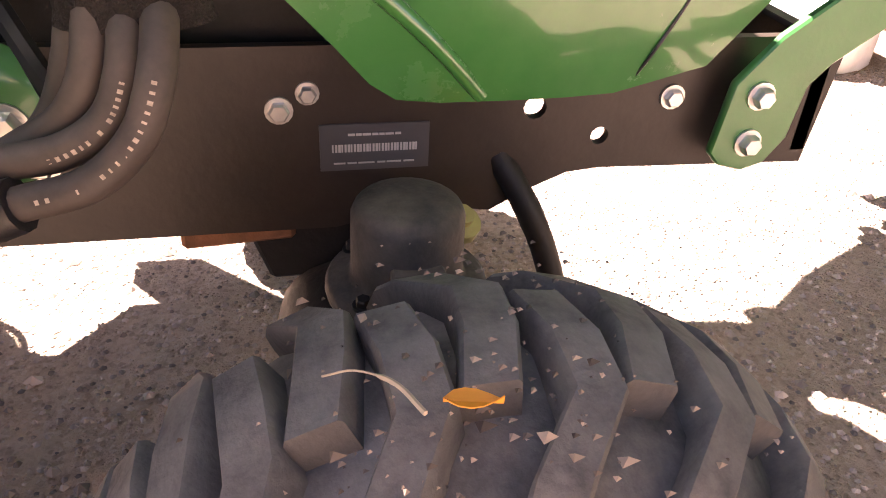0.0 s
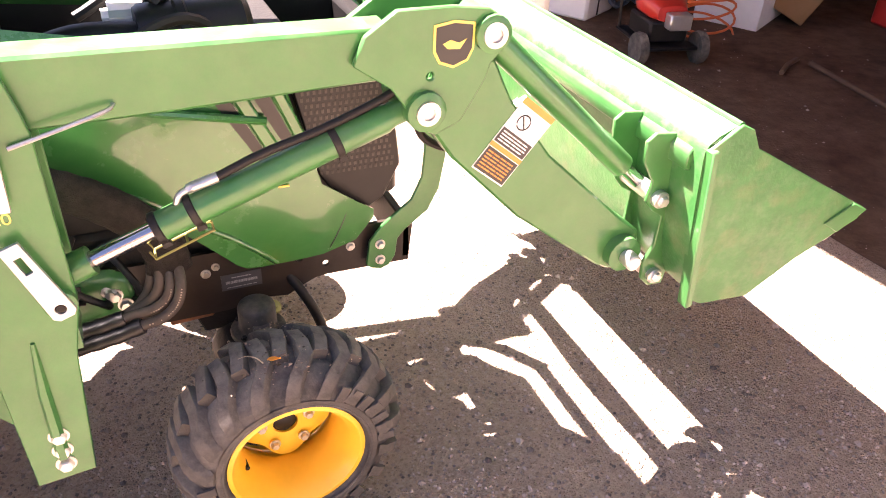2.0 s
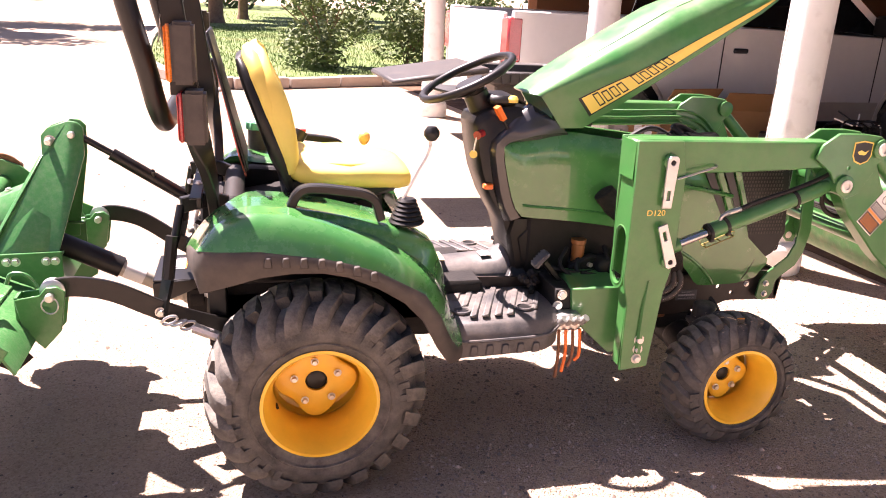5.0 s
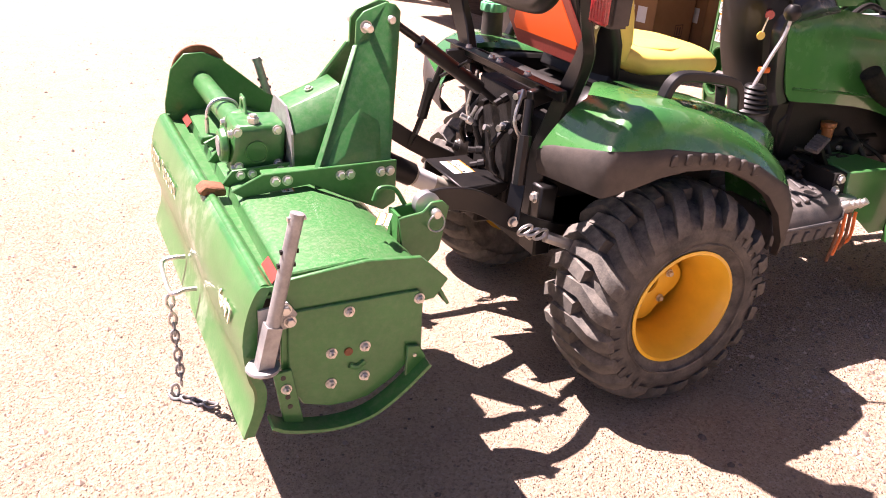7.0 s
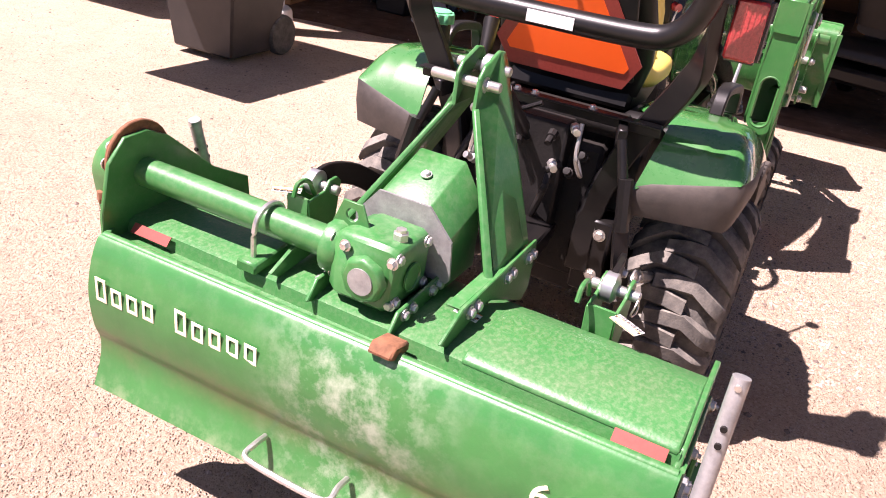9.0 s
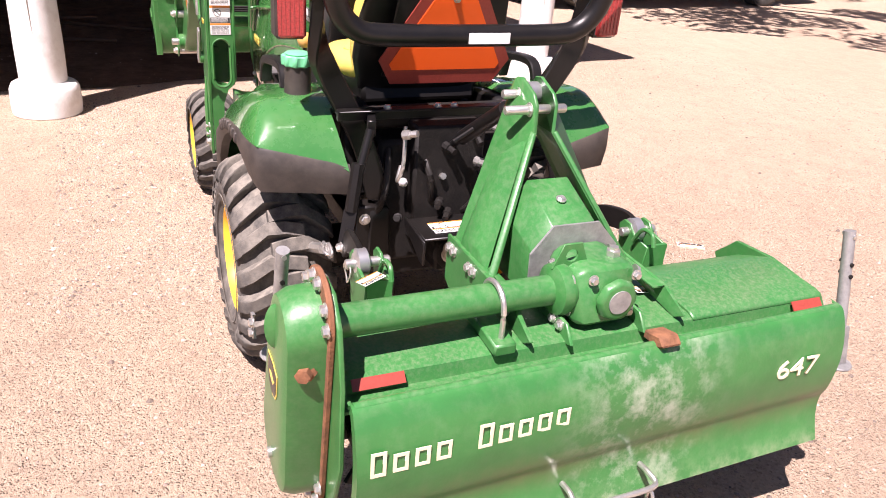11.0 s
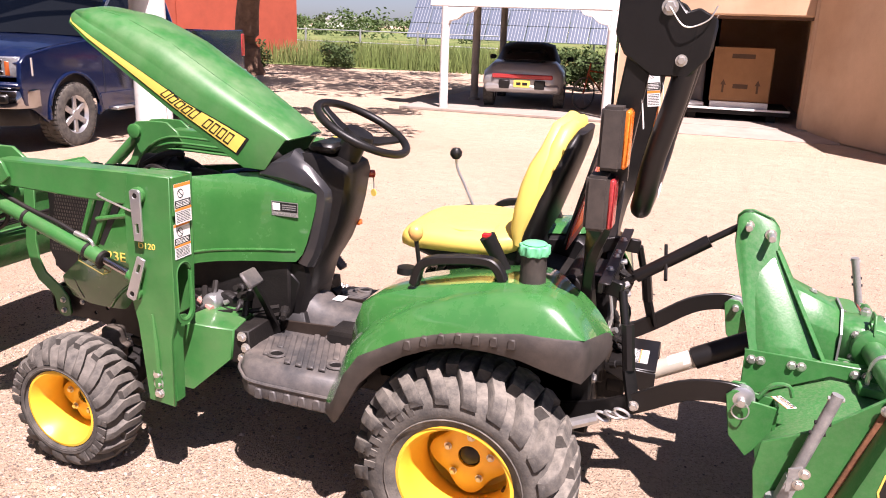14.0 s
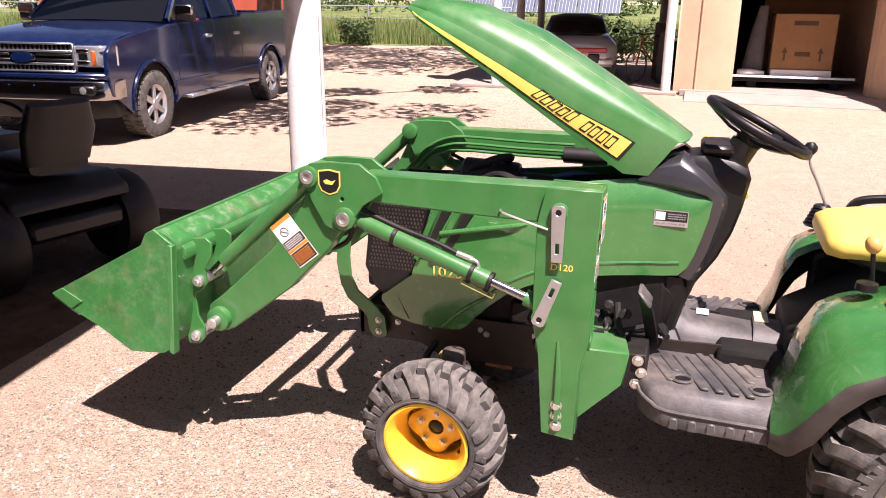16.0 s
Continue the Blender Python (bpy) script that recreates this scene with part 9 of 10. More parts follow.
for s in (1, -1):
    bm = B()
    box(bm, (-2.14, s * 0.24, 0.40), (-2.03, s * 0.46, 0.58))
    part("bumper_guard", bm, BLACK, car, bevel=0.02)
    road_wheel(car, -1.30, s * 0.72, 0.30, s, 0.31, 0.22, 0.20, 5)
    road_wheel(car, 1.0, s * 0.70, 0.30, s, 0.31, 0.20, 0.20, 5)
    bm = B()
    box(bm, (0.35, s * 0.80, 0.88), (0.48, s * 0.95, 0.98))
    part("mirror", bm, BLACK, car, bevel=0.03)
bm = B()
box(bm, (-2.13, -0.74, 0.36), (-1.98, 0.74, 0.50))
part("rear_bumper", bm, CAR_SILVER, car, bevel=0.04)
bm = B()
box(bm, (-2.135, -0.16, 0.44), (-2.125, 0.16, 0.575))
part("number_plate", bm, DECAL_YELLOW, car, "yellow plate with dark bars")
bm = B()
box(bm, (-2.139, -0.11, 0.48), (-2.1345, -0.01, 0.535))
box(bm, (-2.139, 0.02, 0.48), (-2.1345, 0.11, 0.535))
part("plate_bar", bm, DECAL_BLACK, car)
bm = B()
box(bm, (-1.72, -0.42, 0.93), (-1.45, 0.42, 0.955))
part("engine_grille", bm, BLACK, car, bevel=0.01)

# ---- adobe building across the yard ----
YB, YT = -12.55, -12.20
bm = B()
box(bm, (0.12, YB, 0), (1.12, YT, 3.3))
box(bm, (-2.05, YB, 1.95), (0.12, YT, 3.3))
box(bm, (1.12, YB, 2.22), (5.2, YT, 3.3))
box(bm, (-2.70, YB, 0), (-2.05, YT, 3.3))
obj("wall_south", bm, PLASTER, "tan adobe wall with a garage opening", "wall", kind="structure", bevel=0.03)
bm = B()
prism(bm, [(-2.09, -12.2), (-3.26, -9.9), (-3.45, -8.6), (-3.8, -8.6), (-3.6, -10.0), (-2.60, -12.2)], 0, 3.3, "z")
obj("wall_wing", bm, PLASTER, "tan adobe wing wall in shade", "wall", kind="structure", bevel=0.03)
bm = B()
box(bm, (-2.62, -17.0, 0), (-2.3, YB, 3.3))
box(bm, (-2.3, -17.3, 0), (1.12, -17.0, 3.3))
box(bm, (0.95, -17.0, 0), (1.12, YB, 3.3))
obj("wall_garage", bm, PLASTER, "plaster walls round the garage", "wall", kind="structure")
bm = B()
box(bm, (-3.0, -17.3, 3.3), (1.3, -12.3, 3.45))
box(bm, (1.0, -17.6, 2.22), (5.1, -12.56, 2.40))
obj("roof_building", bm, DARK_WOOD, "flat dark timber roof of the adobe building", "roof", kind="structure")
bm = B()
box(bm, (1.05, -17.6, 0.0), (5.3, -11.95, 0.055))
box(bm, (-2.60, -17.0, 0.0), (1.0, -12.0, 0.10))
obj("slab", bm, CONCRETE, "grey concrete carport and garage slab", "slab", kind="structure", bevel=0.01)
bm = B()
prism(bm, [(-12.02, 0.0), (-12.02, 0.085), (-11.1, 0.012), (-11.1, 0.0)], -2.6, 0.9, "x")
obj("apron", bm, CONCRETE, "pale sloping concrete apron", "pavement", kind="structure")
bm = B()
box(bm, (-2.05, -12.50, 1.90), (0.12, -12.30, 1.955))
obj("trim_lintel", bm, DARK_WOOD, "dark timber lintel over the garage opening", "lintel", kind="structure")
bm = B()
box(bm, (1.18, -12.32, 1.98), (4.75, -12.12, 2.215))
obj("carport_beam", bm, WHITE_PAINT, "white painted carport beam", "beam", kind="structure", bevel=0.01)
for x in (1.25, 4.45):
    p = thing("carport_post", "white painted carport post with a carved bracket", "post", group="white carport posts", m=Matrix.Translation((x, -12.2, 0.05)))
    bm = B()
    tube(bm, [(0, 0, 0), (0.01, 0, 1.0), (0, 0, 1.93)], 0.085, 12)
    part("shaft", bm, WHITE_PAINT, p)
    bm = B()
    sg = 1 if x < 2 else -1
    prism(bm, [(sg * 0.05, 1.93), (sg * 0.62, 1.93), (sg * 0.55, 1.84), (sg * 0.38, 1.80), (sg * 0.26, 1.70), (sg * 0.10, 1.66), (sg * 0.05, 1.55)], -0.07, 0.07)
    part("bracket", bm, WHITE_PAINT, p, bevel=0.01)
for x, y in ((4.45, -14.3), (4.45, -16.6), (1.6, -16.8)):
    bm = B()
    tube(bm, [(x, y, 0.05), (x, y, 2.25)], 0.085, 12)
    lathe(bm, [(0.13, 0), (0.13, 0.04), (0.085, 0.05)], (x, y, 0.05), (0, 0, 1), 14)
    obj("inner_post", bm, GREY_WOOD, "grey weathered inner carport post", "post", group="grey carport posts")
bm = B()
tube(bm, [(0.74, -12.18, 0.05), (0.74, -12.18, 1.72)], 0.018, 8)
obj("wall_pipe", bm, PLASTER, "thin painted pipe on the adobe wall", "pipe")
# garage contents
trailer = thing("cargo_platform", "low dark trailer platform with a pale edge inside the garage", "trailer", m=Matrix.Translation((-0.95, -13.6, 0.10)))
bm = B()
box(bm, (-1.0, -1.0, 0.12), (1.05, 0.75, 0.22))
part("deck", bm, IRON, trailer, bevel=0.01)
bm = B()
box(bm, (-1.0, 0.75, 0.20), (1.05, 0.78, 0.235))
part("edge_rail", bm, WHITE_PAINT, trailer)
for x in (-0.7, 0.7):
    bm = B()
    box(bm, (x - 0.08, -0.8, 0.0), (x + 0.08, 0.6, 0.12))
    part("runner", bm, IRON, trailer)
crate = thing("cardboard_carton", "large brown cardboard carton with arrow marks in the garage", "box", m=Matrix.Translation((-1.05, -13.35, 0.32)))
bm = B()
box(bm, (-0.52, -0.5, 0.12), (0.52, 0.35, 1.10))
part("carton", bm, CARDBOARD, crate, bevel=0.01)
bm = B()
box(bm, (-0.52, -0.2, 0.0), (0.50, 0.40, 0.12))
part("pallet_board", bm, WHITE, crate, "pale base board", bevel=0.01)
for x in (-0.30, 0.30):
    bm = B()
    prism(bm, [(x - 0.05, 0.42), (x, 0.52), (x + 0.05, 0.42), (x + 0.018, 0.42), (x + 0.018, 0.28), (x - 0.018, 0.28), (x - 0.018, 0.42)], 0.35, 0.353)
    part("arrow_mark", bm, DARK_WOOD, crate, "dark printed arrow")
for hw, z in ((0.13, 0.36), (0.20, 0.90)):
    bm = B()
    box(bm, (-hw, 0.35, z), (hw, 0.353, z + 0.08))
    part("print_bar", bm, DARK_WOOD, crate)
bm = B()
loop_loft(bm, [[(-0.28 + r * math.cos(a) + sh, -13.2 + r * 0.7 * math.sin(a), z) for a in [2 * math.pi * i / 14 for i in range(14)]] for z, r, sh in ((0.33, 0.20, 0.05), (0.6, 0.17, 0.03), (1.1, 0.13, 0.0), (1.55, 0.08, -0.05))])
obj("rolled_rug", bm, RUG, "grey quilted rug standing rolled beside a carton", "rug")
bm = B()
pillow(bm, [((0.02, -13.0, 0.37), 0.08, 0.05, (0, 0, 1)), ((-0.2, -13.0, 0.38), 0.10, 0.06, (0, 0, 1)), ((-0.45, -13.0, 0.36), 0.06, 0.04, (0, 0, 1))])
obj("white_bundle", bm, WHITE, "white cloth bundle on the platform edge", "cloth")
# bicycle by the far carport wall
bike = thing("bicycle", "orange bicycle leaning by the carport wall", "bicycle", m=Matrix.Translation((1.62, -13.9, 0.055)) @ pose(0, 0, 0, 0, 0, 55))
for x in (-0.48, 0.48):
    bm = B()
    tube(bm, [(x + 0.31 * math.cos(a), 0, 0.33 + 0.31 * math.sin(a)) for a in [2 * math.pi * i / 32 for i in range(32)]], 0.018, 6, closed=True)
    wh = part("wheel", bm, RUBBER, bike)
    bm = B()
    for i in range(10):
        a = 2 * math.pi * i / 10
        tube(bm, [(x, 0, 0.33), (x + 0.30 * math.cos(a), 0, 0.33 + 0.30 * math.sin(a))], 0.002, 4)
    part("spoke", bm, ALLOY, wh)
bm = B()
for p, q in (((-0.48, 0.33), (-0.12, 0.30)), ((-0.12, 0.30), (-0.22, 0.85)), ((-0.20, 0.72), (0.34, 0.78)), ((-0.12, 0.30), (0.36, 0.70)), ((-0.48, 0.33), (-0.20, 0.72)), ((0.48, 0.33), (0.33, 0.92))):
    tube(bm, [(p[0], 0, p[1]), (q[0], 0, q[1])], 0.018, 8)
part("frame", bm, material("dull orange bicycle paint", (0.38, 0.075, 0.02), 0.4, vary=0.1), bike, "orange frame")
bm = B()
tube(bm, smooth_path([(0.30, -0.26, 0.95), (0.36, -0.1, 0.94), (0.34, 0, 0.93), (0.36, 0.1, 0.94), (0.30, 0.26, 0.95)]), 0.013, 8)
part("handlebar", bm, BLACK, bike)
bm = B()
pillow(bm, [((-0.34, 0, 0.88), 0.07, 0.02, (0, 0, 1)), ((-0.2, 0, 0.89), 0.06, 0.025, (0, 0, 1)), ((-0.06, 0, 0.88), 0.02, 0.015, (0, 0, 1))])
part("saddle", bm, BLACK, bike)
for k in range(4):
    rnd = random.Random(k + 5)
    bm = B()
    h = rnd.uniform(0.5, 1.3)
    box(bm, (-0.12, -0.12, 0), (0.16, 0.16, h))
    bmesh.ops.transform(bm, matrix=Matrix.Translation((1.35 + 0.1 * (k % 2), -13.6 - 0.7 * k, 0.055)) @ pose(0, 0, 0, 0, 0, 20 * k), verts=bm.verts)
    obj("storage_box", bm, DARK_WOOD if k % 2 else BIN_GREY, "dark storage box against the carport wall", "box", group="dark boxes by the carport wall", bevel=0.02)

# ---- wheelie bins ----
def wheelie_bin(m, open_lid, label, wm=False):
    t = thing("wheelie_bin", label, "bin", m=m)
    bm = B()
    loop_loft(bm, [[(-w, -d, z), (w, -d, z), (w, d, z), (-w, d, z)] for z, w, d in ((0.04, 0.24, 0.25), (0.5, 0.285, 0.30), (0.92, 0.33, 0.35), (0.925, 0.365, 0.385), (1.02, 0.37, 0.39), (1.02, 0.34, 0.36), (0.30, 0.25, 0.27))])
    part("body", bm, BIN_GREY, t, "dark grey plastic bin body", bevel=0.02)
    for s in (1, -1):
        bm = B()
        lathe(bm, [(0.06, -0.03), (0.13, -0.035), (0.14, -0.02), (0.14, 0.02), (0.13, 0.035), (0.06, 0.03)], (0.28, s * 0.25, 0.14), (0, 1, 0), 20)
        part("wheel", bm, RUBBER, t)
    for i in range(9):
        bm = B()
        box(bm, (-0.30 + i * 0.07, -0.400, 0.935), (-0.27 + i * 0.07, -0.385, 1.01))
        part("rim_rib", bm, BIN_GREY, t)
    bm = B()
    box(bm, (-0.36, -0.40, -0.02), (0.36, 0.40, 0.02))
    lid = Matrix.Translation((-0.38, 0.0, 1.03)) @ pose(0, 0, 0, 0, -8, 0) @ Matrix.Translation((-0.37, 0, 0))
    bmesh.ops.transform(bm, matrix=lid, verts=bm.verts)
    part("lid", bm, BIN_GREY, t, "grey bin lid", bevel=0.015)
    if wm:
        bm = B()
        for i in range(2):
            prism(bm, [(-0.10 + 0.10 * i, 0.88), (-0.012 + 0.10 * i, 0.88), (-0.02 + 0.10 * i, 0.81), (-0.09 + 0.10 * i, 0.81)], -0.356, -0.335)
        part("brand_block", bm, WHITE, t, "plain white brand block")
        bm = B()
        box(bm, (-0.14, -0.346, 0.775), (0.14, -0.325, 0.79))
        part("print_bar", bm, WHITE, t)
    return t


wheelie_bin(pose(1.86, 3.10, 0, 0, 0, 2), True, "dark grey wheelie bin with its lid flipped open to the side", True)

# ---- clutter in the carport ----
def carton(m, size, label, flaps=True, group="", printed=True):
    t = thing("cardboard_box", label, "box", group=group, m=m)
    w, d, h = size
    for a, b in (((-w, -d, 0), (w, -d + 0.008, h)), ((-w, d - 0.008, 0), (w, d, h)), ((-w, -d, 0), (-w + 0.008, d, h)), ((w - 0.008, -d, 0), (w, d, h)), ((-w, -d, 0), (w, d, 0.008))):
        bm = B()
        box(bm, a, b)
        part("panel", bm, CARDBOARD, t)
    if flaps:
        for k, (q, ln) in enumerate((((0, -d, h), w), ((0, d, h), w))):
            bm = B()
            box(bm, (-ln, -0.004, 0), (ln, 0.004, 0.22))
            bmesh.ops.transform(bm, matrix=Matrix.Translation(q) @ pose(0, 0, 0, 35 if k == 0 else -50, 0, 0), verts=bm.verts)
            part("flap", bm, CARDBOARD, t)
    if printed:
        # pair of arrows in a frame, and two paper labels
        x0, z0, q = w * 0.35, h * 0.30, 0.06
        for a, b in (((-q, -q), (q, -q + 0.008)), ((-q, q - 0.008), (q, q)), ((-q, -q), (-q + 0.008, q)), ((q - 0.008, -q), (q, q)), ((-0.028, -0.04), (-0.012, 0.035)), ((0.012, -0.04), (0.028, 0.035))):
            bm = B()
            box(bm, (x0 + a[0], -d - 0.002, z0 + a[1]), (x0 + b[0], -d + 0.001, z0 + b[1]))
            part("print_bar", bm, DARK_WOOD, t, "dark printed handling mark")
        for k in (-0.35, 0.25):
            bm = B()
            box(bm, (-w - 0.002, d * (k - 0.22), h * 0.42), (-w + 0.001, d * (k + 0.22), h * 0.66))
            part("paper_label", bm, WHITE, t, "white paper label")
    return t


carton(pose(3.83, 4.22, 0, 0, 0, 12), (0.30, 0.25, 0.62), "open brown cardboard box on the carport floor")
carton(pose(4.55, 4.10, 0, 0, 0, -8), (0.32, 0.25, 0.60), "open brown cardboard box on the carport floor")
carton(pose(5.20, 3.35, 0.0, 0, 0, 12), (0.45, 0.30, 0.28), "low brown cardboard box with folded flaps")
carton(Matrix.Translation((5.62, 2.13, 0.0)) @ pose(0, 0, 0, 0, 0, -38) @ pose(0, 0, 0, 0, 27, 0) @ Matrix.Translation((-0.38, 0.30, 0)), (0.38, 0.30, 0.78), "big brown cardboard box tipped on its corner", False, "", False)
bm = B()
prism(bm, [(0, 0), (0.62, 0), (0.62, 0.28), (0.0, 0.22)], -0.22, 0.22)
bmesh.ops.transform(bm, matrix=pose(5.1, 2.3, 0, 0, 0, 30), verts=bm.verts)
obj("white_box", bm, WHITE, "white cardboard box on the carport floor", "box", bevel=0.006)
for k, (x, y, z, w, d, h) in enumerate(((4.42, 3.22, 0, 0.22, 0.17, 0.30), (4.50, 3.22, 0.30, 0.24, 0.17, 0.20), (4.75, 3.5, 0, 0.2, 0.2, 0.38), (4.30, 2.85, 0, 0.2, 0.16, 0.16))):
    bm = B()
    box(bm, (-w, -d, 0), (w, d, h), pose(x, y, z, 0, 0, 10 * k))
    box(bm, (-w * 0.5, -0.02, h), (w * 0.5, 0.02, h + 0.05), pose(x, y, z, 0, 0, 10 * k))
    obj("tool_case", bm, BLACK if k != 3 else WHITE, "black plastic tool case stacked in the carport" if k != 3 else "small pale box in the carport", "tool case", group="stacked tool cases", bevel=0.02)
coil = thing("hose_coil", "coiled grey-blue hose on a reel frame in the carport", "hose", m=pose(4.62, 2.72, 0, 0, 0, 35))
for k in range(9):
    bm = B()
    rnd = random.Random(k)
    R = rnd.uniform(0.19, 0.27)
    off = rnd.uniform(-0.10, 0.10)
    tube(bm, [(R * math.cos(a) * 1.05 + 0.01 * math.sin(3 * a + k), off + 0.02 * math.sin(2 * a + k), 0.30 + R * math.sin(a)) for a in [2 * math.pi * i / 28 for i in range(28)]], 0.010, 6, closed=True)
    part("turn", bm, BLUE_HOSE, coil)
bm = B()
tube(bm, smooth_path([(-0.25, -0.14, 0.02), (-0.2, -0.14, 0.55), (0.0, -0.12, 0.66), (0.0, 0.12, 0.66), (-0.2, 0.14, 0.55), (-0.25, 0.14, 0.02)]), 0.012, 8)
part("reel_frame", bm, BLACK_PAINT, coil)
# pressure washer with red engine and its trolley
washer = thing("pressure_washer", "red and black pressure washer with an upright handle", "pressure washer", m=pose(4.27, 1.96, 0, 0, 0, 78) @ Matrix.Scale(0.74, 4))
bm = B()
box(bm, (-0.30, -0.22, 0.12), (0.30, 0.22, 0.15))
part("base_frame", bm, BLACK_PAINT, washer, bevel=0.01)
bm = B()
loop_loft(bm, [[(x, y, z) for x, y in ((-w, -d), (w, -d), (w, d), (-w, d))] for z, w, d in ((0.15, 0.20, 0.16), (0.32, 0.20, 0.17))])
part("engine", bm, IRON, washer, bevel=0.02)
bm = B()
pillow(bm, [((-0.2, 0, 0.38), 0.12, 0.06, (0, 0, 1)), ((-0.08, 0, 0.40), 0.17, 0.09, (0, 0, 1)), ((0.1, 0, 0.40), 0.17, 0.09, (0, 0, 1)), ((0.22, 0, 0.38), 0.12, 0.06, (0, 0, 1))])
part("engine_cover", bm, RED_PAINT, washer, "glossy red engine cover")
bm = B()
box(bm, (-0.31, -0.12, 0.28), (-0.20, 0.06, 0.40))
part("muffler", bm, ALLOY, washer, "silver muffler", bevel=0.01)
for s in (1, -1):
    bm = B()
    lathe(bm, [(0.05, -0.03), (0.12, -0.035), (0.13, 0.0), (0.12, 0.035), (0.05, 0.03)], (-0.24, s * 0.25, 0.13), (0, 1, 0), 20)
    part("wheel", bm, RUBBER, washer)
bm = B()
tube(bm, smooth_path([(0.28, -0.20, 0.14), (0.34, -0.20, 0.60), (0.42, -0.20, 0.98), (0.46, 0, 1.02), (0.42, 0.20, 0.98), (0.34, 0.20, 0.60), (0.28, 0.20, 0.14)], 5), 0.013, 8)
tube(bm, [(0.37, -0.20, 0.72), (0.37, 0.20, 0.72)], 0.010, 8)
part("handle", bm, BLACK_PAINT, washer, "black tubular handle")
for k in range(6):
    bm = B()
    rnd = random.Random(k + 30)
    a = Vector((0.40 + rnd.uniform(-0.06, 0.06), rnd.uniform(-0.2, 0.2), 0.98))
    tube(bm, [a, a + Vector((rnd.uniform(-0.3, 0.25), rnd.uniform(-0.2, 0.2), rnd.uniform(0.02, 0.14)))], 0.008, 6)
    part("wand", bm, WHITE_PLASTIC if k % 2 else BLACK, washer)
for k in range(4):
    bm = B()
    rnd = random.Random(k)
    tube(bm, [(4.86 + 0.20 * math.cos(a) * (1 - 0.12 * k), 2.22 + 0.18 * math.sin(a), 0.03 + 0.06 * k + 0.05 * math.sin(a + k)) for a in [2 * math.pi * i / 20 for i in range(20)]], 0.008, 6, closed=True)
    obj("extension_cord", bm, ORANGE_CORD, "orange extension cord coil on the floor", "cord", group="orange cord coils")
can = thing("fuel_can", "red plastic fuel can on the carport floor", "fuel can", m=pose(6.30, 1.95, 0))
bm = B()
loop_loft(bm, [[(-w, -d, z), (w, -d, z), (w, d, z), (-w, d, z)] for z, w, d in ((0, 0.14, 0.10), (0.24, 0.14, 0.10), (0.30, 0.09, 0.07))])
part("tank", bm, RED_PAINT, can, bevel=0.02)
bm = B()
tube(bm, [(0.03, 0, 0.30), (0.05, 0, 0.50)], [0.022, 0.012], 8)
part("spout", bm, BLACK, can)
for k, (x, y, a, L) in enumerate(((5.0, 1.15, 80, 0.7), (5.6, 0.9, 65, 0.9), (4.9, 1.5, 30, 0.3), (6.0, 1.2, 100, 0.5))):
    bm = B()
    tube(bm, [(-L / 2, 0, 0.018), (0, 0.01, 0.022), (L / 2, 0, 0.018)], 0.016, 6)
    bmesh.ops.transform(bm, matrix=pose(x, y, 0, 0, 0, a), verts=bm.verts)
    obj("stick", bm, DARK_WOOD, "dark stick lying on the ground", "stick", group="sticks on the carport floor")


DISC_DULL = material("dull orange wheel paint", (0.22, 0.06, 0.012), 0.55, vary=0.15, dust=0.2)


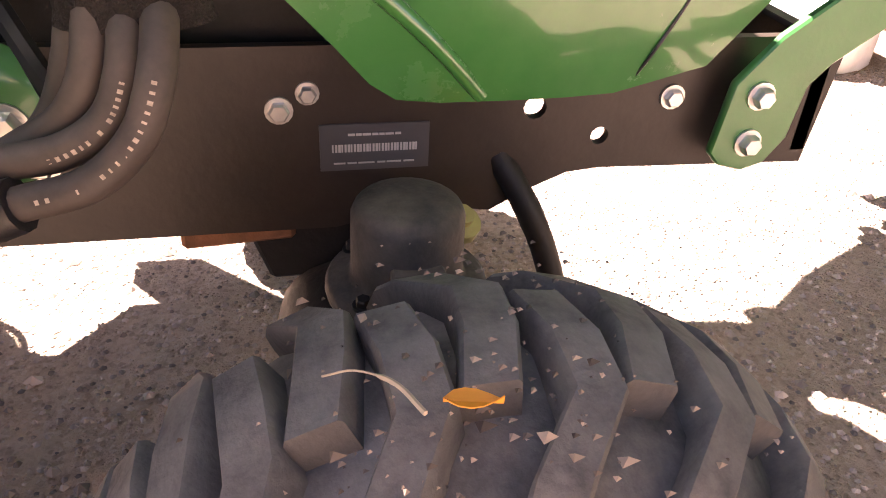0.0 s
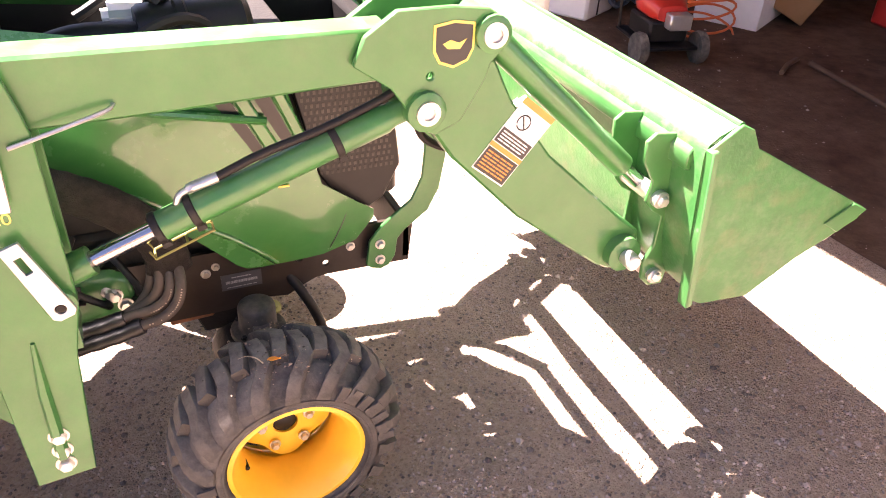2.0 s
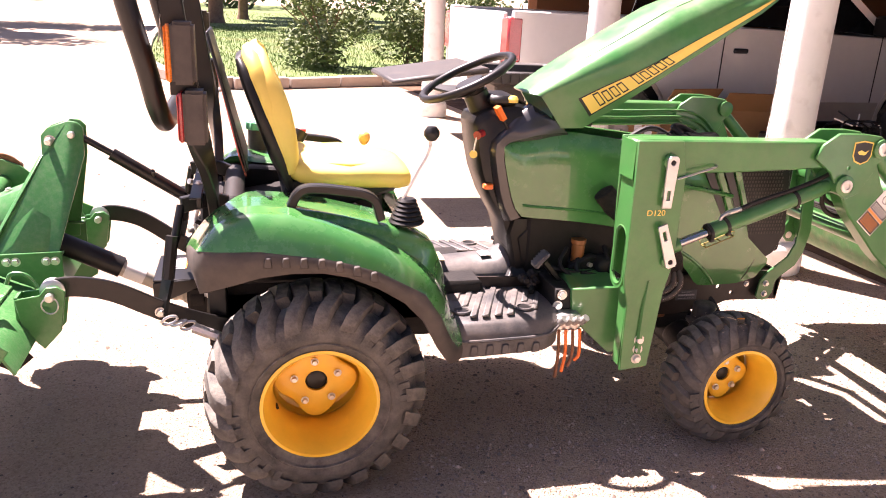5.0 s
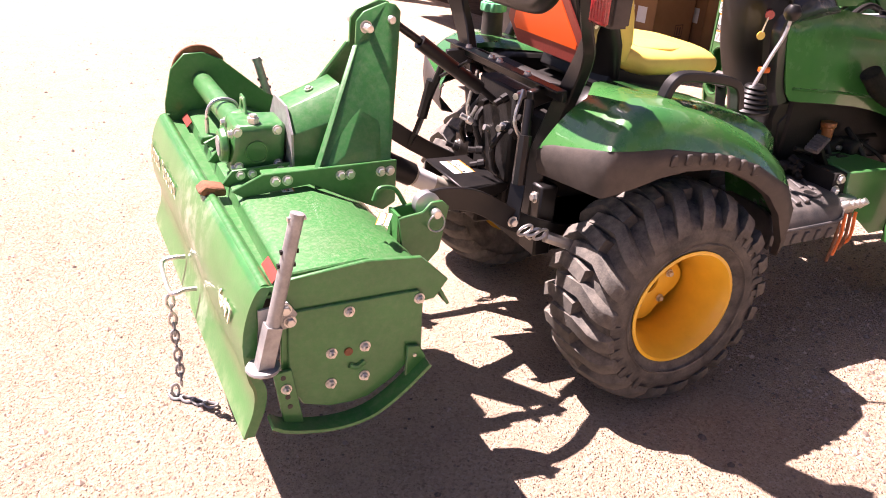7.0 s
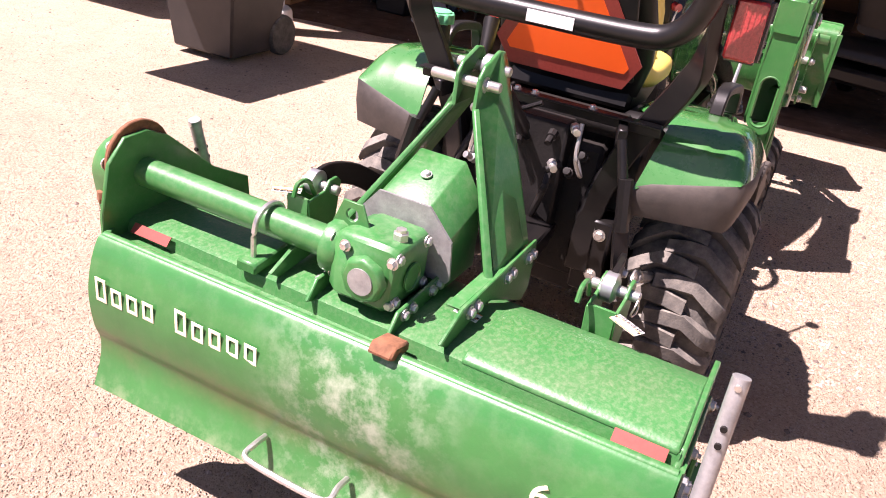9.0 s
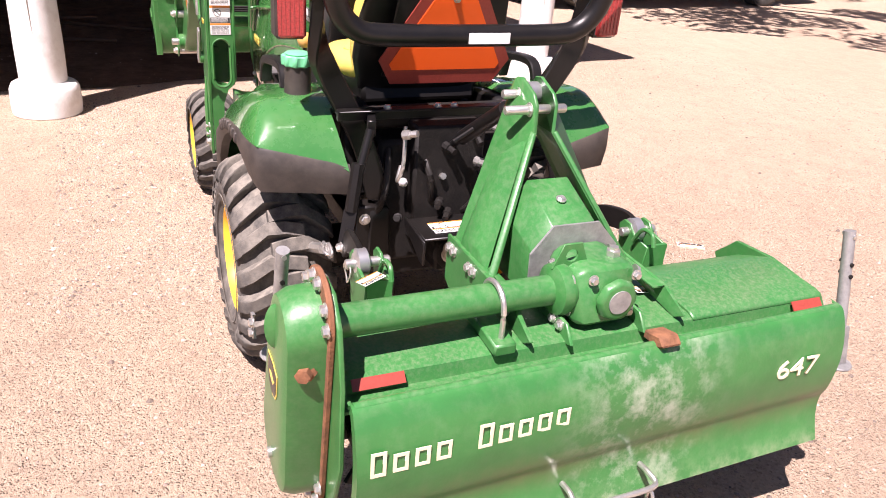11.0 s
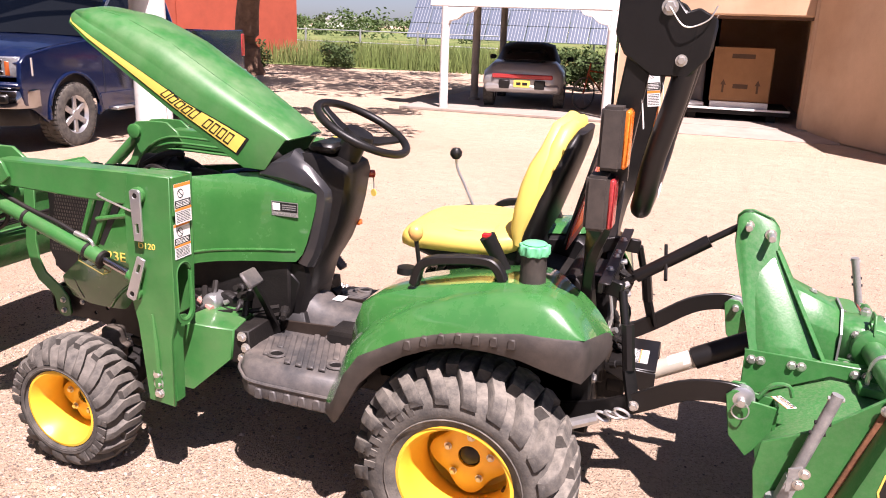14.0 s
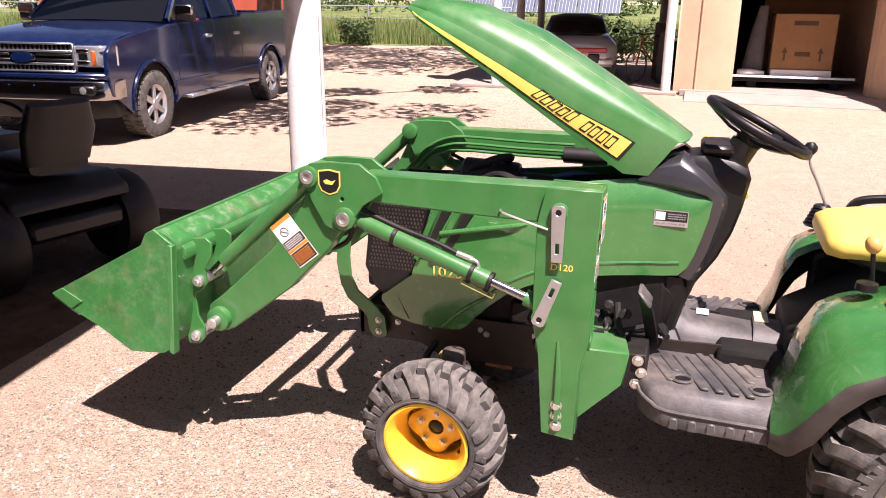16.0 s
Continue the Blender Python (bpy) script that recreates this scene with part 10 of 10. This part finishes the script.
def ride_on(m, label):
    t = thing("riding_mower", label, "riding mower", m=m)
    bm = B()
    box(bm, (-0.75, -0.30, 0.30), (0.75, 0.30, 0.42))
    part("chassis", bm, BLACK_PAINT, t, bevel=0.03)
    bm = B()
    loop_loft(bm, [[(x, -w, z0), (x, -w, z1 - 0.06), (x, -w * 0.7, z1), (x, w * 0.7, z1), (x, w, z1 - 0.06), (x, w, z0)] for x, w, z0, z1 in ((0.05, 0.28, 0.42, 0.80), (0.5, 0.27, 0.42, 0.78), (0.85, 0.22, 0.42, 0.66))])
    part("hood", bm, BLACK, t)
    bm = B()
    loop_loft(bm, [[(x, -0.38, z0), (x, -0.36, z1), (x, 0.36, z1), (x, 0.38, z0)] for x, z0, z1 in ((-0.72, 0.46, 0.54), (-0.58, 0.52, 0.62), (-0.25, 0.50, 0.60), (-0.1, 0.40, 0.46))])
    part("rear_fender", bm, BLACK, t, bevel=0.02)
    bm = B()
    pillow(bm, [((-0.62, 0, 0.70), 0.18, 0.05, (0, 0, 1)), ((-0.4, 0, 0.71), 0.22, 0.06, (0, 0, 1)), ((-0.22, 0, 0.70), 0.19, 0.05, (0, 0, 1))])
    part("seat", bm, BLACK, t, "black seat")
    bm = B()
    pillow(bm, [((-0.60, 0, 0.72), 0.20, 0.05, (1, 0, 0.2)), ((-0.66, 0, 0.90), 0.22, 0.05, (1, 0, 0.2)), ((-0.70, 0, 1.06), 0.18, 0.04, (1, 0, 0.3))])
    part("backrest", bm, BLACK, t, "black backrest")
    bm = B()
    tube(bm, [(0.02 + 0.17 * math.cos(a), 0.17 * math.sin(a), 0.95 + 0.06 * math.cos(a)) for a in [2 * math.pi * i / 24 for i in range(24)]], 0.013, 8, closed=True)
    tube(bm, [(0.02, 0, 0.94), (0.12, 0, 0.70)], 0.02, 8)
    part("steering_wheel", bm, BLACK, t)
    for s in (1, -1):
        for x, R, W, rr in ((-0.5, 0.29, 0.22, 0.13), (0.62, 0.20, 0.15, 0.09)):
            bm = B()
            lathe(bm, [(rr, -W / 2), (R - 0.03, -W / 2), (R, -W * 0.3), (R, W * 0.3), (R - 0.03, W / 2), (rr, W / 2)], (x, s * 0.42, R), (0, 1, 0), 26, closed=False)
            w = part("tyre", bm, RUBBER_HOSE, t)
            bm = B()
            lathe(bm, [(rr, W * 0.45 * s), (rr * 0.8, W * 0.3 * s), (0.0, W * 0.25 * s)], (x, s * 0.42, R), (0, 1, 0), 22, closed=False)
            part("wheel_disc", bm, DISC_DULL, w, "dull orange wheel disc")
    return t


ride_on(pose(4.79, -1.02, 0, 0, 0, -15), "dark riding mower with dull orange wheels parked under the carport")
ride_on(pose(7.5, 1.7, 0, 0, 0, 120), "green riding mower in the dim back of the carport")
bm = B()
box(bm, (-0.03, -0.45, 0), (0.03, 0.45, 1.5), Matrix.Translation((6.6, -1.6, 0)) @ pose(0, 0, 0, 0, 12, 20))
obj("leaning_board", bm, BLACK, "dark board leaning in the carport shade", "board", bevel=0.01)
bm = B()
box(bm, (-0.3, -0.3, 0), (0.3, 0.3, 1.25), pose(7.1, -1.0, 0, 0, 0, 10))
obj("tall_crate", bm, CARDBOARD, "tall tan crate in the carport shade", "box", bevel=0.01)

# ---- lawn, kerb and planting behind the tractor's right-hand view ----
kerb_line = [(-3.6, 60.0), (-3.0, 33.0), (-2.7, 21.5), (-2.2, 14.5), (-1.75, 11.6), (-1.15, 10.2), (-0.3, 9.6), (0.7, 10.0), (2.0, 10.45), (4.5, 11.1), (12.0, 12.6)]
kl = [(v.x, v.y) for v in smooth_path([(x, y, 0) for x, y in kerb_line], 4)]
kerb = thing("kerb", "pale stone kerb round the lawn, in separate blocks", "kerb", kind="structure")
count = 0
acc = 0.0
pts = [Vector((x, y, 0)) for x, y in kl]
dense = []
for a, b in zip(pts, pts[1:]):
    n = max(1, int((b - a).length / 0.1))
    dense += [a + (b - a) * i / n for i in range(n)]
i = 0
while i < len(dense) - 8:
    a = dense[i]
    L = 7 if a.y < 16 else 20
    b = dense[min(i + L, len(dense) - 1)]
    d = (b - a).normalized()
    ang = math.atan2(d.y, d.x)
    bm = B()
    rnd = random.Random(i)
    box(bm, (0.01, -0.09, 0), ((b - a).length - 0.01, 0.09, 0.17 + rnd.uniform(-0.012, 0.012)), Matrix.Translation(a) @ Matrix.Rotation(ang, 4, "Z"))
    part("kerb_stone", bm, CONCRETE, kerb, bevel=0.015)
    i += L
bm = B()
lawn_pts = [(x + 0.06, y + 0.08) for x, y in kl] + [(60, 16), (60, 60)]
vs = [bm.verts.new((x, y, 0.09)) for x, y in lawn_pts]
es = [bm.edges.new((vs[i], vs[(i + 1) % len(vs)])) for i in range(len(vs))]
bmesh.ops.triangle_fill(bm, edges=es, use_beauty=True)
tagged(part("lawn", bm, LAWN), "sunlit green lawn behind a kerb", "lawn", kind="structure")


def stuff(name, verts, faces, mat, label, category):
    me = bpy.data.meshes.new(name)
    me.from_pydata(verts, [], faces)
    me.materials.append(mat)
    return tagged(new(name, me), label, category, kind="stuff")


def blades(name, n, place, h0, h1, w, mat, label, seed, lean=0.35, base=0.0):
    rnd = random.Random(seed)
    V, F = [], []
    for _ in range(n):
        x, y = place(rnd)
        h = rnd.uniform(h0, h1)
        a = rnd.uniform(0, 6.28)
        dx, dy = math.cos(a) * w, math.sin(a) * w
        lx, ly = rnd.gauss(0, lean) * h, rnd.gauss(0, lean) * h
        k = len(V)
        V += [(x - dx, y - dy, base), (x + dx, y + dy, base), (x + lx * 0.4 + dx * 0.7, y + ly * 0.4 + dy * 0.7, base + h * 0.6), (x + lx * 0.4 - dx * 0.7, y + ly * 0.4 - dy * 0.7, base + h * 0.6), (x + lx, y + ly, base + h)]
        F += [(k, k + 1, k + 2, k + 3), (k + 3, k + 2, k + 4)]
    return stuff(name, V, F, mat, label, "grass")


def in_lawn(rnd):
    while True:
        x, y = rnd.uniform(-2.6, 7.0), rnd.uniform(9.9, 26) if rnd.random() < 0.75 else rnd.uniform(20, 42)
        edge = None
        for (x0, y0), (x1, y1) in zip(kl, kl[1:]):
            if y0 >= y >= y1 and y > 9.7:
                edge = x0 + (x1 - x0) * (y0 - y) / max(y0 - y1, 1e-6)
                break
        low = 9.75 + 0.27 * max(0, x)
        if edge is not None and x > edge + 0.15 and y > low + 0.15:
            return x, y


blades("lawn_grass", 26000, in_lawn, 0.04, 0.10, 0.006, LAWN, "short lawn grass blades", 3, base=0.085)


def leaf_cloud(centres, n, size, seed, flat=0.6):
    """Many small leaf quads scattered in uneven clumps."""
    rnd = random.Random(seed)
    V, F = [], []
    for _ in range(n):
        c, r = centres[rnd.randrange(len(centres))]
        while True:
            p = Vector((rnd.uniform(-1, 1), rnd.uniform(-1, 1), rnd.uniform(-1, 1)))
            if 0.25 < p.length < 1:
                break
        p = Vector(c) + Vector((p.x * r, p.y * r, p.z * r * flat))
        s = size * rnd.uniform(0.6, 1.4)
        u = Vector((rnd.gauss(0, 1), rnd.gauss(0, 1), rnd.gauss(0, 0.6))).normalized()
        v = u.cross(Vector((rnd.gauss(0, 1), rnd.gauss(0, 1), rnd.gauss(0, 1)))).normalized()
        k = len(V)
        V += [p - u * s, p + v * s * 0.45, p + u * s, p - v * s * 0.45]
        F.append((k, k + 1, k + 2, k + 3))
    return V, F


def tree(x, y, h, r, crown, seed, label, n=5000, leaf=0.11, mat=None, lean=(0, 0)):
    t = thing("tree", label, "tree", m=Matrix.Translation((x, y, 0)))
    rnd = random.Random(seed)
    bm = B()
    trunk = smooth_path([(0, 0, 0), (0.05 + lean[0] * 0.1, lean[1] * 0.1, h * 0.35), (lean[0] * 0.4, lean[1] * 0.4, h * 0.65), (lean[0], lean[1], h)], 5)
    k = len(trunk)
    tube(bm, trunk, [r * 1.35 if i == 0 else r * (1 - 0.7 * i / k) for i in range(k)], 12)
    part("trunk", bm, BARK, t, "rough brown trunk")
    clumps = []
    for i in range(crown[0]):
        a = rnd.uniform(0, 6.28)
        d = rnd.uniform(0.25, 1.0) * crown[1]
        c = Vector((lean[0] + d * math.cos(a), lean[1] + d * math.sin(a), h + rnd.uniform(-0.15, 0.5) * crown[1]))
        clumps.append((c, rnd.uniform(0.18, 0.38) * crown[1]))
        if i < 9:
            bm = B()
            s = trunk[int(k * rnd.uniform(0.45, 0.9))]
            tube(bm, smooth_path([s, (s + c) / 2 + Vector((0, 0, 0.3)), c]), [r * 0.35 * (1 - 0.75 * j / 13) for j in range(13)], 7)
            part("limb", bm, BARK, t)
    V, F = leaf_cloud(clumps, n, leaf, seed)
    me = bpy.data.meshes.new("crown")
    me.from_pydata(V, [], F)
    me.materials.append(mat or LEAF)
    c = new("crown", me)
    c.parent = t
    return t


tree(12.9, -18.3, 5.6, 0.42, (26, 6.5), 11, "big shade tree with a rough brown trunk beside the yard", 9000, 0.15, lean=(-2.6, 1.8))
# unseen tree, placed and leaned so its crown dapples the gravel
tree(10.6, -2.9, 5.9, 0.26, (12, 3.4), 16, "unseen leaning tree added to cast dappled shade on the yard", 2600, 0.12, lean=(-5.6, -3.2))
tree(-1.3, 29.0, 4.8, 0.30, (18, 4.2), 12, "shade tree on the lawn by the driveway", 8000, 0.19)
tree(-9.0, 25.0, 5.2, 0.34, (18, 4.6), 13, "shade tree across the driveway", 9000, 0.20)
tree(3.2, 36.0, 5.2, 0.34, (18, 4.8), 14, "shade tree at the back of the lawn", 8000, 0.20)
tree(-0.3, 33.0, 4.8, 0.22, (12, 3.2), 15, "slim shade tree on the lawn", 3500, 0.13)


def shrub(x, y, r, h, seed, label, n=2500, leaf=0.045, mat=None):
    t = thing("shrub", label, "shrub", m=Matrix.Translation((x, y, 0.05)))
    rnd = random.Random(seed)
    for i in range(7):
        a = rnd.uniform(0, 6.28)
        bm = B()
        tube(bm, smooth_path([(0, 0, 0), (r * 0.3 * math.cos(a), r * 0.3 * math.sin(a), h * 0.5), (r * 0.8 * math.cos(a), r * 0.8 * math.sin(a), h * 0.85)]), 0.012, 6)
        part("stem", bm, BARK, t)
    clumps = [(Vector((rnd.uniform(-r, r) * 0.7, rnd.uniform(-r, r) * 0.7, rnd.uniform(0.2, 1.0) * h)), rnd.uniform(0.25, 0.5) * r) for _ in range(14)]
    V, F = leaf_cloud(clumps, n, leaf, seed, 0.8)
    me = bpy.data.meshes.new("foliage")
    me.from_pydata(V, [], F)
    me.materials.append(mat or LEAF_PALE)
    c = new("foliage", me)
    c.parent = t
    return t


shrub(1.25, 12.6, 1.0, 1.35, 21, "loose pale green shrub on the lawn edge", 5200, 0.05)
shrub(2.9, 12.9, 0.9, 1.2, 22, "loose pale green shrub on the lawn edge", 4200, 0.05)
shrub(5.0, 13.6, 1.1, 1.5, 23, "loose green shrub behind the carport", 3500, 0.05)
for k, (x, y) in enumerate(((14.2, -19.8), (15.5, -21.5), (12.6, -23.6))):
    shrub(x, y, 0.9, 0.7, 40 + k, "low weedy bush at the edge of the yard", 1800, 0.06, LEAF)
for k, (x, y) in enumerate(((2.4, -19.5), (3.6, -20.0), (1.8, -21.0))):
    shrub(x, y, 0.8, 0.9, 60 + k, "green shrub behind the far carport", 2600, 0.06, LEAF)

# ---- field, fence, solar array and distance ----
bm = B()
vs = [bm.verts.new(p) for p in ((-20, -26.5, 0.02), (7.5, -26.0, 0.02), (11, -24.0, 0.02), (17, -23.5, 0.02), (70, -22, 0.02), (160, -300, 0.02), (-120, -300, 0.02))]
bm.faces.new(vs)
tagged(part("field", bm, FIELD), "dry green and yellow field behind the yard", "field", kind="structure")
blades("field_grass", 30000, lambda r: (r.uniform(-4, 34), -24.3 - abs(r.gauss(0, 5.0))), 0.35, 1.0, 0.016, FIELD, "tall dry green field grass", 5, 0.18)
fence = thing("pipe_fence", "grey pipe rail fence along the field", "fence")
for i in range(12):
    x = 10 + i * 3.0
    bm = B()
    tube(bm, [(x, -33, 0), (x, -33, 1.35)], 0.05, 8)
    part("post", bm, GALV, fence)
for z in (0.7, 1.25):
    bm = B()
    tube(bm, [(9, -33, z), (44, -33, z)], 0.03, 6)
    part("rail", bm, GALV, fence)
array = thing("solar_array", "long tilted solar panel array on steel posts", "solar panels")
for i in range(10):
    for j in range(3):
        bm = B()
        m = Matrix.Translation((4.6 + i * 1.1, -38.0, 0.95)) @ pose(0, 0, 0, -52, 0, 0)
        box(bm, (0, -0.98 - j * 1.0, 0), (1.06, -0.02 - j * 1.0, 0.04), m)
        p = part("panel", bm, PANEL, array)
        if j == 0:
            bm = B()
            for q in range(6):
                box(bm, (0.04 + q * 0.17, -2.98, 0.04), (0.058 + q * 0.17, -0.02, 0.046), m)
            part("cell_line", bm, GALV, p, "pale cell lines")
for i in range(4):
    bm = B()
    tube(bm, [(5.5 + i * 3.1, -39.0, 0), (5.5 + i * 3.1, -39.0, 2.15)], 0.07, 8)
    part("post", bm, GALV, array)
barn = thing("barn", "red corrugated metal barn behind the tree", "barn", m=pose(21.0, -25.0, 0, 0, 0, -14))
bm = B()
for i in range(44):
    x = -4.4 + i * 0.2
    prism(bm, [(x, 3.05), (x + 0.1, 3.0), (x + 0.2, 3.05)], 0.0, 3.4, "z")
box(bm, (-4.4, -3.0, 0), (4.4, 3.0, 3.4))
part("wall", bm, BARN_RED, barn, "red corrugated wall")
bm = B()
prism(bm, [(-3.3, 3.35), (0, 4.5), (3.3, 3.35), (3.3, 3.5), (0, 4.65), (-3.3, 3.5)], -4.6, 4.6, "x")
part("roof", bm, GALV, barn)
bm = B()
box(bm, (-1.2, 3.03, 0), (0.6, 3.12, 2.3))
part("door", bm, WHITE_PAINT, barn, "white barn door")
for k, (x, y, w) in enumerate(((125, -255, 14), (165, -270, 18), (92, -290, 12))):
    h = thing("far_house", "low pale house far across the field", "house", m=pose(x, y, 0, 0, 0, 10 * k))
    bm = B()
    box(bm, (-w / 2, -3, 0), (w / 2, 3, 2.6))
    part("wall", bm, WHITE_PAINT, h)
    bm = B()
    prism(bm, [(-3.4, 2.6), (0, 4.0), (3.4, 2.6)], -w / 2 - 0.3, w / 2 + 0.3, "x")
    part("roof", bm, GALV, h)
rnd = random.Random(76)
cl = []
for i in range(120):
    cl.append((Vector((rnd.uniform(-30, 95), rnd.uniform(-112, -72), rnd.uniform(0.3, 2.2))), rnd.uniform(1.0, 2.6)))
V, F = leaf_cloud(cl, 22000, 0.22, 75, 0.8)
stuff("field_bushes", V, F, LEAF, "green bushes and weeds at the far side of the field", "bushes")
rnd = random.Random(77)
cl = []
for i in range(150):
    a = rnd.uniform(-300, 420)
    d = rnd.uniform(300, 430)
    cl.append((Vector((a, -d, rnd.uniform(0.5, 2.6))), rnd.uniform(2.5, 5.5)))
V, F = leaf_cloud(cl, 26000, 0.9, 78, 0.8)
stuff("far_trees", V, F, FAR_LEAF, "line of distant trees beyond the field", "trees")
cl = []
for i in range(90):
    cl.append((Vector((rnd.uniform(-90, 80), rnd.uniform(46, 85), rnd.uniform(0.8, 5.5))), rnd.uniform(2.0, 4.5)))
V, F = leaf_cloud(cl, 18000, 0.40, 79, 0.8)
stuff("far_trees", V, F, FAR_LEAF, "line of trees beyond the lawn and driveway", "trees")
bm = B()
hill = [(-900 + 60 * i, 5 + 5 * noise.noise(Vector((i * 0.4, 3.1, 0)))) for i in range(31)]
loft(bm, [[(x, -880, 0) for x, z in hill], [(x, -885, z) for x, z in hill]])
tagged(part("backdrop", bm, FAR_LEAF), "low hazy hills on the horizon", "hills", kind="structure")

# ---- pebbles, twigs and grit on the yard ----
rnd = random.Random(9)
V, F = [], []
for n in range(48000):
    x, y = (rnd.uniform(-4.5, 5.5), rnd.uniform(-5.0, 5.0)) if n < 30000 else (rnd.uniform(0.3, 3.2), rnd.uniform(-1.5, 1.2))
    r = rnd.uniform(0.002, 0.006) * (2.0 if rnd.random() < 0.05 else 1)
    a = rnd.uniform(0, 6.28)
    k = len(V)
    for j in range(5):
        t = a + j * 1.2566
        V.append((x + r * math.cos(t) * rnd.uniform(0.8, 1.3), y + r * math.sin(t) * rnd.uniform(0.8, 1.3), r * 0.15))
    V.append((x, y, r * rnd.uniform(0.7, 1.2)))
    F += [(k + j, k + (j + 1) % 5, k + 5) for j in range(5)]
stuff("pebbles", V, F, material("mixed pebbles", (0.34, 0.265, 0.215), 0.9, vary=0.2, scale=8, islands=0.65), "scattered small pebbles on the gravel", "pebbles")
